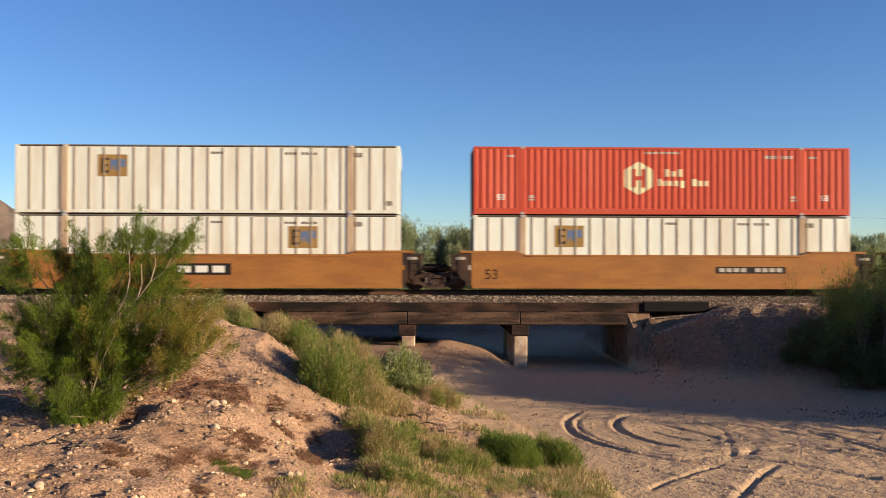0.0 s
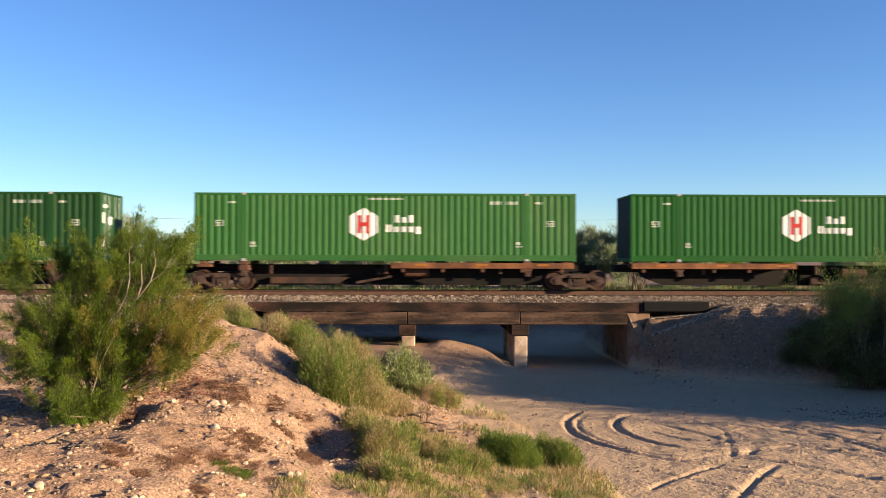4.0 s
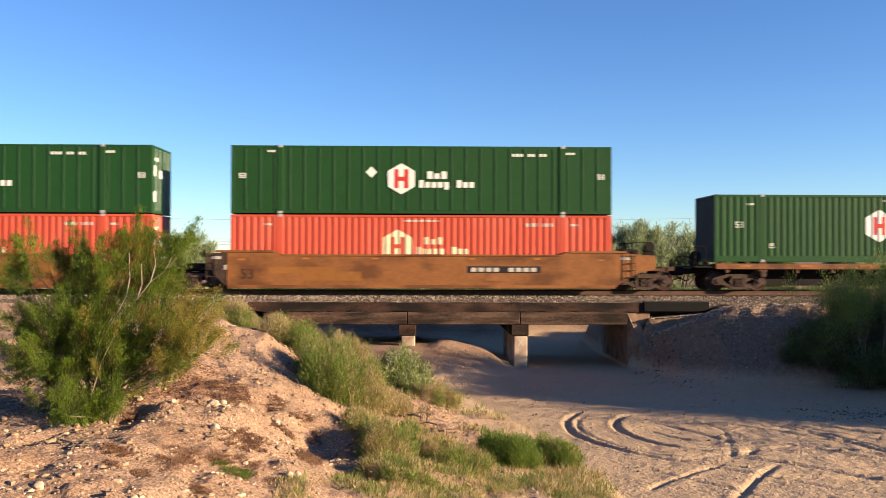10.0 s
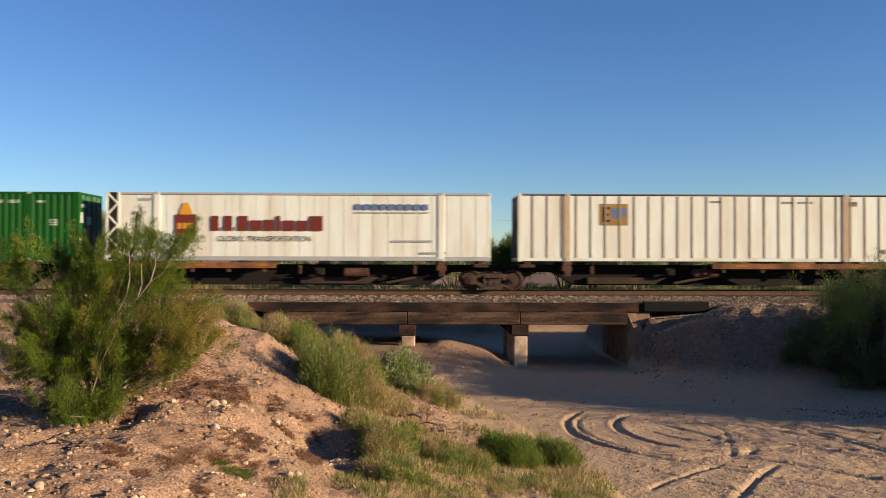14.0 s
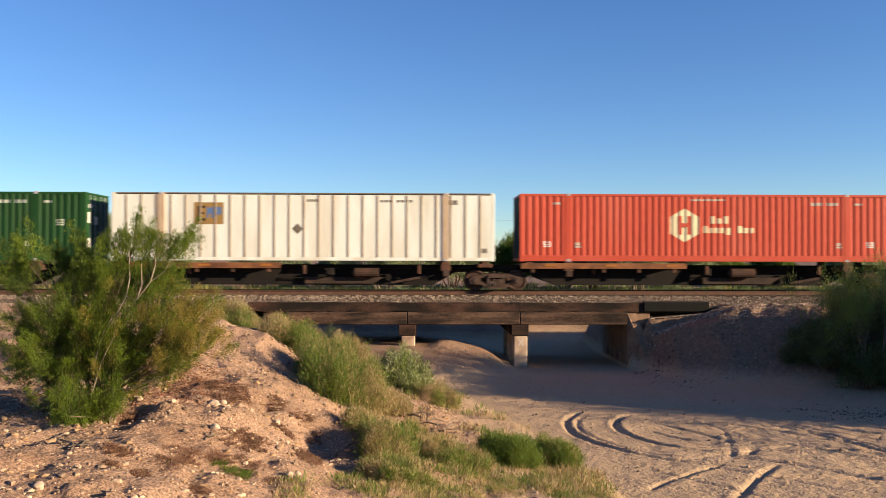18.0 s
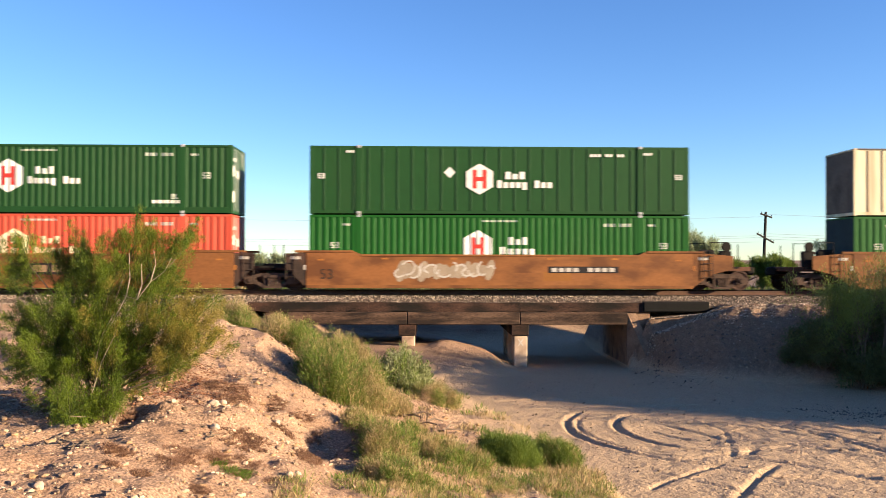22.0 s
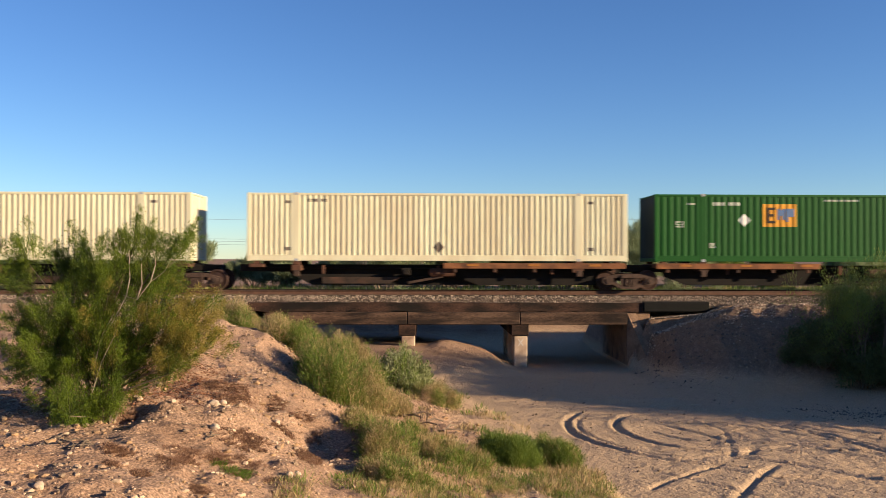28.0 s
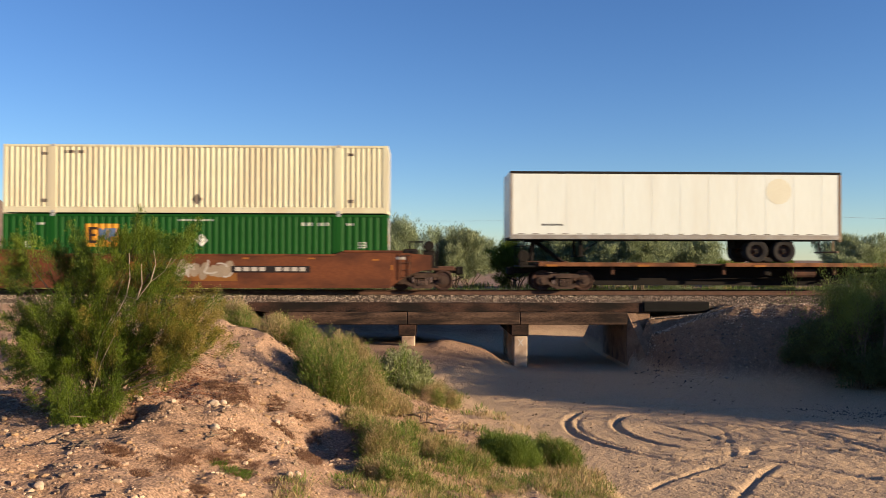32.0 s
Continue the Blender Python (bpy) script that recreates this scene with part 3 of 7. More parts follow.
# ---- the track ----
def make_track():
    bed = Form()
    outline = [(-2.45, -0.64), (-1.85, -0.34), (-1.55, -0.275), (1.55, -0.275), (1.85, -0.34), (2.45, -0.64)]
    v = [(x, TRACK_Y + y, z) for x in (-800, 800) for y, z in outline]
    bed.add(v, [(0, 1, 7, 6), (1, 2, 8, 7), (2, 3, 9, 8), (3, 4, 10, 9), (4, 5, 11, 10)])
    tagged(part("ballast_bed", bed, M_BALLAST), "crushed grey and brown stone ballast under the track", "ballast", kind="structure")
    track = tagged(new("railway_track"), "single railway track with rusty rails on dark ties", "railway track", kind="structure")

    def rail(fm):
        prof = [(-0.07, -0.17), (0.07, -0.17), (0.07, -0.155), (0.012, -0.135), (0.012, -0.045), (0.036, -0.03), (0.036, -0.004), (0.028, 0.0), (-0.028, 0.0), (-0.036, -0.004), (-0.036, -0.03), (-0.012, -0.045), (-0.012, -0.135), (-0.07, -0.155)]
        n = len(prof)
        fm.add([(x, y, z) for x in (-800, 800) for y, z in prof], [(i, (i + 1) % n, (i + 1) % n + n, i + n) for i in range(n)])

    for s in (-1, 1):
        part("rail", shared("rail", "rail", M_RAIL, rail), M_RAIL, track, at=pose(0, TRACK_Y + s * 0.7535, 0))
    tie = shared("tie", "tie", M_TIE, lambda fm: fm.box(-0.115, 0.115, -1.29, 1.29, -0.34, -0.172, 0.012))
    plate = shared("plate", "tie_plate", M_RAIL, lambda fm: fm.box(-0.09, 0.09, -0.18, 0.18, -0.172, -0.155))
    for k in range(-64, 76):
        o = part("tie", tie, M_TIE, track, at=pose(k * 0.5 + random.uniform(-0.03, 0.03), TRACK_Y + random.uniform(-0.04, 0.04), 0, 0, 0, random.uniform(-1, 1)))
    rng = np.random.RandomState(4)
    st = Form()
    n = 21000
    xs = rng.uniform(-24, 26, n)
    ys = TRACK_Y - np.abs(rng.uniform(0.70, 2.55, n))
    ys = np.where((xs > -7.4) & (xs < 12.1), np.maximum(ys, -0.98 + rng.uniform(0, 0.5, n) ** 2), ys)
    zs = np.interp(TRACK_Y - ys, [0.7, 1.30, 1.55, 1.85, 2.45, 2.6], [-0.205, -0.215, -0.26, -0.335, -0.64, -0.70])
    for x, y, z in zip(xs, ys, zs):
        pebble(st, rng, x, y, z, rng.uniform(0.018, 0.042))
    for x0, x1, y0, y1, k in ((11.4, 19.0, -3.6, -1.1, 3500), (-24.0, -6.5, -3.2, -1.1, 4500), (9.0, 11.8, -1.75, -1.3, 1100)):
        xs, ys = rng.uniform(x0, x1, k), rng.uniform(y0, y1, k) - rng.exponential(0.25, k)
        for x, y, z in zip(xs, ys, land(xs, ys)):
            pebble(st, rng, x, y, z + 0.01, rng.uniform(0.02, 0.05))
    tagged(part("ballast_stones", st, M_BALSTONE), "loose angular ballast stones along the track", "ballast stones", kind="stuff")


def pebble(fm, rng, x, y, z, r):
    """An angular stone of eight faces."""
    q = rng.uniform(0.65, 1.25, 6) * r
    t = rng.uniform(0, 6.28)
    c, s = math.cos(t), math.sin(t)
    p = [(q[0], 0, 0), (0, q[1], 0), (-q[2], 0, 0), (0, -q[3], 0), (0, 0, q[4] * 0.8), (0, 0, -q[5] * 0.8)]
    fm.add([(x + a * c - b * s + d * 0.3, y + a * s + b * c, z + d) for a, b, d in p], [(0, 1, 4), (1, 2, 4), (2, 3, 4), (3, 0, 4), (1, 0, 5), (2, 1, 5), (3, 2, 5), (0, 3, 5)])


ICO = [(0, 1, 1.618), (0, -1, 1.618), (0, 1, -1.618), (0, -1, -1.618), (1, 1.618, 0), (-1, 1.618, 0), (1, -1.618, 0), (-1, -1.618, 0), (1.618, 0, 1), (-1.618, 0, 1), (1.618, 0, -1), (-1.618, 0, -1)]
ICO_F = [(0, 1, 8), (0, 8, 4), (0, 4, 5), (0, 5, 9), (0, 9, 1), (1, 9, 7), (1, 7, 6), (1, 6, 8), (8, 6, 10), (8, 10, 4), (4, 10, 2), (4, 2, 5), (5, 2, 11), (5, 11, 9), (9, 11, 7), (3, 2, 10), (3, 10, 6), (3, 6, 7), (3, 7, 11), (3, 11, 2)]


def cobble(fm, rng, x, y, z, r):
    """A worn, uneven stone, flatter than it is wide."""
    t = rng.uniform(0, 6.28)
    c, s = math.cos(t) * r / 1.9, math.sin(t) * r / 1.9
    long, flat = rng.uniform(1.0, 1.5), rng.uniform(0.5, 0.8) * r / 1.9
    q = rng.uniform(0.75, 1.15, 12)
    fm.add([(x + (a * long * c - b * s) * k, y + (a * long * s + b * c) * k, z + d * flat * k) for (a, b, d), k in zip(ICO, q)], ICO_F)


make_track()


# ---- the bridge ----
def make_bridge():
    br = tagged(new("railway_bridge"), "low stained concrete railway bridge on square posts over a dry wash", "bridge", kind="structure")
    near, back = -1.25, 3.85
    rng = np.random.RandomState(8)
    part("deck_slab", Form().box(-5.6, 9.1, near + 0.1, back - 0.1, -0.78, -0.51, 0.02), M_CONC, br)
    for x0, x1 in ((-7.2, -2.3), (-2.29, 3.92), (3.93, 9.35)):
        # uneven lower edge of the curb
        xs = np.linspace(x0, x1, 26)
        low = [(float(q), -0.79 + float(rng.uniform(-0.035, 0.02))) for q in xs]
        top = [(float(q), -0.42 + float(rng.uniform(-0.012, 0.012))) for q in xs[::-1]]
        part("ballast_curb", Form().prism(low + top, near + 0.03, near + 0.32), M_CURB, br, "dark water-stained concrete curb")
    part("ballast_curb", Form().box(-7.2, 9.35, back - 0.32, back, -0.80, -0.42, 0.02), M_CURB, br)
    part("tarred_end_beam", Form().box(9.0, 11.75, near - 0.06, near + 0.3, -0.80, -0.37, 0.05), M_BLACK, br, "black tarred timber beam")
    for x0, x1 in ((-5.6, -0.70), (-0.685, 3.92), (3.935, 8.35)):
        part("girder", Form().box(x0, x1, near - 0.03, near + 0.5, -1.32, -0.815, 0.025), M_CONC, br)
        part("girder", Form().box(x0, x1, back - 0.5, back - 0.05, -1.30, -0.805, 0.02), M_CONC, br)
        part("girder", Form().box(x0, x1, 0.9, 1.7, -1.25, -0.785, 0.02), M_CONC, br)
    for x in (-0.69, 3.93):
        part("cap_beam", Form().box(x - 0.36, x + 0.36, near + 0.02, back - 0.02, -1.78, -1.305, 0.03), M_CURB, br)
        for y in (near + 0.35, 1.3, back - 0.35):
            part("post", Form().box(x - 0.25, x + 0.31, y - 0.3, y + 0.3, -4.2, -1.785, 0.035), M_POSTC, br)
    part("abutment", Form().box(8.36, 9.3, near + 0.1, back - 0.1, -4.2, -0.81, 0.03), M_WING, br)
    part("abutment", Form().box(-6.5, -5.55, near + 0.1, back - 0.1, -4.2, -0.81, 0.03), M_CONC, br)
    w = Form()
    w.add([(8.36, near + 0.1, -4.2), (8.72, near + 0.1, -4.2), (8.72, near + 0.1, -0.83), (8.36, near + 0.1, -0.83),
           (8.98, near - 0.75, -4.2), (9.28, near - 0.65, -4.2), (9.28, near - 0.65, -2.62), (8.98, near - 0.75, -2.66)],
          [(0, 1, 2, 3), (4, 7, 6, 5), (0, 4, 5, 1), (3, 2, 6, 7), (0, 3, 7, 4), (1, 5, 6, 2)])
    part("wing_wall", w, M_WING, br)
    chalk = Form()
    for a, b in (((-0.10, -0.14), (0.10, 0.13)), ((-0.10, 0.13), (0.10, -0.14))):
        chalk.tube((3.96 + a[0], near + 0.046, -2.05 + a[1]), (3.96 + b[0], near + 0.046, -2.05 + b[1]), 0.011, n=6)
    part("painted_cross", chalk, M_LOGOW, br, "white painted cross")


make_bridge()


# ---- containers ----
LEN, WID, HIG = 16.154, 2.59, 2.896


def rib_depth(kind):
    """How far the side lies behind its outer face: breakpoints along x and the depth at each."""
    pts = [(-LEN, 0.0), (-LEN + 0.14, 0.0)]
    pitch, flat, slope, deep = {"fine": (0.2815, 0.135, 0.040, 0.028), "close": (0.235, 0.085, 0.035, 0.045)}[kind]
    for a, b in ((-LEN + 0.14, -LEN + 1.92), (-LEN + 2.2, -2.2), (-1.92, -0.14)):
        pts.append((a, 0.0))
        n = max(1, round((b - a) / pitch))
        p = (b - a) / n
        for k in range(n):
            x = a + k * p
            pts += [(x + slope, deep), (x + p - flat - slope, deep), (x + p - flat, 0.0), (x + p, 0.0)]
    pts += [(-0.14, 0.0), (0.0, 0.0)]
    out = []
    for q in pts:
        if not out or q[0] > out[-1][0] + 1e-4:
            out.append(q)
    return out


RIBS = {k: rib_depth(k) for k in ("fine", "close")}


def depth_at(kind, x):
    if kind == "flat":
        return 0.0
    p = RIBS[kind]
    return float(np.interp(x, [a for a, _ in p], [d for _, d in p]))


def decal(fm, kind, columns):
    """A painted shape that follows the ribs. columns: (x, low, high) in order of x, joined by straight edges."""
    xs = {c[0] for c in columns}
    x0, x1 = columns[0][0], columns[-1][0]
    if kind != "flat":
        xs |= {a for a, _ in RIBS[kind] if x0 < a < x1}
    xs = sorted(xs)
    cx = [c[0] for c in columns]
    v = []
    for x in xs:
        y = -WID / 2 + depth_at(kind, x) - 0.005
        v += [(x, y, float(np.interp(x, cx, [c[1] for c in columns]))), (x, y, float(np.interp(x, cx, [c[2] for c in columns])))]
    fm.add(v, [(2 * i, 2 * i + 2, 2 * i + 3, 2 * i + 1) for i in range(len(xs) - 1)])


def bar(fm, kind, x0, x1, z0, z1):
    decal(fm, kind, [(x0, z0, z1), (x1, z0, z1)])


def words(fm, kind, x0, x1, z0, z1, n, gaps=()):
    """A line of n plain bars as wide as the letters were."""
    p = (x1 - x0) / n
    for k in range(n):
        if k not in gaps:
            bar(fm, kind, x0 + k * p, x0 + (k + 0.74) * p, z0, z1)


def name_bars(fm, kind, x0, x1, z0, z1, tall):
    """A line of plain bars as high as the letters were; below 0 a bar hangs down."""
    p = (x1 - x0) / len(tall)
    for k, h in enumerate(tall):
        if h:
            low = z0 - (0.25 * (z1 - z0) if h < 0 else 0.0)
            bar(fm, kind, x0 + k * p, x0 + (k + 0.74) * p, low, z0 + abs(h) * (z1 - z0))


def numerals(fm, kind, x0, z0, high, text):
    """Numbers in strokes, as on a stencil."""
    w, t = high * 0.55, high * 0.2
    for k, ch in enumerate(text):
        x = x0 + k * (w + t)
        left_up, right_up = ch == "5", ch == "3"
        for z in (z0, z0 + (high - t) / 2, z0 + high - t):
            bar(fm, kind, x, x + w, z, z + t)
        bar(fm, kind, x + w - t, x + w, z0 + t, z0 + (high - t) / 2)
        if left_up:
            bar(fm, kind, x, x + t, z0 + (high + t) / 2, z0 + high - t)
        if right_up:
            bar(fm, kind, x + w - t, x + w, z0 + (high + t) / 2, z0 + high - t)


def text_mesh(s, high, material):
    k = ("text", s, high, material.name)
    if k not in MESHES:
        cu = bpy.data.curves.new("lettering", "FONT")
        cu.body, cu.size, cu.extrude = s, high, 0.002
        ob = new("lettering", cu)
        bpy.context.view_layer.update()
        me = bpy.data.meshes.new_from_object(ob)
        bpy.data.objects.remove(ob)
        me.materials.clear()
        me.materials.append(material)
        MESHES[k] = me
    return MESHES[k]


def from_left(x):
    return x - LEN


def hexagon(thing, kind, cx, cz, r, bars=M_LOGOR, ground=M_LOGOW):
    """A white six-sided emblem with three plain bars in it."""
    w = r * 0.87
    f = Form()
    decal(f, kind, [(cx - w, cz - r / 2, cz + r / 2), (cx, cz - r, cz + r), (cx + w, cz - r / 2, cz + r / 2)])
    part("emblem", f, ground, thing, "white six-sided emblem")
    g = Form()
    for a in (-0.42, 0.18):
        x0, x1 = cx + a * w, cx + (a + 0.24) * w
        y = 0.009
        g.add([(x, -WID / 2 - y, z) for x, z in ((x0, cz - r * 0.55), (x1, cz - r * 0.55), (x1, cz + r * 0.55), (x0, cz + r * 0.55))], [(0, 1, 2, 3)])
    g.add([(x, -WID / 2 - 0.009, z) for x, z in ((cx - 0.18 * w, cz - r * 0.12), (cx + 0.18 * w, cz - r * 0.12), (cx + 0.18 * w, cz + r * 0.12), (cx - 0.18 * w, cz + r * 0.12))], [(0, 1, 2, 3)])
    part("emblem_mark", g, bars, thing)


def square_emblem(thing, kind, x0, x1, z0, z1, ground, faded=False):
    """An amber square with a dark and a blue shape."""
    f = Form()
    bar(f, kind, x0, x1, z0, z1)
    part("emblem", f, ground, thing, "amber square emblem")
    w, h = x1 - x0, z1 - z0
    g = Form()
    y = -WID / 2 - 0.009
    for a, b, c, d in ((0.12, 0.2, 0.15, 0.85), (0.2, 0.38, 0.15, 0.27), (0.2, 0.34, 0.45, 0.56), (0.2, 0.38, 0.74, 0.85)):
        g.add([(x0 + p * w, y, z0 + q * h) for p, q in ((a, c), (b, c), (b, d), (a, d))], [(0, 1, 2, 3)])
    part("emblem_shape", g, M_LOGOK, thing)
    g = Form()
    for a, b, c, d in ((0.43, 0.50, 0.30, 0.80), (0.50, 0.58, 0.48, 0.74), (0.58, 0.66, 0.30, 0.80), (0.69, 0.76, 0.22, 0.80), (0.76, 0.93, 0.44, 0.80)):
        g.add([(x0 + p * w, y - 0.002 * a, z0 + q * h) for p, q in ((a, c), (b, c), (b, d), (a, d))], [(0, 1, 2, 3)])
    part("emblem_shape", g, M_LOGOB, thing)


def container_body(thing, kind, material, post=None, plain=False):
    """The steel box: sides, roof, floor, rails, posts, castings, doors."""
    W2 = WID / 2

    def ribbed(fm, side):
        p = RIBS[kind]
        lo, hi = 0.27, HIG - 0.11
        v = []
        for x, d in p:
            y = side * (W2 - d)
            v += [(x, y, lo), (x, y, hi)]
        n = len(p)
        fm.add(v, [(2 * i, 2 * i + 2, 2 * i + 3, 2 * i + 1) if side < 0 else (2 * i, 2 * i + 1, 2 * i + 3, 2 * i + 2) for i in range(n - 1)])

    if kind == "flat":
        for side in (-1, 1):
            part("side_panel", shared(("flatside", side), "side_panel", material, lambda fm: fm.box(-LEN + 0.1, -0.1, min(side * W2, side * (W2 - 0.05)), max(side * W2, side * (W2 - 0.05)), 0.16, HIG - 0.09)), material, thing)
        if plain:
            one = shared("panelseam", "panel_seam", post, lambda fm: fm.box(-0.008, 0.008, -W2 - 0.006, -W2 + 0.01, 0.17, HIG - 0.1))
        else:
            one = shared("panelpost", "panel_post", post, lambda fm: fm.box(-0.032, 0.032, -W2 - 0.024, -W2 + 0.01, 0.17, HIG - 0.1, 0.006))
        n = 26
        for k in range(1, n):
            x = -LEN + k * LEN / n
            part("panel_seam" if plain else "panel_post", one, post, thing, at=pose(x, 0, 0))
    else:
        for side in (-1, 1):
            part("side_panel", shared(("side", kind, side), "side_panel", material, lambda fm: ribbed(fm, side)), material, thing)
    low = 0.16 if kind == "flat" else 0.27
    lifts = M_TANPOST if material is M_WHITE and not plain else material
    tops = M_POST if material in (M_WHITE, M_TAN) else material
    for side in (-1, 1):
        a, b = sorted((side * (W2 - 0.06), side * (W2 + 0.004)))
        part("bottom_rail", shared(("brail", low, side), "bottom_rail", material, lambda fm: fm.box(-LEN + 0.15, -0.15, a, b, 0.02, low, 0.01)), material, thing)
        part("top_rail", shared(("trail", side), "top_rail", tops, lambda fm: fm.box(-LEN + 0.15, -0.15, a, b, HIG - (0.06 if tops is M_POST else 0.11), HIG - 0.005, 0.012)), tops, thing)
        for x in (-LEN, -0.16):
            part("corner_post", shared(("cpost", side), "corner_post", material, lambda fm: fm.box(0, 0.16, a, b, 0.0, HIG, 0.012)), material, thing, at=pose(x, 0, 0))
        for x in (-LEN + 1.95, -2.22):
            part("lifting_post", shared(("lpost", side, kind == "flat"), "lifting_post", lifts, lambda fm: fm.box(0, 0.27, a - 0.002 * (side < 0), b + 0.002 * (side > 0), 0.0, HIG - 0.006, 0.01)), lifts, thing, at=pose(x, side * (0.036 if kind == "flat" else 0.003), 0))
            for z in (0.0, HIG - 0.10):
                part("corner_casting", shared(("cast", side), "corner_casting", M_GREY, lambda fm: fm.box(0, 0.18, a - 0.012, b + 0.012, 0, 0.118, 0.015)), M_GREY, thing, at=pose(x + 0.04, side * 0.04 if kind == "flat" else 0, z))
    part("roof", shared("roof", "roof", material, lambda fm: fm.box(-LEN + 0.03, -0.03, -W2 + 0.055, W2 - 0.055, HIG - 0.06, HIG - 0.02)), material, thing)
    part("underframe", shared("under", "underframe", M_DARK, lambda fm: fm.box(-LEN + 0.1, -0.1, -W2 + 0.062, W2 - 0.062, 0.06, 0.2)), M_DARK, thing)

    def front(fm):
        n = 9
        v = []
        for k in range(n * 2 + 1):
            y = -W2 + 0.06 + (WID - 0.12) * k / (2 * n)
            v += [(-LEN + (0.05 if k % 2 else 0.012), y, 0.15), (-LEN + (0.05 if k % 2 else 0.012), y, HIG - 0.08)]
        fm.add(v, [(2 * i, 2 * i + 1, 2 * i + 3, 2 * i + 2) for i in range(2 * n)])

    # the front wall's colour is darkened for shade, whatever paint the sides have
    wall = M_ENDWALL if material in (M_WHITE, M_TAN, M_CREAM) else M_ENDDARK
    part("front_wall", shared("front", "front_wall", wall, front), wall, thing, "grimy front wall, coloured dark for its shade")
    for x in (-LEN, -0.08):
        for nm, z0, z1 in (("end_sill", 0.01, 0.15), ("end_header", HIG - 0.08, HIG - 0.01)):
            part(nm, shared(nm, nm, material, lambda fm: fm.box(0, 0.08, -W2 + 0.066, W2 - 0.066, z0, z1, 0.01)), material, thing, at=pose(x, 0, 0))
    for s in (-1, 1):
        a, b = sorted((s * 0.008, s * (W2 - 0.068)))
        dr = part("door", shared(("door", s), "door", material, lambda fm: fm.box(-0.07, -0.02, a, b, 0.16, HIG - 0.09, 0.01)), material, thing)
        for y in (s * 0.35, s * 0.85):
            part("lock_rod", shared(("rod", y), "lock_rod", M_GREY, lambda fm: fm.tube((0.005, y, 0.12), (0.005, y, HIG - 0.1), 0.018, n=6)), M_GREY, dr)


def small_marks(thing, kind, ink, mirrored=False, fifty_three=True):
    """Reporting marks and weights, as plain bars, and the length in feet."""
    f = Form()
    words(f, kind, from_left(7.3), from_left(8.85), HIG - 0.29, HIG - 0.21, 9)
    if mirrored:
        words(f, kind, from_left(2.5), from_left(3.7), HIG - 0.48, HIG - 0.34, 9, (4,))
    else:
        words(f, kind, from_left(12.5), from_left(13.7), HIG - 0.48, HIG - 0.34, 9, (4,))
    words(f, kind, from_left(1.4), from_left(1.75), HIG - 0.46, HIG - 0.37, 3)
    words(f, kind, from_left(14.4), from_left(14.75), HIG - 0.46, HIG - 0.37, 3)
    for x in (2.36, 13.6):
        words(f, kind, from_left(x), from_left(x + 0.3), 0.60, 0.67, 2)
        words(f, kind, from_left(x), from_left(x + 0.22), 0.70, 0.82, 3)
    part("markings", f, M_MARK if ink is M_LOGOW else ink, thing)
    if fifty_three:
        g = Form()
        numerals(g, kind, from_left(0.9), HIG - 1.42, 0.26, "53")
        numerals(g, kind, from_left(14.9), HIG - 1.42, 0.26, "53")
        part("length_number", g, M_MARK if ink is M_LOGOW else ink, thing)


def diamond(thing, kind, cx, cz, r, ink):
    f = Form()
    decal(f, kind, [(cx - r, cz - 0.001, cz + 0.001), (cx, cz - r, cz + r), (cx + r, cz - 0.001, cz + 0.001)])
    part("placard", f, ink, thing, "diamond placard")


def end_marks(thing, ink):
    """Light placards on the door end."""
    f = Form()
    for y0, y1, z0, z1 in ((-0.95, -0.55, 2.25, 2.4), (-0.4, 0.0, 1.55, 1.9), (-1.05, -0.8, 1.6, 2.05), (-1.1, -0.85, 0.5, 0.95)):
        f.box(-0.019, -0.012, y0, y1, z0, z1)
    part("end_marking", f, ink, thing)


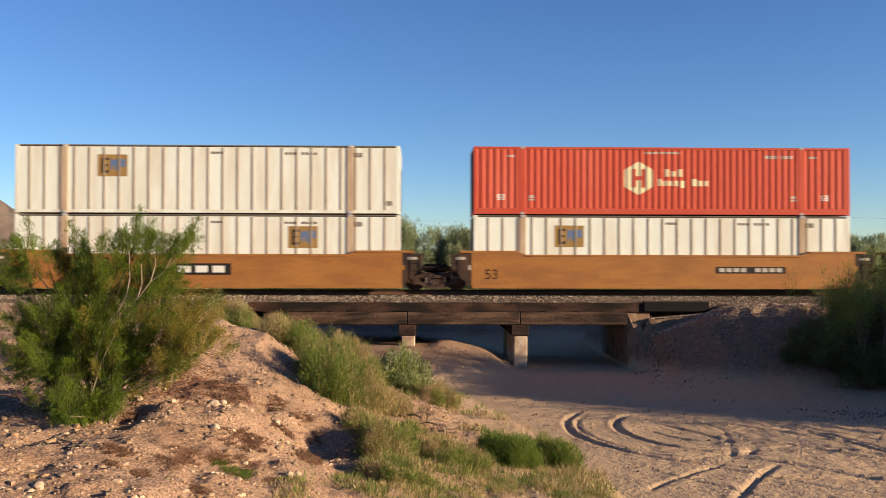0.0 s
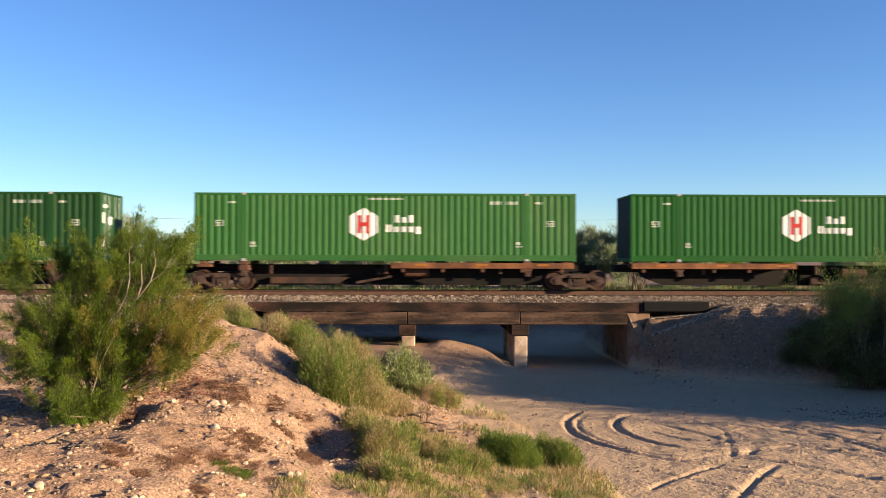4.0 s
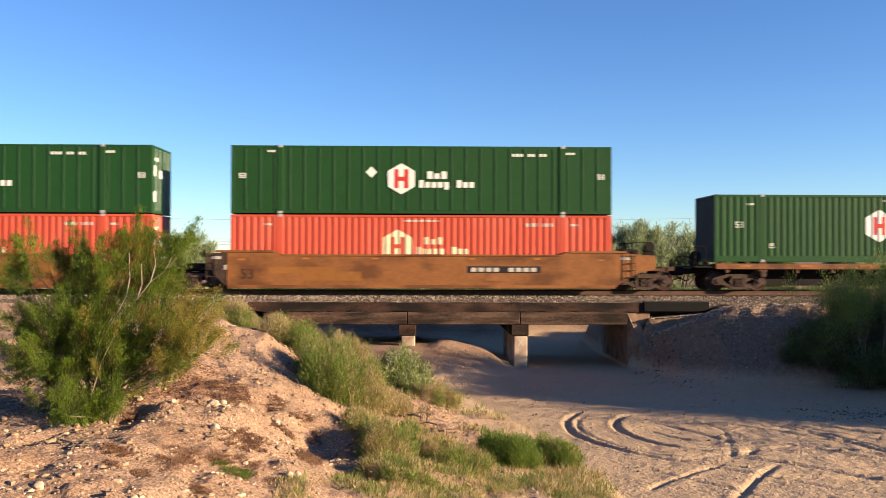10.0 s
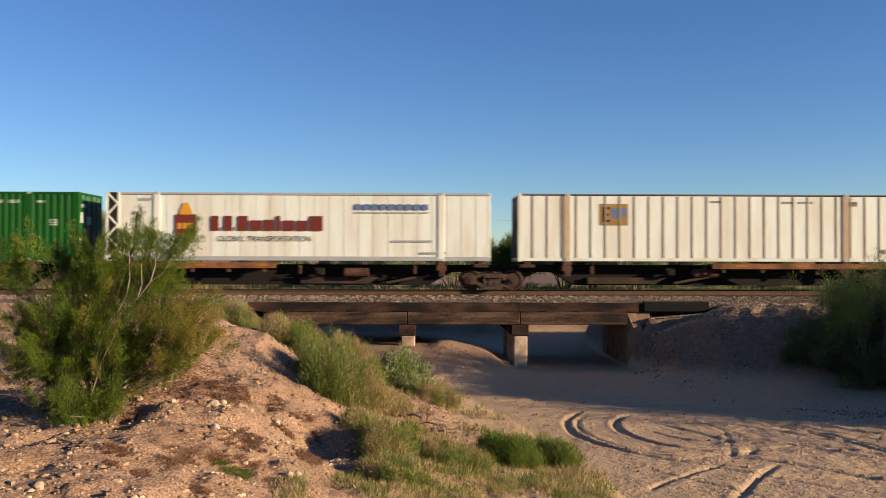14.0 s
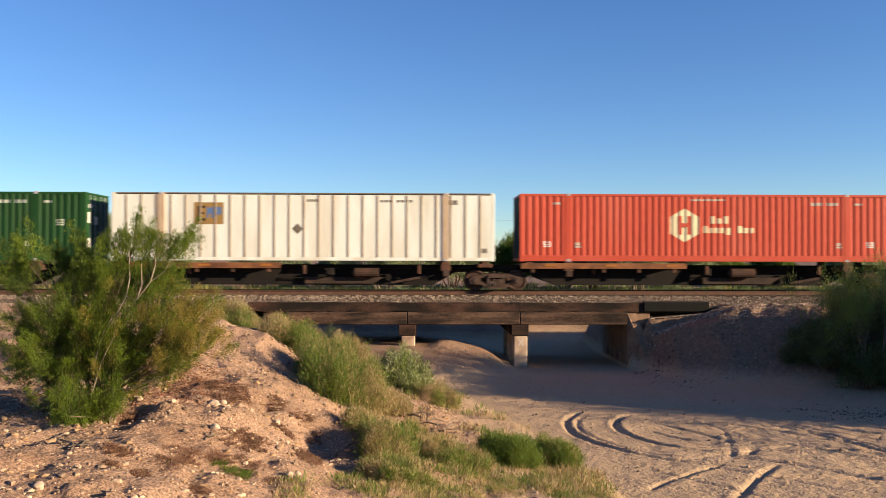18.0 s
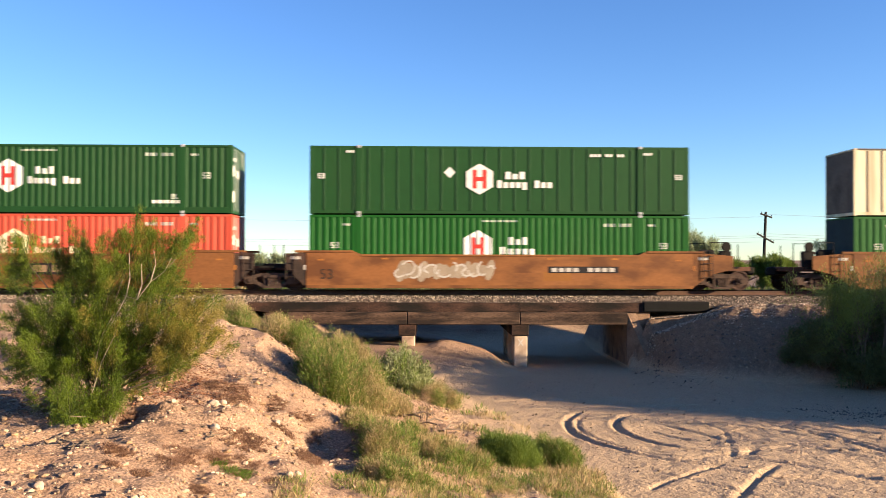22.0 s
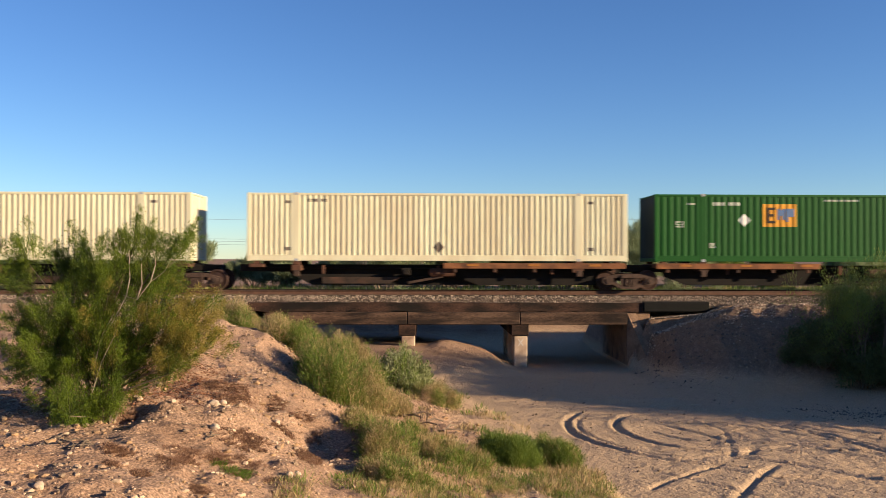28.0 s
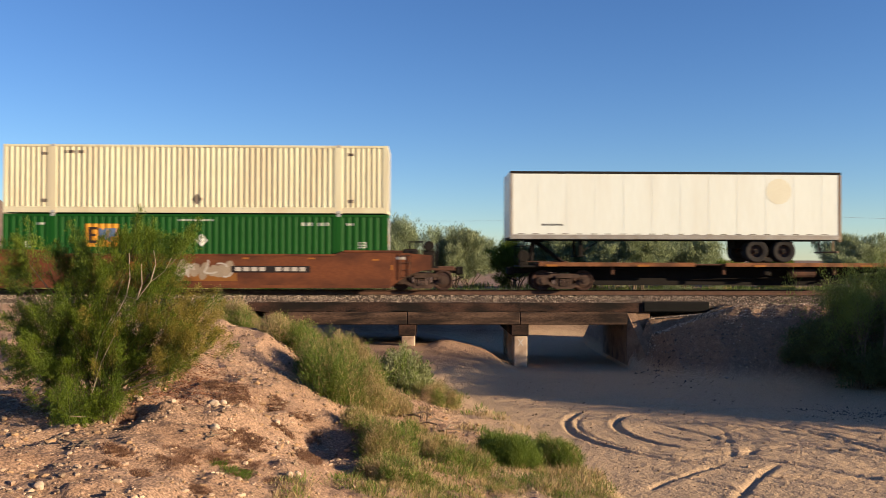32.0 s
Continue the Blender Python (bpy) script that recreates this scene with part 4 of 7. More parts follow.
def make_container(style, variant=""):
    """A 53-foot container in one of the liveries of the train."""
    names = {
        "hex": ("green corrugated steel shipping container with a white hexagon emblem", M_GREEN),
        "hexdark": ("dark green corrugated steel shipping container with a white hexagon emblem", M_GREEND),
        "hexlight": ("faded green corrugated steel shipping container with a white hexagon emblem", M_GREENL),
        "hexinc": ("dark green corrugated shipping container with a large white hexagon emblem", M_GREEND),
        "hexpost": ("dark green panel-sided shipping container with a red and white hexagon emblem", M_GREEND),
        "redhex": ("red corrugated steel shipping container with a white hexagon emblem", M_REDF),
        "red": ("plain red corrugated steel shipping container", M_RED),
        "amber": ("green corrugated steel shipping container with an amber square emblem", M_GREEN),
        "white": ("white panel-sided shipping container with grimy posts and an amber emblem", M_WHITE),
        "tan": ("weathered tan panel-sided shipping container with rust streaks", M_TAN),
        "cream": ("cream corrugated steel shipping container with few markings", M_CREAM),
        "reefer": ("white refrigerated container with a crest and maroon lettering bars", M_WHITE),
    }
    label, material = names[style]
    thing = tagged(new("shipping_container"), label, "container", "containers on the train")
    kind = "flat" if style in ("white", "tan", "hexpost", "reefer") else ("close" if style == "cream" else "fine")
    post = {"white": M_SLAT, "tan": M_POSTRUST, "hexpost": M_GPOST, "reefer": M_WHITE}.get(style)
    if style == "reefer":
        post = None
    if post or kind != "flat":
        container_body(thing, kind, material, post)
    else:
        container_body(thing, kind, material, M_GREY, plain=True)
    if style in ("hex", "hexdark", "hexlight"):
        hexagon(thing, kind, from_left(7.13), HIG - 1.33, 0.70)
        f = Form()
        name_bars(f, kind, from_left(8.42), from_left(9.3), HIG - 1.25, HIG - 0.93, (1, 0.72, 1))
        name_bars(f, kind, from_left(8.08), from_left(9.62), HIG - 1.66, HIG - 1.34, (1, 0.75, 0.75, 0.75, -0.75))
        part("lettering", f, M_LOGOW, thing)
        small_marks(thing, kind, M_LOGOW)
        end_marks(thing, M_LOGOW)
        if variant == "rust":
            g = Form()
            bar(g, kind, from_left(7.55), from_left(8.6), 0.34, HIG - 0.14)
            part("repair_patch", g, mat("rust_patch", (0.22, 0.045, 0.025), (0.15, 0.035, 0.02), scale=1.5, rough=0.9, stain=(0.06, 0.09, 0.03), sscale=2.0, samount=0.6), thing, "rust red primer patch")
        if variant == "dot":
            diamond(thing, kind, from_left(10.2), HIG - 1.33, 0.18, M_LOGOW)
    elif style in ("hexinc", "redhex"):
        x = 6.78 if style == "hexinc" else 7.05
        hexagon(thing, kind, from_left(x), HIG - 1.33, 0.72, M_LOGOR if style == "hexinc" else M_REDF, M_LOGOW if style == "hexinc" else M_LOGOC)
        f = Form()
        name_bars(f, kind, from_left(x + 1.1), from_left(x + 1.95), HIG - 1.25, HIG - 0.94, (1, 0.72, 1))
        name_bars(f, kind, from_left(x + 0.8), from_left(x + 3.05), HIG - 1.66, HIG - 1.35, (1, 0.75, 0.75, 0.75, -0.75, 0, 1, 0.75, 0.75))
        part("lettering", f, M_LOGOW if style == "hexinc" else M_LOGOC, thing)
        small_marks(thing, kind, M_LOGOW, fifty_three=style == "hexinc")
        if style == "hexinc":
            g = Form()
            words(g, kind, from_left(2.2), from_left(3.4), 0.42, 0.56, 8)
            words(g, kind, from_left(12.8), from_left(14.0), 0.42, 0.56, 8)
            part("lettering", g, M_LOGOW, thing)
            diamond(thing, kind, from_left(5.0), HIG - 0.8, 0.16, M_GREENL)
        else:
            g = Form()
            numerals(g, kind, from_left(1.0), 0.62, 0.24, "53")
            numerals(g, kind, from_left(14.9), 0.62, 0.24, "53")
            part("length_number", g, M_LOGOW, thing)
        end_marks(thing, M_LOGOW)
    elif style == "hexpost":
        cx = from_left(7.2)
        f = Form()
        w, r = 0.57, 0.66
        decal(f, "flat", [(cx - w, HIG - 1.4 - r / 2, HIG - 1.4 + r / 2), (cx, HIG - 1.4 - r, HIG - 1.4 + r), (cx + w, HIG - 1.4 - r / 2, HIG - 1.4 + r / 2)])
        ob = part("emblem", f, M_LOGOW, thing, "faded pink and white six-sided emblem")
        ob.location.y = -0.032
        g = Form()
        for a, b, c, d in ((-0.3, -0.12, -0.4, 0.4), (0.12, 0.3, -0.4, 0.4), (-0.12, 0.12, -0.09, 0.09)):
            g.add([(cx + p, -WID / 2 - 0.042, HIG - 1.4 + q) for p, q in ((a, c), (b, c), (b, d), (a, d))], [(0, 1, 2, 3)])
        part("emblem_mark", g, M_LOGOR, thing)
        f = Form()
        name_bars(f, "flat", from_left(8.3), from_left(9.2), HIG - 1.40, HIG - 1.08, (1, 0.72, 1))
        name_bars(f, "flat", from_left(7.95), from_left(10.35), HIG - 1.77, HIG - 1.45, (1, 0.75, 0.75, 0.75, -0.75, 0, 1, 0.75, 0.75))
        words(f, "flat", from_left(11.9), from_left(13.4), HIG - 0.44, HIG - 0.32, 9, (3, 6))
        words(f, "flat", from_left(1.55), from_left(1.9), HIG - 0.3, HIG - 0.2, 3)
        words(f, "flat", from_left(14.2), from_left(14.6), HIG - 0.36, HIG - 0.26, 3)
        numerals(f, "flat", from_left(0.35), HIG - 1.4, 0.22, "53")
        numerals(f, "flat", from_left(15.55), HIG - 1.4, 0.22, "53")
        ob = part("lettering", f, M_LOGOW, thing)
        ob.location.y = -0.031
        diamond(thing, "flat", from_left(5.93), HIG - 1.12, 0.24, M_LOGOW)
        end_marks(thing, M_LOGOW)
    elif style == "amber":
        x = {"": 7.7, "left": 7.3, "right": 10.75, "early": 4.65, "mid": 3.4}[variant]
        up = 0.47 if variant in ("right", "mid", "early") else 0.0
        square_emblem(thing, kind, from_left(x), from_left(x + 1.45), HIG - 1.85 + up, HIG - 0.88 + up, M_LOGOO)
        small_marks(thing, kind, M_LOGOW, variant in ("left", "early"))
        diamond(thing, kind, from_left({"": 12.5, "left": 3.6, "right": 5.1, "early": 3.85, "mid": 8.3}[variant]), HIG - 1.1, 0.27, M_LOGOW)
        end_marks(thing, M_LOGOO)
    elif style == "white":
        if variant != "bare":
            x, z = {"": (3.45, 1.55), "low": (11.45, 1.48)}.get(variant, (3.45, 1.55))
            square_emblem(thing, "flat", from_left(x), from_left(x + 1.25), z, z + 0.92, M_LOGOOD)
        f = Form()
        words(f, "flat", from_left(11.3), from_left(12.7), HIG - 0.4, HIG - 0.3, 8, (3,))
        words(f, "flat", from_left(14.2), from_left(14.6), HIG - 0.5, HIG - 0.3, 4)
        words(f, "flat", from_left(8.2), from_left(8.7), HIG - 0.38, HIG - 0.28, 4)
        words(f, "flat", from_left(15.6), from_left(15.85), 0.35, 0.55, 3)
        part("markings", f, M_POST, thing)
        if variant in ("spot", "far"):
            diamond(thing, "flat", from_left(7.8 if variant == "spot" else 12.77), 1.37, 0.23, M_POST)
    elif style == "tan":
        f = Form()
        words(f, "flat", from_left(3.7), from_left(5.0), HIG - 0.45, HIG - 0.3, 9, (4,))
        words(f, "flat", from_left(1.45), from_left(1.8), HIG - 0.6, HIG - 0.3, 3)
        words(f, "flat", from_left(8.0), from_left(8.4), HIG - 0.5, HIG - 0.3, 3)
        part("markings", f, M_POST, thing)
        diamond(thing, "flat", from_left(8.2), HIG - 1.3, 0.2, M_POST)
    elif style == "red":
        f = Form()
        words(f, kind, from_left(12.35), from_left(13.75), HIG - 0.6, HIG - 0.38, 7)
        part("markings", f, M_LOGOW, thing)
    elif style == "cream":
        f = Form()
        words(f, kind, from_left(2.55), from_left(3.4), HIG - 0.38, HIG - 0.25, 6, (3,))
        for x in (1.6, 14.45):
            bar(f, kind, from_left(x), from_left(x + 0.25), HIG - 0.45, HIG - 0.33)
            bar(f, kind, from_left(x), from_left(x + 0.25), 0.45, 0.6)
        part("markings", f, M_POST, thing)
        diamond(thing, kind, from_left(8.1), 0.6, 0.24, M_POST)
    elif style == "reefer":
        for z0, z1, nm in ((0.02, 0.2, "bottom_band"), (HIG - 0.1, HIG - 0.01, "top_band")):
            part(nm, Form().box(-LEN + 0.6, -0.02, -WID / 2 - 0.04, -WID / 2 - 0.008, z0, z1, 0.006), M_GREY, thing, "grey aluminium band")
        # a raised black panel stands in for the shaded hollow behind the lattice
        fr = Form()
        fr.box(-LEN - 0.02, -LEN + 0.5, -WID / 2 - 0.045, -WID / 2 - 0.008, 0.05, HIG - 0.02, 0.01)
        part("cooling_unit_side", fr, M_PLATE, thing, "flat black panel drawn for the dark hollow of the cooling unit")
        tr = Form()
        for k in range(3):
            z = 0.1 + k * 0.92
            tr.tube((-LEN + 0.02, -WID / 2 - 0.055, z), (-LEN + 0.45, -WID / 2 - 0.055, z + 0.46), 0.04, n=6)
            tr.tube((-LEN + 0.45, -WID / 2 - 0.055, z + 0.46), (-LEN + 0.02, -WID / 2 - 0.055, z + 0.92), 0.04, n=6)
        tr.box(-LEN - 0.03, -LEN + 0.05, -WID / 2 - 0.08, -WID / 2 - 0.03, 0, HIG, 0.01).box(-LEN + 0.46, -LEN + 0.56, -WID / 2 - 0.08, -WID / 2 - 0.03, 0, HIG, 0.01)
        part("lattice_frame", tr, M_WHITE, thing, "white lattice brace")
        y = -0.036
        f = Form()
        x0, x1 = 4.35, 9.05
        for k, (a, b, h) in enumerate(((0, .07, 1), (.085, .1, .25), (.115, .19, 1), (.2, .215, .25), (.24, .33, 1), (.35, .45, .7), (.47, .56, .75), (.58, .62, 1), (.64, .74, .7), (.76, .86, .7), (.88, 1, 1))):
            bar(f, "flat", from_left(x0 + (x1 - x0) * a), from_left(x0 + (x1 - x0) * b), 1.28, 1.28 + 0.62 * h)
        ob = part("lettering", f, M_MAROON, thing, "maroon lettering bars")
        ob.location.y = y
        ob = part("lettering", text_mesh("GLOBAL TRANSPORTATION", 0.31, M_LOGOK), M_LOGOK, thing, "dark lettering", at=pose(from_left(4.62), -WID / 2 - 0.04, 0.84, 90))
        f = Form()
        words(f, "flat", from_left(10.4), from_left(13.6), HIG - 0.72, HIG - 0.48, 9)
        part("lettering", f, M_LOGOB, thing).location.y = y
        f = Form()
        words(f, "flat", from_left(10.4), from_left(13.6), HIG - 0.86, HIG - 0.8, 20)
        words(f, "flat", from_left(12.0), from_left(13.7), 0.8, 0.9, 10)
        words(f, "flat", from_left(13.2), from_left(14.3), 0.3, 0.4, 6)
        words(f, "flat", from_left(2.2), from_left(3.2), 0.3, 0.4, 6)
        words(f, "flat", from_left(1.4), from_left(1.9), HIG - 0.36, HIG - 0.24, 4)
        words(f, "flat", from_left(1.1), from_left(1.6), HIG - 0.95, HIG - 0.8, 4)
        part("markings", f, M_GREY, thing).location.y = y
        f = Form()
        decal(f, "flat", [(from_left(2.85), 1.1, 1.95), (from_left(3.3), 0.75, 2.0), (from_left(3.75), 1.1, 1.95)])
        part("crest_shield", f, M_MAROON, thing, "maroon and grey crest shield").location.y = y
        f = Form()
        decal(f, "flat", [(from_left(3.05), 1.95, 2.1), (from_left(3.2), 1.95, 2.45), (from_left(3.4), 1.95, 2.45), (from_left(3.55), 1.95, 2.1)])
        words(f, "flat", from_left(2.95), from_left(3.65), 1.35, 1.6, 3)
        part("crest_top", f, M_LOGOO, thing).location.y = y - 0.006
    return thing


# ---- the cars ----
def wheel_form(fm):
    fm.lathe([(0.0, -0.07), (0.10, -0.07), (0.12, -0.03), (0.33, -0.012), (0.37, -0.05), (0.425, -0.05), (0.43, 0.03), (0.458, 0.045), (0.458, 0.07), (0.0, 0.07)], (0, 0), 24)


def side_frame_form(fm):
    """A cast truss: pedestals over the axle ends, arched top, hanging bottom, two columns and open windows between."""
    for q in (-1, 1):
        fm.prism([(q * a, b) for a, b in ((0.66, 0.33), (0.80, 0.28), (1.06, 0.30), (1.15, 0.38), (1.13, 0.54), (0.98, 0.62), (0.70, 0.60))][::q], -0.16, 0.0)
        fm.prism([(q * a, b) for a, b in ((0.74, 0.46), (0.80, 0.36), (0.36, 0.10), (0.26, 0.12), (0.28, 0.24))][::q], -0.10, 0.0)
        fm.prism([(q * a, b) for a, b in ((0.22, 0.16), (0.34, 0.16), (0.38, 0.70), (0.24, 0.70))][::q], -0.12, -0.01)
        fm.tube((q * 0.89, -0.2, 0.45), (q * 0.89, -0.15, 0.45), 0.11, n=12)
    fm.prism([(-1.02, 0.60), (-1.02, 0.49), (-0.55, 0.58), (0.55, 0.58), (1.02, 0.49), (1.02, 0.60), (0.48, 0.75), (-0.48, 0.75)], -0.10, 0.0)
    fm.prism([(-0.36, 0.10), (0.36, 0.10), (0.36, 0.21), (-0.36, 0.21)], -0.13, 0.0)
    fm.prism([(-0.36, 0.56), (0.36, 0.56), (0.30, 0.68), (-0.30, 0.68)], -0.18, -0.102)


def add_truck(thing, x):
    """A two-axle truck on the rails under a car, its centre at x along the car."""
    tr = part("truck_bolster", shared("bolster", "truck_bolster", M_DARK, lambda fm: fm.box(-0.2, 0.2, -1.0, 1.0, 0.42, 0.78, 0.03)), M_DARK, thing, "rusty cast steel two-axle truck", at=pose(x, 0, 0))
    for s in (-1, 1):
        part("side_frame", shared("sideframe", "side_frame", M_TRUCK, side_frame_form), M_TRUCK, tr, at=pose(0, s * 1.02, 0, 0, 0, 0 if s < 0 else 180))
        if s < 0:
            for k in (-0.13, 0.0, 0.13):
                part("spring", shared("spring", "spring", M_TRUCK, lambda fm: fm.tube((0, 0.02, 0.22), (0, 0.02, 0.52), 0.055, n=8)), M_TRUCK, tr, at=pose(k, -1.16, 0))
        for a in (-0.889, 0.889):
            part("wheel", shared("wheel", "wheel", M_WHEEL, wheel_form), M_WHEEL, tr, at=pose(a, s * 0.76, 0.458, 0, 0, 0 if s < 0 else 180))
    for a in (-0.889, 0.889):
        part("axle", shared("axle", "axle", M_DARK, lambda fm: fm.tube((0, -1.1, 0), (0, 1.1, 0), 0.08, n=10)), M_DARK, tr, at=pose(a, 0, 0.458))
    return tr


def coupler(thing, x, way):
    f = Form()
    f.box(min(x, x + way * 0.75), max(x, x + way * 0.75), -0.12, 0.12, 0.74, 0.98, 0.02)
    f.box(min(x + way * 0.62, x + way * 0.95), max(x + way * 0.62, x + way * 0.95), -0.2, 0.2, 0.68, 1.04, 0.05)
    f.tube((x + way * 0.2, -0.45, 0.75), (x + way * 0.55, -0.3, 0.42), 0.03, n=6)
    f.tube((x + way * 0.55, -0.3, 0.42), (x + way * 0.95, -0.3, 0.6), 0.03, n=6)
    part("coupler", f, M_DARK, thing)


def plate_marks(thing, x0, x1, z0, z1, y, n, ink=M_GRAF):
    part("marking_plate", Form().box(x0, x1, y - 0.006, y, z0, z1), M_PLATE, thing, "black plate with pale bars")
    f = Form()
    p = (x1 - x0) * 0.92 / n
    for k in range(n):
        a = x0 + (x1 - x0) * 0.05 + k * p
        if n < 5 or k != 4:
            f.box(a, a + p * 0.72, y - 0.011, y - 0.0065, z0 + (z1 - z0) * 0.2, z1 - (z1 - z0) * 0.2)
    part("plate_bars", f, ink, thing)


def scrawl(thing, rng, x0, x1, z0, z1, y, ink):
    """Illegible sprayed strokes."""
    f = Form()
    n = max(4, int((x1 - x0) / 0.3))
    thick = 0.035 if ink is M_SPRAY else 0.045
    for k in range(n):
        cx = x0 + (x1 - x0) * (k + 0.5) / n
        px, pz = None, None
        a, sweep, slant = rng.uniform(0, 6), rng.choice((-1, 1)) * rng.uniform(0.45, 0.95), rng.uniform(0.1, 0.5)
        wide, high = (x1 - x0) / n * rng.uniform(0.3, 1.0), (z1 - z0) * rng.uniform(0.15, 0.42)
        mid = z0 + (z1 - z0) * rng.uniform(0.4, 0.68)
        for j in range(rng.randint(4, 8)):
            a += sweep * rng.uniform(0.5, 1.3)
            up = math.sin(a) * high
            qx, qz = cx + math.cos(a) * wide + slant * up, mid + up
            if px is not None:
                dx, dz = qx - px, qz - pz
                ln = math.hypot(dx, dz) or 1
                ox, oz = -dz / ln * thick, dx / ln * thick
                f.add([(px - ox, y - 0.003 - 0.0004 * j, pz - oz), (qx - ox, y - 0.003 - 0.0004 * j, qz - oz), (qx + ox, y - 0.003 - 0.0004 * j, qz + oz), (px + ox, y - 0.003 - 0.0004 * j, pz + oz)], [(0, 1, 2, 3)])
            px, pz = qx, qz
    if ink is M_SPRAY:
        g = Form()
        for k in range(n):
            cx, h = x0 + (x1 - x0) * (k + rng.uniform(0.3, 0.7)) / n, (z1 - z0) * rng.uniform(0.25, 0.5)
            w, mid = (x1 - x0) / n * rng.uniform(0.5, 0.85), z0 + (z1 - z0) * rng.uniform(0.45, 0.55)
            ring = [(cx + w * math.cos(0.5236 * q) + 0.2 * h * math.sin(0.5236 * q), mid + h * math.sin(0.5236 * q)) for q in range(12)]
            g.add([(px, y - 0.0006 - 0.0003 * (k % 4), pz) for px, pz in ring], [tuple(range(12))])
        part("graffiti", g, M_SPRAY, thing, "filled tan sprayed shapes")
    part("graffiti", f, M_GRAF if ink is M_SPRAY else ink, thing, "illegible sprayed strokes")


WELL_Y = 1.48


def well_car(material, right_end, left_end, right_gap, left_gap, marks=(), ribbed=False, seed=0):
    """A well car unit. x = 0 at the right-hand end of its container. right_end, left_end: 'truck' for an outer end, 'joint' where it shares a truck
    (the unit on the right carries it). The gaps are the lengths to the joint or the coupler."""
    rng = np.random.RandomState(seed)
    tone = "orange" if material is M_ORANGE else ("yellow" if material is M_YELLOW else "brown")
    thing = tagged(new("well_car"), f"{'ribbed ' if ribbed else ''}{tone} steel double-stack well car, weathered", "railway car", "cars of the train")
    a, b = -LEN, 0.0
    if not ribbed:
        outline = [(a - 0.1, 0.13), (b + 0.12, 0.13), (b + 0.12, 1.70),
                   (b - 1.85, 1.70), (b - 2.2, 1.55), (a + 2.2, 1.55), (a + 1.85, 1.70), (a - 0.1, 1.70)]
        for s in (-1, 1):
            y0, y1 = sorted((s * WELL_Y, s * (WELL_Y - 0.06)))
            sd = part("side_sill", shared(("wellside", s), "side_sill", material, lambda fm: fm.prism(outline, y0, y1)), material, thing)
            part("bottom_chord", shared(("wellchord", s), "bottom_chord", material, lambda fm: fm.box(a - 0.08, b + 0.1, min(s * WELL_Y, s * (WELL_Y + 0.03)), max(s * WELL_Y, s * (WELL_Y + 0.03)), 0.12, 0.26, 0.012)), material, sd)
            part("top_chord", shared(("welltop", s), "top_chord", material, lambda fm: fm.box(a + 2.2, b - 2.2, min(s * (WELL_Y - 0.14), s * (WELL_Y + 0.025)), max(s * (WELL_Y - 0.14), s * (WELL_Y + 0.025)), 1.47, 1.56, 0.012)), material, sd)
            for x0, x1 in ((a - 0.6, a + 1.85), (b - 1.85, b + 0.6)):
                part("raised_chord", shared(("wellraise", s), "raised_chord", material, lambda fm: fm.box(0, 2.45, min(s * (WELL_Y - 0.14), s * (WELL_Y + 0.025)), max(s * (WELL_Y - 0.14), s * (WELL_Y + 0.025)), 1.62, 1.72, 0.012)), material, sd, at=pose(x0, 0, 0))
        for x in (a + 0.5, a + 3.2, a + 6.1, a + 10.2, b - 3.2, b - 0.5):
            part("reflector", shared("wellref", "reflector", M_AMBER, lambda fm: fm.box(-0.14, 0.14, -WELL_Y - 0.008, -WELL_Y - 0.001, 1.34, 1.41)), M_AMBER, thing, at=pose(x, 0, 0 if abs(x - a - 8) < 7 else -0.05))
        g = text_mesh("53", 0.60, M_LOGOK)
        part("length_number", g, M_LOGOK, thing, at=pose(a + 0.45, -WELL_Y - 0.008, 0.52, 90))
    else:
        outline = [(a - 0.3, 0.8), (a + 0.2, 0.55), (a + 0.5, 0.14), (b - 0.5, 0.14), (b - 0.2, 0.55), (b + 0.3, 0.8), (b + 0.9, 0.95), (b + 0.9, 1.12), (a - 0.9, 1.12), (a - 0.9, 0.95)]
        for s in (-1, 1):
            y0, y1 = sorted((s * (WELL_Y - 0.08), s * (WELL_Y - 0.14)))
            sd = part("side_sill", Form().prism(outline, y0, y1), material, thing)
            part("bottom_chord", Form().box(a + 0.5, b - 0.5, min(s * WELL_Y, s * (WELL_Y - 0.12)), max(s * WELL_Y, s * (WELL_Y - 0.12)), 0.12, 0.24, 0.012), material, sd)
            part("top_chord", Form().box(a - 0.9, b + 0.9, min(s * (WELL_Y - 0.2), s * (WELL_Y + 0.03)), max(s * (WELL_Y - 0.2), s * (WELL_Y + 0.03)), 1.02, 1.22, 0.015), material, sd)
            rib = shared(("wellrib", s), "rib", M_RUST, lambda fm: fm.box(-0.09, 0.09, min(s * (WELL_Y - 0.005), s * (WELL_Y - 0.09)), max(s * (WELL_Y - 0.005), s * (WELL_Y - 0.09)), 0.24, 1.02, 0.01))
            for k in range(12):
                part("rib", rib, M_RUST, sd, at=pose(a + 1.2 + k * (LEN - 2.4) / 11, 0, 0))
        for x in (a + 1.3, b - 2.6):
            part("guide_block", Form().box(x, x + 1.3, -WELL_Y + 0.02, -WELL_Y + 0.14, 1.215, 1.34, 0.03), material, thing)
    part("well_floor", shared("wellfloor", "well_floor", M_DARK, lambda fm: fm.box(a + 0.3, b - 0.3, -WELL_Y + 0.08, WELL_Y - 0.08, 0.2, 0.26).box(a + 0.3, a + 0.4, -1.35, 1.35, 0.2, 1.3).box(b - 0.4, b - 0.3, -1.35, 1.35, 0.2, 1.3)), M_DARK, thing)
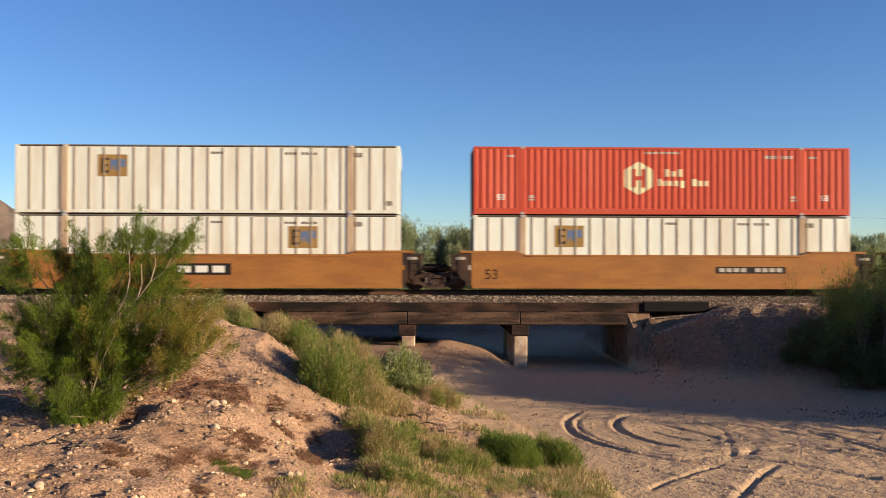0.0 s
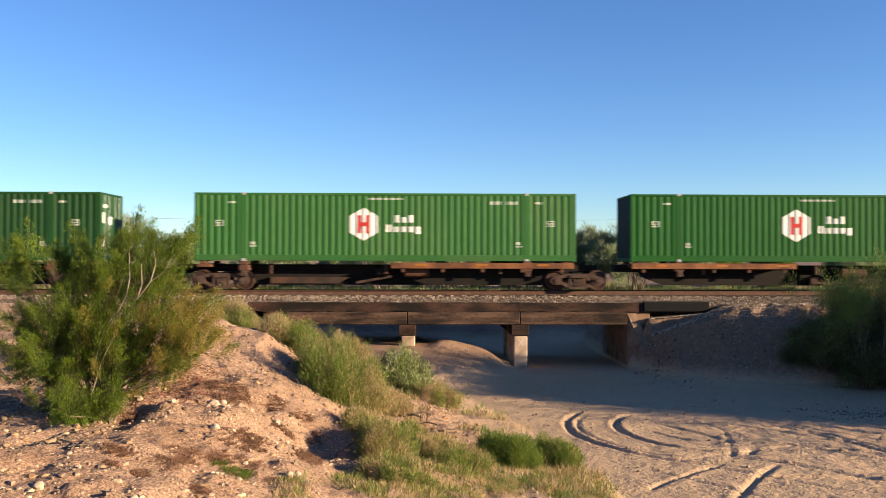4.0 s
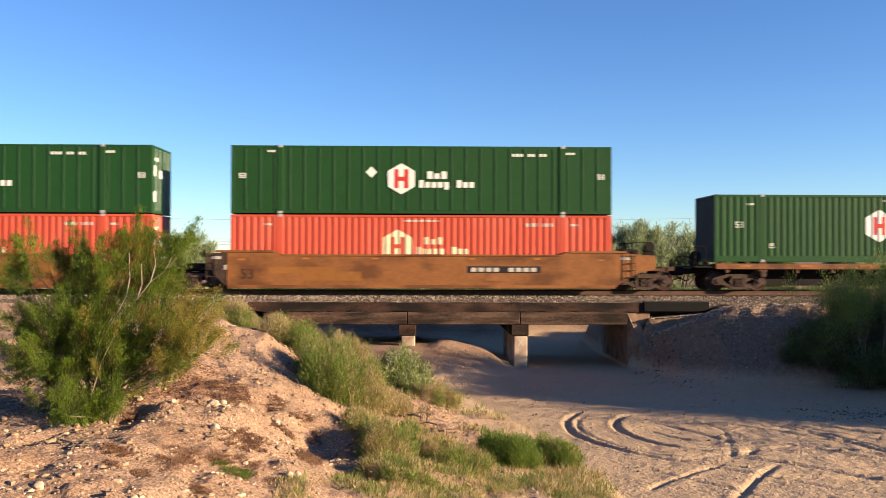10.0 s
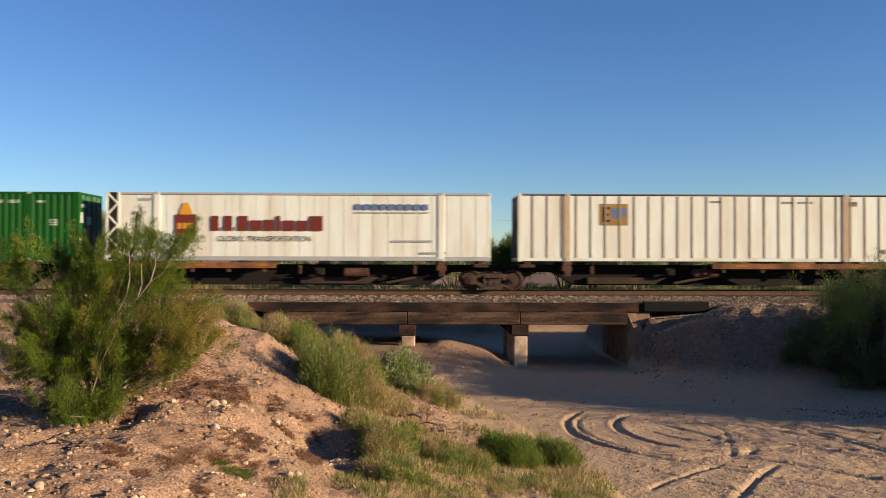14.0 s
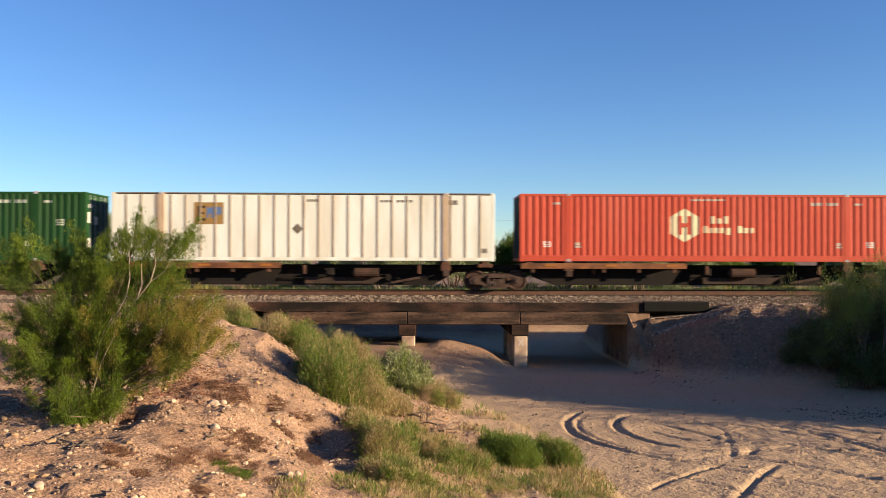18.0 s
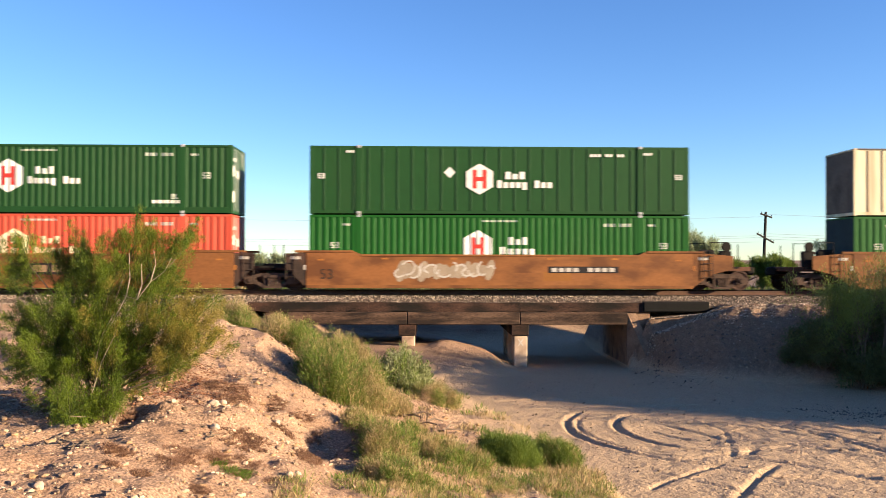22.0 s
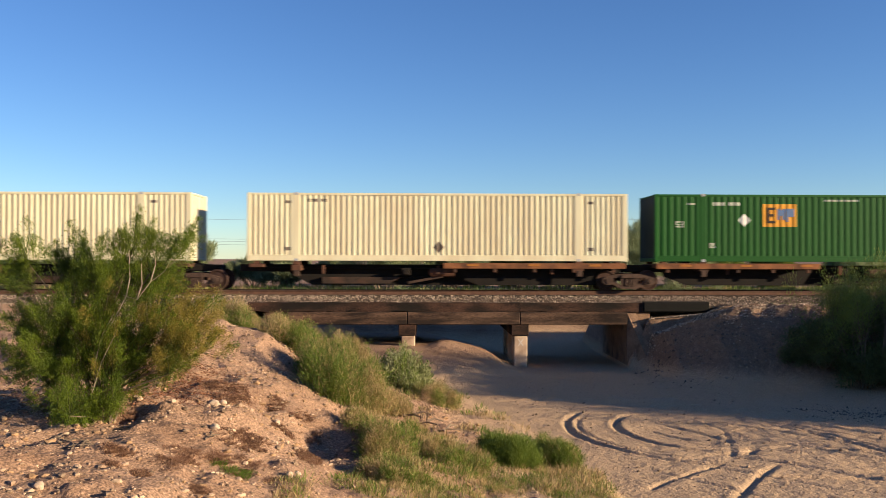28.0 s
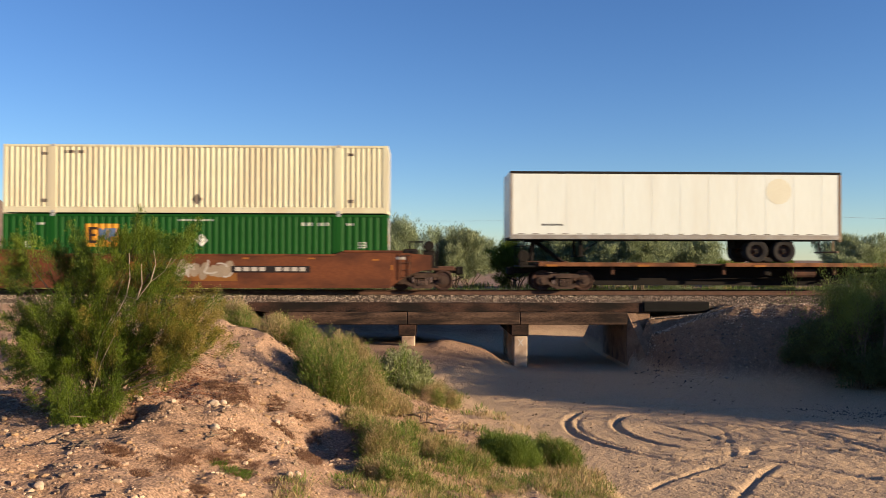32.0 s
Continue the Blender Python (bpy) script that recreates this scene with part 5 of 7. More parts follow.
    for end, gap, way, x in ((right_end, right_gap, 1, b), (left_end, left_gap, -1, a)):
        top = 1.02 if ribbed else 1.62
        x0, x1 = sorted((x + way * 0.2, x + way * (gap - 0.05)))
        part("end_platform", Form().box(x0, x1, -0.75, 0.75, 0.86, 1.05, 0.02).box(min(x + way * 0.3, x + way * 0.42), max(x + way * 0.3, x + way * 0.42), -1.4, 1.4, 0.9, top, 0.02), M_RUST, thing)
        side = Form()
        if not ribbed:
            tip = [(0.125, 0.16), (0.95, 1.02), (1.0, 1.58), (0.125, 1.61)] if end == "joint" else [(0.125, 0.16), (0.5, 0.45), (1.0, 0.74), (1.85, 0.96), (1.85, 1.52), (0.125, 1.66)]
            side.prism([(x + way * p, q) for p, q in tip][::way], -WELL_Y + 0.02, -WELL_Y + 0.08)
            plate = Form().box(x + way * 0.55 - 0.2, x + way * 0.55 + 0.2, -WELL_Y + 0.012, -WELL_Y + 0.019, 1.34, 1.46)
            part("end_plate", plate, M_GRAF, thing, "pale stencilled plate")
            part("reflector", Form().box(x + way * 0.13, x + way * 0.22, -WELL_Y + 0.012, -WELL_Y + 0.019, 0.9, 1.1), M_AMBER if way > 0 else M_GRAF, thing)
        else:
            side.box(min(x + way * 0.9, x + way * 2.0), max(x + way * 0.9, x + way * 2.0), -WELL_Y + 0.1, -WELL_Y + 0.2, 1.0, 1.2, 0.02)
        part("end_bracket", side, M_GRIME if end == "joint" else material, thing)
        lad = Form()
        lx = x + way * min(0.75, gap - 0.5)
        for r in range(4):
            lad.tube((lx - 0.2, -WELL_Y - 0.04, 0.6 + r * 0.3), (lx + 0.2, -WELL_Y - 0.04, 0.6 + r * 0.3), 0.014, n=6)
        for q in (-0.2, 0.2):
            lad.tube((lx + q, -WELL_Y - 0.04, 0.5), (lx + q, -WELL_Y - 0.04, 1.6), 0.018, n=6)
        part("ladder", lad, M_GRIME, thing)
        if end == "truck":
            coupler(thing, x + way * (gap - 0.6), way)
            add_truck(thing, x + way * 1.45)
            rl = Form()
            for q in (0.9, 1.5, 2.1):
                for yy in (-1.3, 1.3):
                    rl.tube((x + way * q, yy, 1.0), (x + way * q, yy, 2.12 - 0.1 * (q > 2)), 0.022, n=6)
            for yy in (-1.3, 1.3):
                rl.tube((x + way * 0.9, yy, 2.1), (x + way * 1.5, yy, 2.1), 0.016, n=6)
            rl.box(min(x + way * 0.5, x + way * 2.15), max(x + way * 0.5, x + way * 2.15), -1.34, -1.26, 0.98, 1.06)
            part("end_railing", rl, M_DARK, thing)
            bw = Form()
            bw.lathe([(0.0, 0), (0.2, 0), (0.22, 0.02), (0.2, 0.05), (0.0, 0.05)], (x + way * 1.75, 1.92 if not ribbed else 1.5), 16)
            bw.box(min(x + way * 1.5, x + way * 2.0), max(x + way * 1.5, x + way * 2.0), 0.06, 0.35, 1.05, 1.74 if not ribbed else 1.4, 0.03)
            bw.box(min(x + way * 0.6, x + way * 1.3), max(x + way * 0.6, x + way * 1.3), 0.06, 0.5, 1.05, 1.8 if not ribbed else 1.3, 0.08)
            o = part("brake_wheel", bw, M_DARK, thing)
            o.location.y = -0.9
        elif way < 0:
            add_truck(thing, x - gap)
            part("joint_casting", Form().box(x - gap - 0.5, x - gap + 0.5, -0.5, 0.5, 0.8, 1.15, 0.05).tube((x - gap, -0.9, 1.0), (x - gap, 0.9, 1.0), 0.12), M_DARK, thing)
            rl = Form()
            for q in (-0.5, 0.1, 0.5):
                rl.tube((x - gap + q, -1.2, 1.0), (x - gap + q, -1.2, 1.95), 0.022, n=6)
            rl.box(x - gap - 0.55, x - gap + 0.55, -1.24, -1.16, 0.98, 1.06)
            part("end_railing", rl, M_DARK, thing)
    if not ribbed:
        for q in range(3):
            x0, w, z0 = a + rng.uniform(1.5, LEN - 5.0), rng.uniform(0.7, 3.2), rng.uniform(0.32, 0.8)
            part("repair_patch", Form().box(x0, x0 + w, -WELL_Y - 0.0016 - 0.0004 * q, -WELL_Y + 0.01, z0, z0 + rng.uniform(0.25, 0.5)), M_PATCH if q < 2 and material is not M_ORANGE else material, thing, "repainted patch of a slightly different tone")
    for what in marks:
        if what[0] == "plate":
            plate_marks(thing, a + what[1], a + what[2], 0.78 if not ribbed else 0.56, 1.06 if not ribbed else 0.76, -WELL_Y - 0.002 if not ribbed else -WELL_Y + 0.079, what[3], M_GRAF if not ribbed else M_GRAFD)
        elif what[0] == "red":
            f = Form()
            for q in range(3):
                x0 = a + what[1] + q * (what[2] - what[1]) / 3
                f.box(x0, x0 + 0.4, -WELL_Y + 0.074, -WELL_Y + 0.079, 0.48, 0.84)
            part("markings", f, M_REDFADE, thing, "faded red lettering bars")
        elif what[0] == "bigplate":
            plate_marks(thing, a + what[1], a + what[2], 0.68, 1.16, -WELL_Y - 0.002, 3, M_LOGOW if seed < 20 else M_GRAFD)
        elif what[0] == "scrawl":
            scrawl(thing, rng, a + what[1], a + what[2], 0.4, 1.35, -WELL_Y - 0.002, what[3])
    return thing


def spine_car(right, left, deck=False, seed=0, half="left"):
    """A spine car platform. x = 0 at the right-hand end of its container. right, left: 'truck' at a free end, 'joint' where the truck is shared
    (held by the platform on its left, at its right-hand end), None for nothing."""
    rng = np.random.RandomState(seed)
    thing = tagged(new("spine_car"), "rusty brown intermodal spine car with amber reflectors" if not deck else "rusty flat deck car for truck trailers", "railway car", "cars of the train")
    a, b = -LEN - 0.3, 0.3
    if deck:
        a, b = deck
    part("center_sill", Form().prism([(a - 0.2, 0.82), (a + 1.9, 0.80), (a + 2.9, 0.24), (b - 2.9, 0.24), (b - 1.9, 0.80), (b + 0.2, 0.82), (b + 0.2, 1.12), (a - 0.2, 1.12)], -0.42, 0.42), M_DARK, thing)
    if deck:
        part("deck", Form().box(a + 0.2, b - 0.2, -1.28, 1.28, 1.12, 1.18, 0.01), M_RUST, thing)
        dz = [(a + 0.3, a + 0.42 * (b - a)), (a + 0.5 * (b - a), b - 0.9)]
        for x0, x1 in dz:
            part("deck_edge", Form().box(x0, x1, -1.36, -1.283, 1.06, 1.235, 0.012), M_RUSTLIT, thing, "rusty orange deck edge")
    else:
        lo, hi = (a + 0.35, a + 7.4) if half == "left" else (a + 8.6, b - 0.4)
        part("side_platform", Form().box(lo, hi, -1.34, -0.7, 1.09, 1.185, 0.012), M_RUST, thing, "rusty side platform")
        part("platform_edge", Form().box(lo, hi, -1.37, -1.343, 0.96, 1.20, 0.008), M_RUSTLIT, thing)
        n = 5
        for q in range(n):
            hx = lo + 0.5 + (hi - lo - 1.0) * q / (n - 1)
            part("hanger", shared("hang", "hanger", M_RUST, lambda fm: fm.box(-0.07, 0.07, -1.33, -1.25, 0.80, 1.085, 0.01)), M_RUST, thing, at=pose(hx, 0, 0))
        ex = lo + 8.0 if half == "left" else lo - 5.2
        part("equipment_box", Form().prism([(ex, 0.30), (ex + 2.9, 0.30), (ex + 3.4, 0.58), (ex, 0.58)], -0.66, -0.44), M_GRIME, thing, "dusty brown box under the sill")
        part("brake_lever", Form().tube((ex + 3.7, -0.9, 0.34), (ex + 5.2, -0.9, 0.62), 0.06, n=6), M_TRUCK, thing)
        part("inner_skirt", Form().prism([(lo + 1.5, 0.25), (hi - 0.5, 0.25), (hi, 0.98), (lo + 0.3, 0.98), (lo + 0.5, 0.62)], -0.72, -0.68), M_DARK, thing)
    for x in (-LEN + 2.08, -2.08):
        if not deck:
            arm = Form().box(x - 0.2, x + 0.2, -1.33, 1.33, 0.86, 1.1, 0.02)
            arm.box(x - 0.16, x + 0.16, -1.31, -1.05, 1.1, 1.262, 0.02).box(x - 0.16, x + 0.16, 1.05, 1.31, 1.1, 1.262, 0.02)
            part("outrigger", arm, M_RUST, thing)
            part("pedestal_leg", Form().box(x - 0.1, x + 0.14, -1.345, -1.2, 0.62, 0.9, 0.02), M_TRUCK, thing)
    for x in (-LEN + 0.4, -0.4):
        if not deck:
            part("end_rest", Form().box(x - 0.3, x + 0.3, -1.3, 1.3, 1.0, 1.15, 0.02).box(x - 0.12, x + 0.12, -1.25, -1.0, 1.15, 1.262, 0.01).box(x - 0.12, x + 0.12, 1.0, 1.25, 1.15, 1.262, 0.01), M_RUST, thing)
    xs = [lo + 1.0 + k * 2.6 for k in range(3)] if not deck else [a + 0.6, a + 4.5, a + 9.5, b - 2.5]
    for x in xs:
        if x < b - 0.3:
            part("reflector", Form().box(x, x + 0.5, -1.384, -1.372, 1.06, 1.15), M_AMBER, thing)
    ya = -0.62
    res_x = rng.uniform(-8.5, -5.5) if not deck else (a + b) / 2 + 3
    part("brake_reservoir", Form().tube((res_x, -0.86, 0.78), (res_x + 1.0, -0.86, 0.78), 0.2, n=14).tube((res_x - 0.12, -0.86, 0.78), (res_x, -0.86, 0.78), 0.08, 0.2, 14), M_RUST, thing)
    part("brake_valve", Form().box(res_x - 1.3, res_x - 0.9, -1.0, -0.7, 0.66, 0.98, 0.03).box(res_x - 1.2, res_x - 1.0, -1.05, -1.0, 0.7, 0.9, 0.02), M_DARK, thing)
    pp = Form()
    pp.tube((a + 1.0, ya - 0.15, 0.98), (b - 1.0, ya - 0.15, 0.98), 0.03, n=6).tube((res_x, -0.7, 0.6), (res_x - 4.2, -0.5, 0.5), 0.025, n=6).tube((res_x + 1.4, -0.6, 0.45), (res_x + 3.2, -0.5, 0.72), 0.05, n=6)
    part("brake_pipe", pp, M_DARK, thing)
    for k in range(3):
        x = a + 3.5 + k * (b - a - 7) / 2
        part("hanger", Form().box(x - 0.06, x + 0.06, -1.12, -1.02, 0.72, 1.09, 0.01), M_RUST, thing)
    if right == "truck":
        add_truck(thing, -1.05 if not deck else b - 1.4)
        coupler(thing, 0.35 if not deck else b, 1)
        ends(thing, 0.35, 1)
    elif right == "joint":
        add_truck(thing, 0.1 if not deck else b + 0.3)
        part("joint_casting", Form().box(-0.4, 1.0, -0.45, 0.45, 0.82, 1.1, 0.04), M_DARK, thing, at=pose(0.1 if not deck else b, 0, 0))
    if left == "truck":
        add_truck(thing, -LEN + 1.1 if not deck else a + 1.4)
        coupler(thing, -LEN - 0.35 if not deck else a, -1)
        ends(thing, (-LEN - 0.35) if not deck else a, -1)
    return thing


def ends(thing, x, way):
    """Hand rails, brake wheel and uncoupling lever at a free end."""
    f = Form()
    for yy in (-1.2, 1.2):
        f.tube((x, yy, 1.1), (x, yy, 1.95), 0.02, n=6)
        f.tube((x + way * 0.45, yy, 1.1), (x + way * 0.45, yy, 1.95), 0.02, n=6)
        f.tube((x, yy, 1.94), (x + way * 0.45, yy, 1.94), 0.018, n=6)
    f.tube((x + way * 0.45, -1.2, 1.5), (x + way * 0.45, 1.2, 1.5), 0.016, n=6)
    f.box(min(x - way * 0.3, x + way * 0.5), max(x - way * 0.3, x + way * 0.5), -1.3, 1.3, 1.02, 1.1, 0.01)
    part("end_railing", f, M_DARK, thing)
    g = Form().lathe([(0.0, 0), (0.22, 0), (0.26, 0.02), (0.22, 0.05), (0.0, 0.05)], (x + way * 0.3, 1.5), 14)
    g.box(min(x + way * 0.1, x + way * 0.5), max(x + way * 0.1, x + way * 0.5), 0.06, 0.3, 1.1, 1.62, 0.03)
    part("brake_wheel", g, M_DARK, thing).location.y = -0.8


def make_trailer(long, wheels, label, rivets=True):
    """A van trailer: x = 0 at its rear doors, nose to the left; its wheels stand on z = 0."""
    tl = tagged(new("truck_trailer"), label, "trailer")
    lo, hi, w = 0.98, 3.88, 1.29
    part("side_panel", Form().box(-long + 0.06, -0.1, -w, -w + 0.04, lo + 0.18, hi - 0.1), M_TRAILER, tl)
    part("side_panel", Form().box(-long + 0.06, -0.1, w - 0.04, w, lo + 0.18, hi - 0.1), M_TRAILER, tl)
    part("roof", Form().box(-long + 0.02, -0.02, -w + 0.03, w - 0.03, hi - 0.06, hi, 0.01), M_TRAILER, tl)
    part("nose_wall", Form().box(-long, -long + 0.055, -w + 0.06, w - 0.06, lo + 0.1, hi - 0.065), M_TRAILER, tl)
    for s in (-1, 1):
        y0, y1 = sorted((s * (w - 0.05), s * (w + 0.015)))
        part("bottom_rail", Form().box(-long, 0, y0, y1, lo, lo + 0.2, 0.012), M_ALU, tl)
        part("top_rail", Form().box(-long, 0, y0, y1, hi - 0.11, hi - 0.003, 0.012), M_DARK if rivets else M_ALU, tl)
        part("front_post", Form().box(-long - 0.012, -long + 0.13, y0, y1, lo + 0.2, hi - 0.1, 0.012), M_ALU, tl)
        part("rear_post", Form().box(-0.12, 0.012, y0, y1, lo - 0.1, hi - 0.1, 0.012), M_ALU if not rivets else M_POSTRUST, tl)
        a, b = sorted((s * 0.006, s * (w - 0.07)))
        part("rear_door", Form().box(-0.07, -0.015, a, b, lo + 0.1, hi - 0.09, 0.012), M_TRAILER, tl)
    part("floor", Form().box(-long + 0.05, -0.05, -w + 0.06, w - 0.06, lo - 0.02, lo + 0.1), M_DARK, tl)
    if rivets:
        seam = shared("rivetstrip", "seam_strip", M_TRAILER, lambda fm: fm.box(-0.02, 0.02, -w - 0.004, -w + 0.002, lo + 0.2, hi - 0.11))
        k = 1.22
        x = -long + 1.22
        while x < -0.3:
            part("seam_strip", seam, M_TRAILER, tl, at=pose(x, 0, 0))
            x += 1.22
        f = Form()
        for k in range(int(long / 0.62)):
            f.box(-long + 0.35 + k * 0.62, -long + 0.62 + k * 0.62, -w - 0.006, -w - 0.001, lo + 0.215, lo + 0.245)
        part("marker_strip", f, M_POST, tl)
        g = Form()
        n = 20
        g.add([(-2.7 + 0.55 * math.cos(6.2832 * k / n), -w - 0.005, 3.05 + 0.55 * math.sin(6.2832 * k / n)) for k in range(n)], [tuple(range(n))])
        part("faded_disc", g, mat("faded_yellow_disc", (0.66, 0.63, 0.50), (0.62, 0.58, 0.45), rough=0.6), tl, "faded yellow disc")
        g = Form()
        for k in range(8):
            g.box(-long + 1.35 + k * 0.12, -long + 1.43 + k * 0.12, -w - 0.006, -w - 0.001, lo + 0.58, lo + 0.66)
        part("markings", g, M_DARK, tl)
    else:
        part("joint_post", Form().box(-long + 2.45, -long + 2.6, -w - 0.02, -w - 0.001, lo + 0.2, hi - 0.1, 0.006), M_ALU, tl)
        g = Form()
        for k in range(7):
            g.box(-long + 0.9 + k * 0.11, -long + 0.98 + k * 0.11, -w - 0.006, -w - 0.001, hi - 0.5, hi - 0.4)
        part("markings", g, M_DARK, tl)
        for x in (-long + 0.35, -0.6):
            part("side_marker", Form().box(x, x + 0.28, -w - 0.012, -w - 0.001, lo + 0.24, lo + 0.34, 0.004), M_AMBER, tl)
    for x in wheels:
        for s in (-1, 1):
            for off in (1.02, 0.72):
                ty = part("tyre", shared(("tyre",), "tyre", M_TYRE, lambda fm: fm.lathe([(0.28, -0.11), (0.44, -0.13), (0.49, -0.10), (0.5, 0.0), (0.49, 0.10), (0.44, 0.13), (0.28, 0.11)], (0, 0), 26)), M_TYRE, tl, at=pose(x, s * off, 0.5))
                part("wheel_rim", shared("rim", "wheel_rim", M_TRUCK, lambda fm: fm.lathe([(0.0, -0.02), (0.1, -0.03), (0.13, 0.03), (0.24, 0.04), (0.285, -0.10), (0.29, 0.1)], (0, 0), 20)), M_TRUCK, ty)
        part("axle", Form().tube((x, -1.1, 0.5), (x, 1.1, 0.5), 0.07, n=10), M_DARK, tl)
    xa = sum(wheels) / len(wheels)
    part("bogie_frame", Form().box(xa - 1.3, xa + 1.2, -0.55, 0.55, 0.62, 0.96, 0.03).box(xa + 0.9, xa + 1.0, -1.1, -0.6, 0.35, 0.9), M_DARK, tl)
    lg = Form()
    lx = -long + (2.3 if not rivets else 3.1)
    for yy in (-0.85, 0.85):
        lg.box(lx - 0.07, lx + 0.07, yy - 0.07, yy + 0.07, 0.28, 0.98, 0.012).box(lx - 0.15, lx + 0.15, yy - 0.12, yy + 0.12, 0.24, 0.29, 0.01)
    lg.tube((lx, -0.85, 0.45), (lx + 0.9, -0.7, 0.95), 0.03, n=6)
    part("landing_gear", lg, M_DARK, tl)
    part("rear_guard", Form().box(-0.1, -0.02, -1.1, 1.1, 0.42, 0.5, 0.01).box(-0.09, -0.03, -0.7, -0.62, 0.5, 0.98).box(-0.09, -0.03, 0.62, 0.7, 0.5, 0.98), M_POSTRUST, tl)
    return tl


def hitch(x):
    """The stand on a car that holds a trailer's nose."""
    h = tagged(new("trailer_hitch"), "dark folding steel hitch stand holding a trailer's nose", "hitch")
    for s in (-1, 1):
        part("strut", Form().tube((0.0, s * 0.4, 0), (0.15, s * 0.4, 0.9), 0.07), M_DARK, h)
        part("brace", Form().tube((1.45, s * 0.35, 0), (0.3, s * 0.35, 0.88), 0.055), M_DARK, h)
    part("head_plate", Form().box(-0.25, 0.55, -0.5, 0.5, 0.88, 0.95, 0.02), M_DARK, h)
    part("foot_plate", Form().box(-0.2, 1.6, -0.5, 0.5, 0.0, 0.05, 0.01), M_RUST, h)
    return h


# ---- the train, front to rear ----
MOVING = []
SINGLE_Z, LOW_Z = 1.262, 0.335


def load(thing, u, z, y=0.0):
    MOVING.append((thing, u, y, z))


def well(u, material, lower, upper, right, left, rgap, lgap, marks=(), ribbed=False, seed=0):
    load(well_car(material, right, left, rgap, lgap, marks, ribbed, seed), u, 0.0)
    load(make_container(*lower), u, LOW_Z)
    load(make_container(*upper), u, LOW_Z + HIG + 0.035)


J = 1.6
well(-18.26, M_ORANGE, ("white",), ("redhex",), "joint", "joint", J, J, [("plate", 10.3, 13.3, 9)], seed=1)
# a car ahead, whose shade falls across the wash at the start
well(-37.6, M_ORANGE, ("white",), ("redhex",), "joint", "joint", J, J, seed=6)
well(1.04, M_ORANGE, ("white", "low"), ("white",), "joint", "joint", J, J, [("bigplate", 6.8, 9.1), ("scrawl", 2.9, 3.9, M_DARK)], seed=2)
well(20.45, M_ORANGE, ("hex",), ("hexinc",), "joint", "truck", J, 2.9, [("plate", 4.3, 6.0, 9), ("scrawl", 6.8, 8.4, M_GRAFP)], seed=3)
well(43.81, M_YELLOW, ("redhex",), ("hexdark",), "truck", "truck", 3.2, 2.6, [("red", 10.5, 12.1), ("plate", 3.6, 5.0, 6), ("plate", 12.95, 13.4, 2)], ribbed=True, seed=4)
SPINES = [
    (64.67, ("hex",), "truck", None), (83.17, ("hexlight",), "joint", "truck"), (103.23, ("hexdark",), "truck", "truck"),
    (121.24, ("hex",), "truck", None), (139.18, ("amber",), "joint", None), (156.45, ("hex",), "joint", None), (173.81, ("redhex",), "joint", "truck"),
    (194.41, ("hexdark",), "truck", "truck"),
    (274.90, ("white", "spot"), "truck", None), (292.27, ("white",), "joint", None), (309.60, ("reefer",), "joint", None), (326.93, ("hex",), "joint", "truck"),
    (345.32, ("hexlight",), "truck", "truck"), (363.79, ("hex", "rust"), "truck", None), (380.98, ("redhex",), "joint", None), (398.21, ("white", "spot"), "joint", None),
    (415.43, ("hexdark",), "joint", None), (433.90, ("red",), "joint", "truck"),
    (561.27, ("amber", "left"), "truck", None), (578.45, ("cream",), "joint", None), (595.54, ("amber", "early"), "joint", None), (612.86, ("cream",), "joint", None),
    (631.36, ("cream",), "joint", "truck"), (649.92, ("cream",), "truck", None),
]
for k, (u, style, right, left) in enumerate(SPINES):
    load(spine_car(right, left, seed=k, half="left" if k % 4 != 1 else "right"), u, 0.0)
    load(make_container(*style), u, SINGLE_Z)
well(214.98, M_BROWN, ("redhex",), ("hexpost",), "truck", "joint", 2.9, J, [("plate", 10.0, 13.1, 9)], seed=12)
well(234.41, M_BROWN, ("redhex",), ("hexpost",), "joint", "joint", J, J, [("bigplate", 6.9, 9.5)], seed=13)
well(253.83, M_BROWN, ("amber", "right"), ("white", "far"), "joint", "truck", J, 2.9, [("plate", 3.3, 6.4, 9)], seed=14)
well(454.93, M_BROWN, ("hex",), ("tan",), "truck", "truck", 2.9, 2.9, [("plate", 3.2, 6.2, 9), ("scrawl", 6.4, 10.8, M_SPRAY), ("bigplate", 10.9, 12.6)], seed=25)
well(478.20, M_BROWN, ("hex",), ("hexpost",), "truck", "joint", 2.9, J, [("plate", 10.1, 13.1, 9), ("scrawl", 3.7, 7.8, M_SPRAY)], seed=26)
well(497.61, M_BROWN, ("redhex",), ("hexinc",), "joint", "joint", J, J, [("bigplate", 7.0, 9.6)], seed=27)
well(517.00, M_BROWN, ("hexlight",), ("hexlight", "dot"), "joint", "truck", J, 2.9, [("plate", 3.3, 6.4, 9)], seed=28)
well(540.33, M_YELLOW, ("hexlight",), ("amber", "left"), "truck", "truck", 3.2, 2.6, [("red", 10.5, 12.1), ("plate", 3.6, 5.0, 6), ("plate", 12.95, 13.4, 2)], ribbed=True, seed=29)
well(710.01, M_REDBROWN, ("amber", "mid"), ("cream",), "truck", "truck", 2.9, 2.9, [("plate", 9.6, 12.9, 9), ("scrawl", 7.3, 9.6, M_SPRAY)], seed=38)
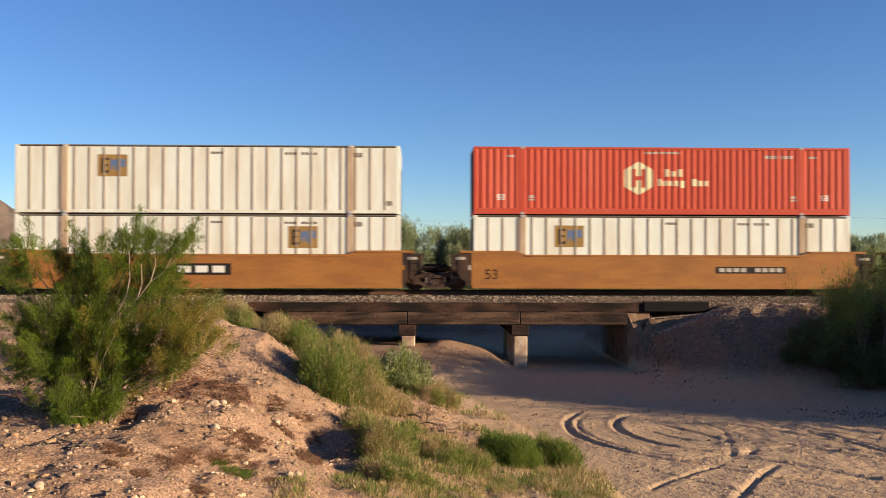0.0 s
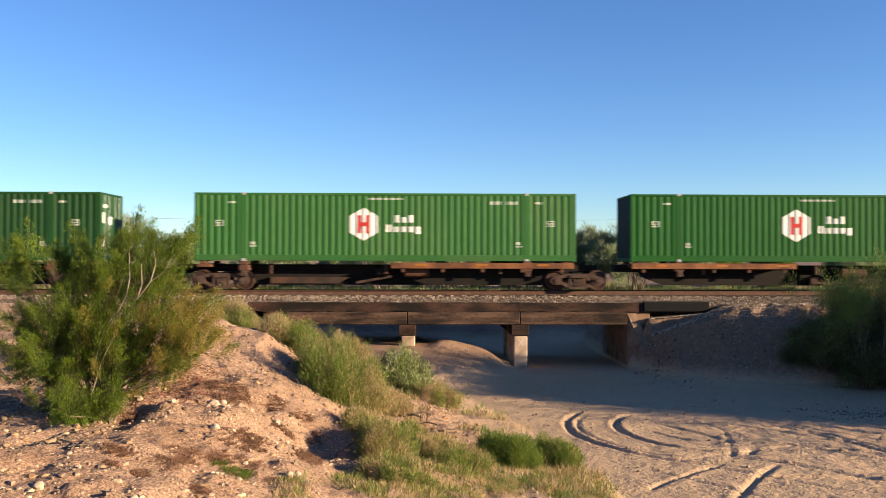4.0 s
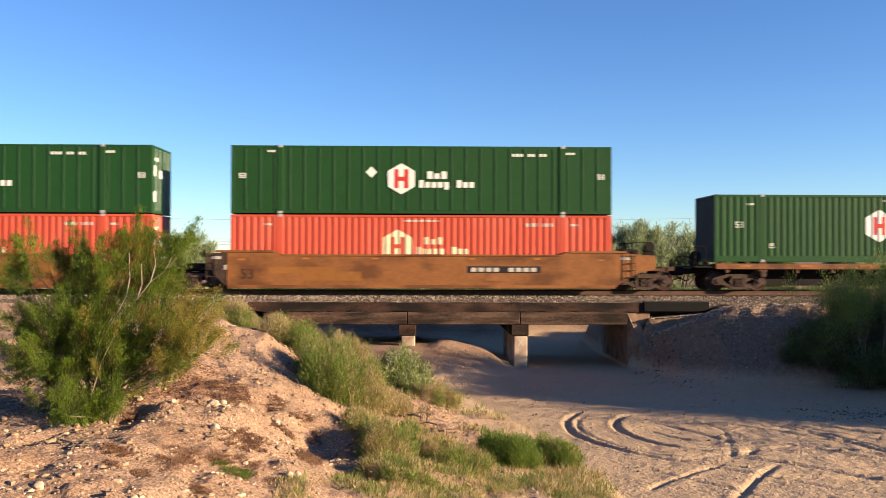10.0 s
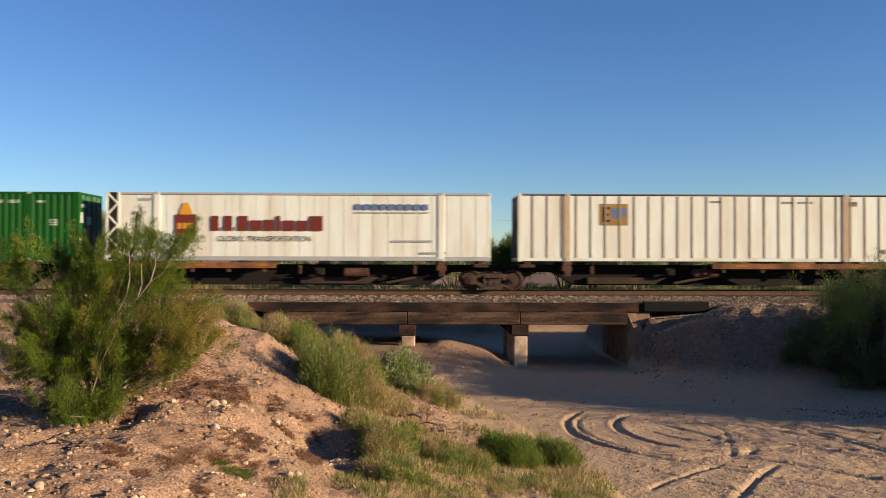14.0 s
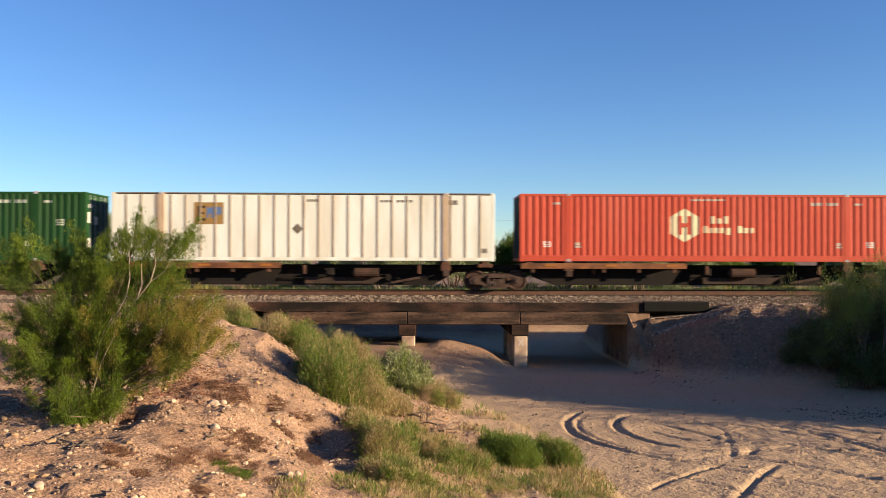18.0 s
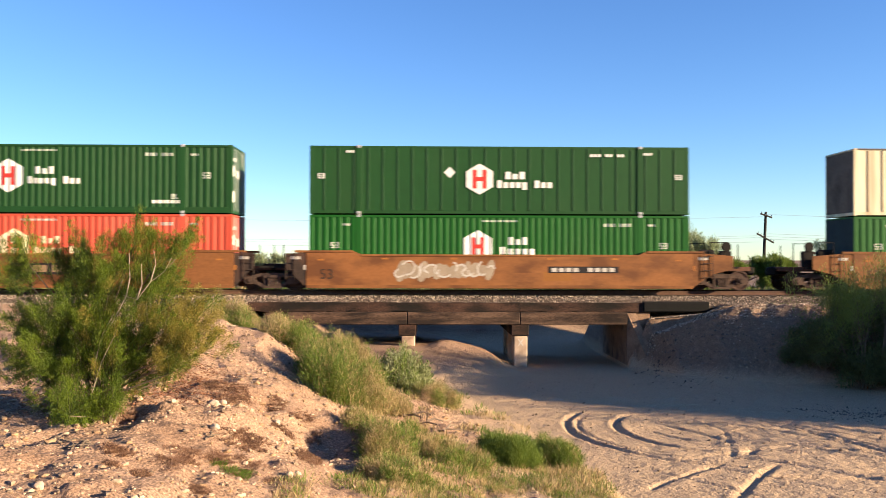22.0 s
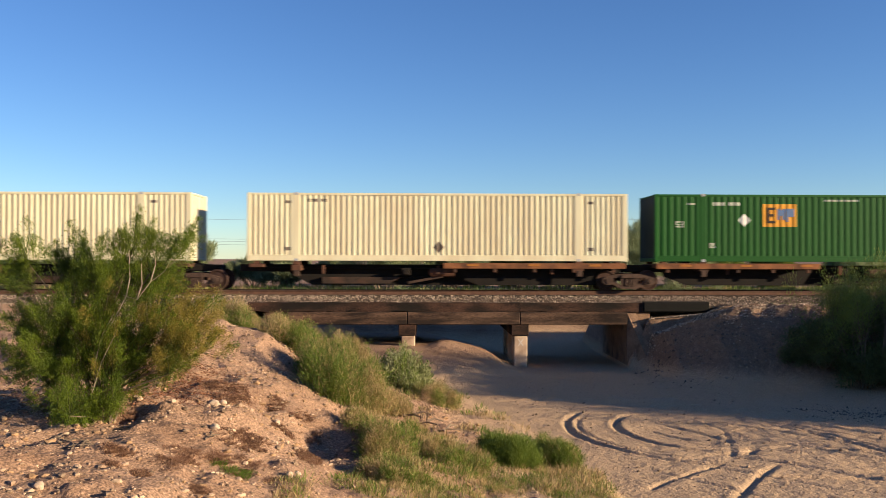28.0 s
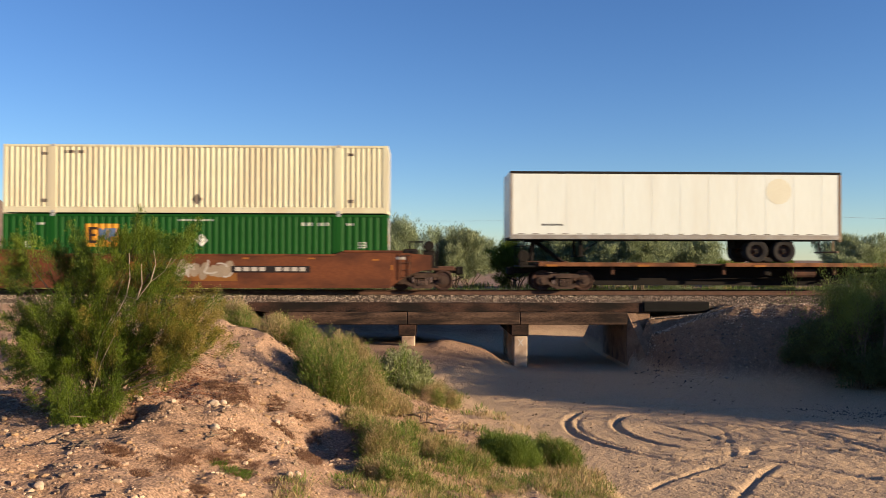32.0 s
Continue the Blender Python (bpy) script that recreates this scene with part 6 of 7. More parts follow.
# two flat platforms with trailers on them
load(spine_car("joint", None, deck=(-17.1, 0.0), seed=51), 669.4, 0.0)
load(spine_car("joint", "truck", deck=(-16.6, 0.0), seed=52), 687.3, 0.0)
DECK_Z = 1.24
load(make_trailer(8.55, (-0.95,), "short white truck trailer with one axle, grey rails", rivets=False), 677.72, DECK_Z)
load(make_trailer(14.23, (-3.6, -2.4), "long white truck trailer with two axles and rusty door frame"), 690.60, DECK_Z)
load(hitch(0), 677.72 + 8.55 - 0.95, DECK_Z)
load(hitch(0), 690.60 + 14.23 - 1.0, DECK_Z)


# ---- plants ----
def quad_mesh(name, v, material):
    """A mesh of separate four-cornered leaves; v has the shape (n, 4, 3)."""
    n = len(v)
    me = bpy.data.meshes.new(name)
    me.vertices.add(n * 4)
    me.vertices.foreach_set("co", np.ascontiguousarray(v, dtype=np.float32).ravel())
    me.loops.add(n * 4)
    me.loops.foreach_set("vertex_index", np.arange(n * 4, dtype=np.int32))
    me.polygons.add(n)
    me.polygons.foreach_set("loop_start", np.arange(0, n * 4, 4, dtype=np.int32))
    me.materials.append(material)
    me.update(calc_edges=True)
    return me


def unit(v):
    return v / np.maximum(np.linalg.norm(v, axis=-1, keepdims=True), 1e-6)


def leaves_at(rng, places, ways, per, spread_r, long, wide, lean=0.6):
    """Leaves round each place: rhombs that point along the twig's way, with a scatter of lean."""
    p = np.repeat(places, per, axis=0) + rng.normal(0, spread_r, (len(places) * per, 3))
    d = unit(np.repeat(ways, per, axis=0) + rng.normal(0, lean, p.shape))
    s = unit(np.cross(d, rng.normal(0, 1, p.shape)))
    ln = (long * rng.uniform(0.6, 1.3, len(p)))[:, None]
    wd = (wide * rng.uniform(0.7, 1.3, len(p)))[:, None]
    return np.stack([p, p + d * ln * 0.5 + s * wd * 0.5, p + d * ln, p + d * ln * 0.5 - s * wd * 0.5], 1)


def grow(rng, fm, base, way, long, r, depth, tips, kids=3, wander=0.25, rise=0.12, shrink=0.62, sides=5, leaf_from=0.35):
    """A branch in bent pieces that forks; leaves may sit at tips, a list of places and ways."""
    p, d = Vector(base), Vector(way).normalized()
    n = 4
    for k in range(n):
        d = (d + Vector(rng.normal(0, wander, 3)) * 0.5 + Vector((0, 0, rise))).normalized()
        q = p + d * (long / n)
        ra, rb = r * (1 - 0.45 * k / n), r * (1 - 0.45 * (k + 1) / n)
        if ra > 0.0025:
            fm.tube(p, q, ra, rb, sides)
        if depth <= 1 and (k + 1) / n > leaf_from:
            tips.append((q[:], d[:]))
            tips.append((((p + q) / 2)[:], d[:]))
        if depth > 0 and k >= 1:
            for j in range(kids if k == n - 1 else max(1, kids - 2)):
                w = (d + Vector(rng.normal(0, 0.55, 3))).normalized()
                grow(rng, fm, q, w, long * shrink * rng.uniform(0.75, 1.2), rb * 0.62, depth - 1, tips, kids, wander, rise, shrink, max(3, sides - 1), leaf_from)
        p = q


def shrub(name, label, category, x, y, high, wide, seed, stems, leaf_mat, bark, leaf, per, depth=2, rise=0.12, spread_r=0.05, kids=3, lean=0.6, r=0.025, z=None, group="", fan=1.0):
    """A bush or tree with many stems from its base. leaf: its length and width."""
    rng = np.random.RandomState(seed)
    z = land_at(x, y) - 0.03 if z is None else z
    thing = tagged(new(name), label, category, group)
    thing.location = (x, y, z)
    fm, tips = Form(), []
    for k in range(stems):
        a = 6.2832 * k / stems + rng.uniform(-0.4, 0.4)
        out = rng.uniform(0.25, 1.0) * wide / high * fan
        w = Vector((math.cos(a) * out, math.sin(a) * out, 1.0)).normalized()
        grow(rng, fm, (math.cos(a) * 0.06 * wide, math.sin(a) * 0.06 * wide, 0), w, high * rng.uniform(0.42, 0.62), r * rng.uniform(0.7, 1.2), depth, tips, kids, rise=rise)
    places, ways = np.array([t[0] for t in tips]), np.array([t[1] for t in tips])
    top = np.percentile(places[:, 2], 99)
    f = high / top
    places[:, 2] *= f
    fm.v = [(a, b, c * f) for a, b, c in fm.v]
    places = places[places[:, 2] > 0.02]
    ways = ways[:len(places)]
    part("trunk", fm, bark, thing)
    lv = leaves_at(rng, places, ways, per, spread_r, leaf[0], leaf[1], lean)
    new_leaf = new("crown", quad_mesh("crown", lv, leaf_mat))
    new_leaf.parent = thing
    return thing


def tuft_blades(rng, n, cx, cy, cz, rad, high, wide, out=0.5, curl=0.25):
    """Upright blades of a grassy clump: each one a narrow four-cornered leaf, leaning outward."""
    a = rng.uniform(0, 6.2832, n)
    q = np.sqrt(rng.uniform(0, 1, n)) * rad
    bx, by = cx + np.cos(a) * q, cy + np.sin(a) * q
    h = high * rng.uniform(0.45, 1.1, n) * (1 - 0.45 * (q / rad) ** 2)
    d = np.stack([np.cos(a) * out * q / rad + rng.normal(0, curl, n), np.sin(a) * out * q / rad + rng.normal(0, curl, n), np.ones(n)], 1)
    d = unit(d)
    b = np.stack([bx, by, np.full(n, cz)], 1)
    s = unit(np.cross(d, rng.normal(0, 1, (n, 3))))
    w = (wide * rng.uniform(0.6, 1.4, n))[:, None]
    L = h[:, None]
    return np.stack([b - s * w * 0.3, b + d * L * 0.55 + s * w * 0.5, b + d * L + np.stack([d[:, 0], d[:, 1], -0.3 * np.ones(n)], 1) * L * 0.12, b + d * L * 0.55 - s * w * 0.5], 1)


def broom(name, label, category, x, y, high, wide, seed, mats, n=9000, blade=0.012):
    """A dense fine-stemmed bush: several domed clumps of thin upright shoots, each in its own tone."""
    rng = np.random.RandomState(seed)
    z = land_at(x, y)
    thing = tagged(new(name), label, category)
    thing.location = (x, y, z)
    lumps = 26
    spots = [(rng.uniform(0, 6.28), math.sqrt(rng.uniform(0, 1)) * wide * 0.42, rng.uniform(0, 1)) for j in range(lumps)]
    for k, m in enumerate(mats):
        v = []
        for a, q, tone in spots:
            dry = m is M_STRAW
            per = int(n / lumps / len(mats) * ((2.2 if dry else 0.25) if tone < 0.3 else (0.45 if dry else 1.25)))
            a += 0.15 * k
            cx, cy = math.cos(a) * q, math.sin(a) * q
            rr = wide * rng.uniform(0.08, 0.19)
            h = high * (1 - 0.55 * (q / (wide * 0.5)) ** 2) * (0.6 + 0.45 * (tone * 7.3 % 1.0))
            g = land_at(x + cx, y + cy) - z - 0.03
            # fine shoots fill a dome, the outer ones lean out
            w = unit(rng.normal(0, 1, (per, 3)))
            w[:, 2] = np.abs(w[:, 2])
            shell = rng.uniform(0.25, 1.0, per) ** 0.6
            pl = np.stack([cx + w[:, 0] * rr * shell, cy + w[:, 1] * rr * shell, g + h * (0.12 + 0.75 * shell * (0.25 + 0.75 * w[:, 2]))], 1)
            ways = unit(np.stack([w[:, 0] * 0.7 + 0.25 * cx / wide, w[:, 1] * 0.7 + 0.25 * cy / wide, 0.75 + 0.3 * w[:, 2]], 1))
            v.append(leaves_at(rng, pl, ways, 2, 0.04, 0.105 * min(1.0, high + 0.2), blade * 0.5, 0.6))
            v.append(tuft_blades(rng, per // 12, cx, cy, g, rr * 1.1, h * 0.6, blade * 0.6, 0.6, 0.3))
        ob = new("crown", quad_mesh("crown", np.concatenate(v), m))
        ob.parent = thing
    stem = Form()
    for j in range(14):
        a = j * 0.449 + rng.uniform(-0.2, 0.2)
        stem.tube((0.1 * math.cos(a), 0.1 * math.sin(a), -0.05), (wide * 0.3 * math.cos(a), wide * 0.3 * math.sin(a), high * 0.5), 0.012, 0.004, 5)
    part("stem_work", stem, M_TWIG, thing)["kind"] = "stuff"
    return thing


# the large bush on the near bank
def make_creosote():
    rng = np.random.RandomState(7)
    x, y = -4.68, -23.9
    z = land_at(x, y) - 0.05
    thing = tagged(new("creosote_bush"), "large green creosote bush with pale bare branches on the sandy bank", "bush")
    thing.location = (x, y, z)
    wood = Form()
    # sprays of twigs: across, up, radius, share of yellowed leaves
    sprays = [(-1.0, 2.55, .15, 0), (-.5, 2.45, .24, 0), (-1.4, 2.1, .15, 0), (-.95, 2.2, .18, 0), (.42, 2.62, .26, 0), (.56, 2.75, .18, 0), (.82, 2.45, .22, 0), (1.03, 2.55, .14, 0), (1.15, 2.7, .12, 0),
              (.25, 2.2, .28, 0), (.02, 1.95, .26, 0), (-.33, 1.8, .28, 0), (-.75, 1.6, .26, 0), (-1.1, 1.48, .2, 0), (-.87, 1.25, .26, 0), (-.5, 1.0, .3, 0), (-.63, .78, .24, 0), (-.2, 1.2, .3, 0), (.14, 1.6, .28, .1),
              (.5, 1.85, .28, .1), (.85, 1.9, .28, .3), (1.08, 1.72, .28, .8), (1.27, 1.52, .26, .9), (1.38, 1.22, .2, .8), (1.02, 1.36, .28, .9), (.74, 1.48, .26, .5), (.45, 1.25, .26, .4), (.27, .95, .3, .1), (.44, .78, .24, .1),
              (.8, 1.08, .24, .3), (1.14, 1.02, .22, .3), (-.14, .66, .27, 0), (-.4, .48, .24, 0), (-.05, .36, .2, 0), (-.2, .2, .16, 0), (.08, .66, .24, 0), (.55, .9, .2, .1), (-.45, 2.25, .18, 0),
              (-1.15, 1.0, .2, 0), (.97, .82, .17, .2), (.68, 2.2, .2, 0), (-.1, 2.32, .2, 0), (-.58, 2.1, .22, 0), (-.3, 1.5, .26, 0), (.0, 1.0, .28, 0), (-.72, 1.05, .24, 0), (.2, 1.3, .24, .1), (.62, 1.12, .22, .2), (-.3, .3, .2, 0), (.0, .25, .17, 0), (-.48, .25, .16, 0), (.25, .36, .17, 0), (-.15, .5, .22, 0), (-.02, .12, .13, 0), (.4, 1.5, .24, .3), (-.1, 1.75, .26, 0), (-.6, 1.35, .26, 0), (1.2, 1.15, .2, .6), (-.3, .1, .13, 0), (1.25, 1.3, .2, .6), (-.35, .8, .24, 0), (.3, .55, .2, 0)]
    leafs, shoots = {0: [], 1: []}, Form()
    for cx, cz, r, yellow in sprays:
        cx, r = cx * (1.06 if cx > 0 else 1.03), r * 1.02
        cy = rng.uniform(-0.5, 0.5) - 0.15 * (cz < 1) - (0.2 if cz < 0.6 else 0.0)
        foot = Vector((cx * 0.9, cy * 0.9, max(cz - r * 1.2, 0.08)))
        mid = Vector((cx * 0.24 + rng.normal(0, 0.05), cy * 0.4, foot.z * 0.6))
        for p0, p1, r0, r1 in ((Vector((cx * 0.1 + 0.02, cy * 0.15, 0)), mid, 0.02, 0.015), (mid, foot, 0.015, 0.009)):
            wood.tube(p0, p1, r0 * 0.8, r1 * 0.8, 5)
        # each spray ends in separate tufts of leaves, upright and fuller at the top, with gaps between them
        for q in range(int((21 if cz > 0.7 else 13) * r / 0.25)):
            out = rng.normal(0, 1, 3) * np.array([0.68, 0.85, 0.66]) * r
            top = np.array((cx, cy, cz)) + out + np.array([0, 0, 0.25 * r])
            d = unit(np.array([0.3 * cx + 1.1 * out[0], 0.25 * cy + 0.8 * out[1], 0.55 + max(out[2], 0)]))
            long = rng.uniform(0.15, 0.31)
            root = top - d * long
            shoots.tube(foot, Vector(root), 0.005, 0.0035, 3)
            shoots.tube(Vector(root), Vector(top), 0.0035, 0.0015, 3)
            n = int(175 * rng.uniform(0.6, 1.3))
            along = rng.uniform(0, 1, n) ** 0.75
            side = rng.normal(0, 1, (n, 3)) * (0.012 + 0.038 * np.sin(np.pi * np.clip(along, 0.05, 0.92)))[:, None]
            at = root + d * (along * long * 1.15)[:, None] + side
            leafs[1 if rng.uniform() < yellow else 0].append(leaves_at(rng, at, unit(1.3 * d + 9.0 * side), 2, 0.009, 0.027, 0.0078, 0.4))
    for pts in (((0.17, -0.5, 1.2), (0.38, -0.52, 1.55), (0.53, -0.5, 1.85), (0.68, -0.5, 1.8), (0.85, -0.45, 2.05), (1.03, -0.4, 2.2), (1.12, -0.35, 2.4)),
                ((0.53, -0.5, 1.85), (0.58, -0.5, 2.1), (0.55, -0.45, 2.45)), ((0.1, -0.5, 0.9), (0.2, -0.52, 1.3), (0.36, -0.5, 1.6)), ((0.05, -0.45, 0.5), (0.2, -0.5, 0.95), (0.42, -0.5, 1.4)), ((0.68, -0.5, 1.8), (0.74, -0.48, 2.02), (0.72, -0.45, 2.3)), ((0.85, -0.45, 2.05), (0.92, -0.45, 2.3), (0.88, -0.42, 2.5))):
        pale, thick = Form(), 0.010
        for p, q in zip(pts, pts[1:]):
            pale.tube(p, q, thick, thick * 0.8, 6)
            thick *= 0.8
        part("bare_branch", pale, M_BAREWOOD, thing, "pale bare branch")
    part("trunk", wood, M_BARK, thing)
    part("shoot_work", shoots, M_SHOOT, thing, "thin green shoots")["kind"] = "stuff"
    for k, m in ((0, M_CREO), (1, M_CREOY)):
        ob = new("crown", quad_mesh("crown", np.concatenate(leafs[k]), m))
        ob.parent = thing
        ob["label"] = "small bright green leaves" if k == 0 else "yellowed leaves"


make_creosote()
broom("desert_broom", "dense green desert broom with dry yellow shoots at its foot", "bush", -1.75, -18.0, 1.75, 2.3, 11, (M_BROOM, M_BROOM, M_STRAW), 44200)
broom("desert_broom", "green desert broom on the crest of the sandy mound", "bush", -3.0, -15.2, 1.15, 1.9, 12, (M_BROOM, M_BROOM, M_STRAW), 27200)
broom("desert_broom", "green desert broom with straw-coloured tips", "bush", -1.9, -14.9, 1.5, 1.6, 13, (M_BROOM, M_STRAW), 20400)
broom("dry_grass_clump", "straw-coloured grass clump mixed with green shoots behind the mound", "grass", -5.5, -12.9, 1.35, 1.9, 14, (M_STRAW, M_STRAW, M_BROOM), 20400)
broom("dry_grass_clump", "straw-coloured grass clump mixed with green shoots behind the mound", "grass", -4.7, -13.2, 1.0, 1.2, 15, (M_STRAW, M_BROOM), 15300)
broom("dry_grass_clump", "straw-coloured grass on the slope to the wash", "grass", 0.35, -13.4, 0.75, 1.3, 16, (M_STRAW, M_BROOM), 13600)
broom("dry_grass_clump", "straw-coloured grass on the slope to the wash", "grass", -0.9, -17.1, 0.7, 1.3, 17, (M_STRAW, M_STRAW, M_BROOM), 13600)
broom("low_broom", "low green broom bush in the grass above the wash", "bush", -0.68, -21.5, 0.85, 1.25, 18, (M_BROOM, M_STRAW), 17000)
broom("low_broom", "low green broom bush in the grass above the wash", "bush", -0.45, -23.0, 0.55, 1.1, 24, (M_BROOM, M_STRAW), 15000)
broom("low_broom", "low green broom bush in the grass above the wash", "bush", 0.5, -20.7, 0.5, 1.4, 19, (M_STRAW, M_BROOM), 14000)
broom("low_broom", "bright green low bush at the edge of the wash", "bush", 1.65, -19.6, 0.85, 1.3, 20, (M_BROOM, M_BROOM), 23800)
broom("low_broom", "bright green low bush at the edge of the wash", "bush", 2.65, -19.0, 0.75, 1.15, 21, (M_BROOM, M_BROOM, M_STRAW), 20400)
broom("dry_grass_clump", "straw-coloured grass above the hollow in the bank", "grass", -1.0, -20.3, 0.5, 1.1, 25, (M_STRAW, M_STRAW, M_BROOM), 9000)
broom("dry_grass_clump", "straw-coloured grass above the hollow in the bank", "grass", -0.15, -19.5, 0.42, 1.0, 26, (M_STRAW, M_BROOM), 8000)
broom("grey_leaved_shrub", "rounded grey-green shrub with narrow leaves beside the wash", "bush", -0.65, -12.2, 1.6, 1.75, 22, (M_PALE, M_PALE, M_BROOM), 13000, blade=0.04)
shrub("dry_twiggy_shrub", "leafless grey twiggy shrub", "shrub", 0.0, -17.4, 0.85, 0.7, 23, 9, M_RUSTLEAF, M_TWIG, (0.02, 0.008), 1, depth=2, rise=0.08, r=0.01)
# the dark thicket under the right-hand embankment
shrub("mesquite_bush", "tall feathery green mesquite bush below the embankment", "bush", 14.95, -7.6, 4.35, 2.2, 31, 8, M_FEATHER, M_BARK, (0.12, 0.013), 3, depth=3, rise=0.16, spread_r=0.08, r=0.03, z=-3.0, lean=0.45)
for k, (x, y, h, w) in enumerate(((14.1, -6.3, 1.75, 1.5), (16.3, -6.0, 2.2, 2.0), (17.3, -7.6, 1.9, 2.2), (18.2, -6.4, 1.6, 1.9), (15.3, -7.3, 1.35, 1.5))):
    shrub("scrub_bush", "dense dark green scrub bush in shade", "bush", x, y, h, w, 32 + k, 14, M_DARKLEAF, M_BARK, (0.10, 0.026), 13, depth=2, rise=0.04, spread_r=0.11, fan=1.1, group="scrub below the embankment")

# trees that shade the wash from the right
for k, (x, y, h, w) in enumerate(((26.0, -15.4, 3.6, 3.6), (30.0, -17.2, 4.5, 4.0), (22.3, -13.8, 3.7, 3.0), (24.0, -10.4, 3.0, 2.6), (21.4, -8.3, 2.0, 2.4), (33.5, -19.1, 5.4, 4.0), (22.8, -12.3, 5.5, 2.6), (38.0, -22.0, 7.4, 3.6))):
    shrub("mesquite_tree", "spreading mesquite tree on the far bank of the wash", "tree", x, y, h, w, 60 + k, 8, M_MESQ, M_BARK, (0.22, 0.075), 3, depth=3, rise=0.06, spread_r=0.22, r=0.09, group="trees beside the wash", kids=3)

# trees and scrub beyond the track
FAR = [(-2.75, 21.5, 4.9, 4.6), (1.95, 23.5, 4.15, 2.4), (6.55, 25.5, 3.55, 2.4), (9.8, 23.5, 4.2, 2.7), (11.85, 24.0, 4.1, 1.9), (14.3, 21.5, 4.6, 3.3), (18.0, 23.5, 4.4, 3.0), (-22.8, 21.0, 5.4, 4.2), (-26.5, 26.0, 3.5, 5.0), (-30.0, 30.0, 3.1, 6.0), (-17.3, 25.0, 3.6, 3.0), (27.2, 30.0, 2.3, 3.0), (34.0, 30.0, 4.0, 5.0), (-34.5, 38.0, 3.3, 6.0), (-27.0, 48.0, 3.5, 7.0), (3.6, 34.0, 3.6, 5.0), (12.4, 36.0, 3.6, 5.0), (22.5, 27.0, 2.0, 3.2), (30.5, 24.0, 2.2, 3.2), (-10.5, 30.0, 2.3, 3.4), (-6.6, 28.0, 2.2, 3.0), (-13.8, 33.0, 2.4, 3.6), (-20.5, 36.0, 2.8, 4.0)]
for k, (x, y, h, w) in enumerate(FAR):
    shrub("palo_verde", "grey-green desert tree beyond the railway track", "tree", x, y, h, w, 80 + k, 9, (M_MESQ, M_SAGE, M_BROOM)[k % 3] if k % 5 else M_MESQ, M_BARK, (0.26, 0.028), 8, depth=3, rise=0.16, spread_r=0.12, r=0.05, lean=0.42, group="trees beyond the track", z=land_at(x, y) - 0.05)


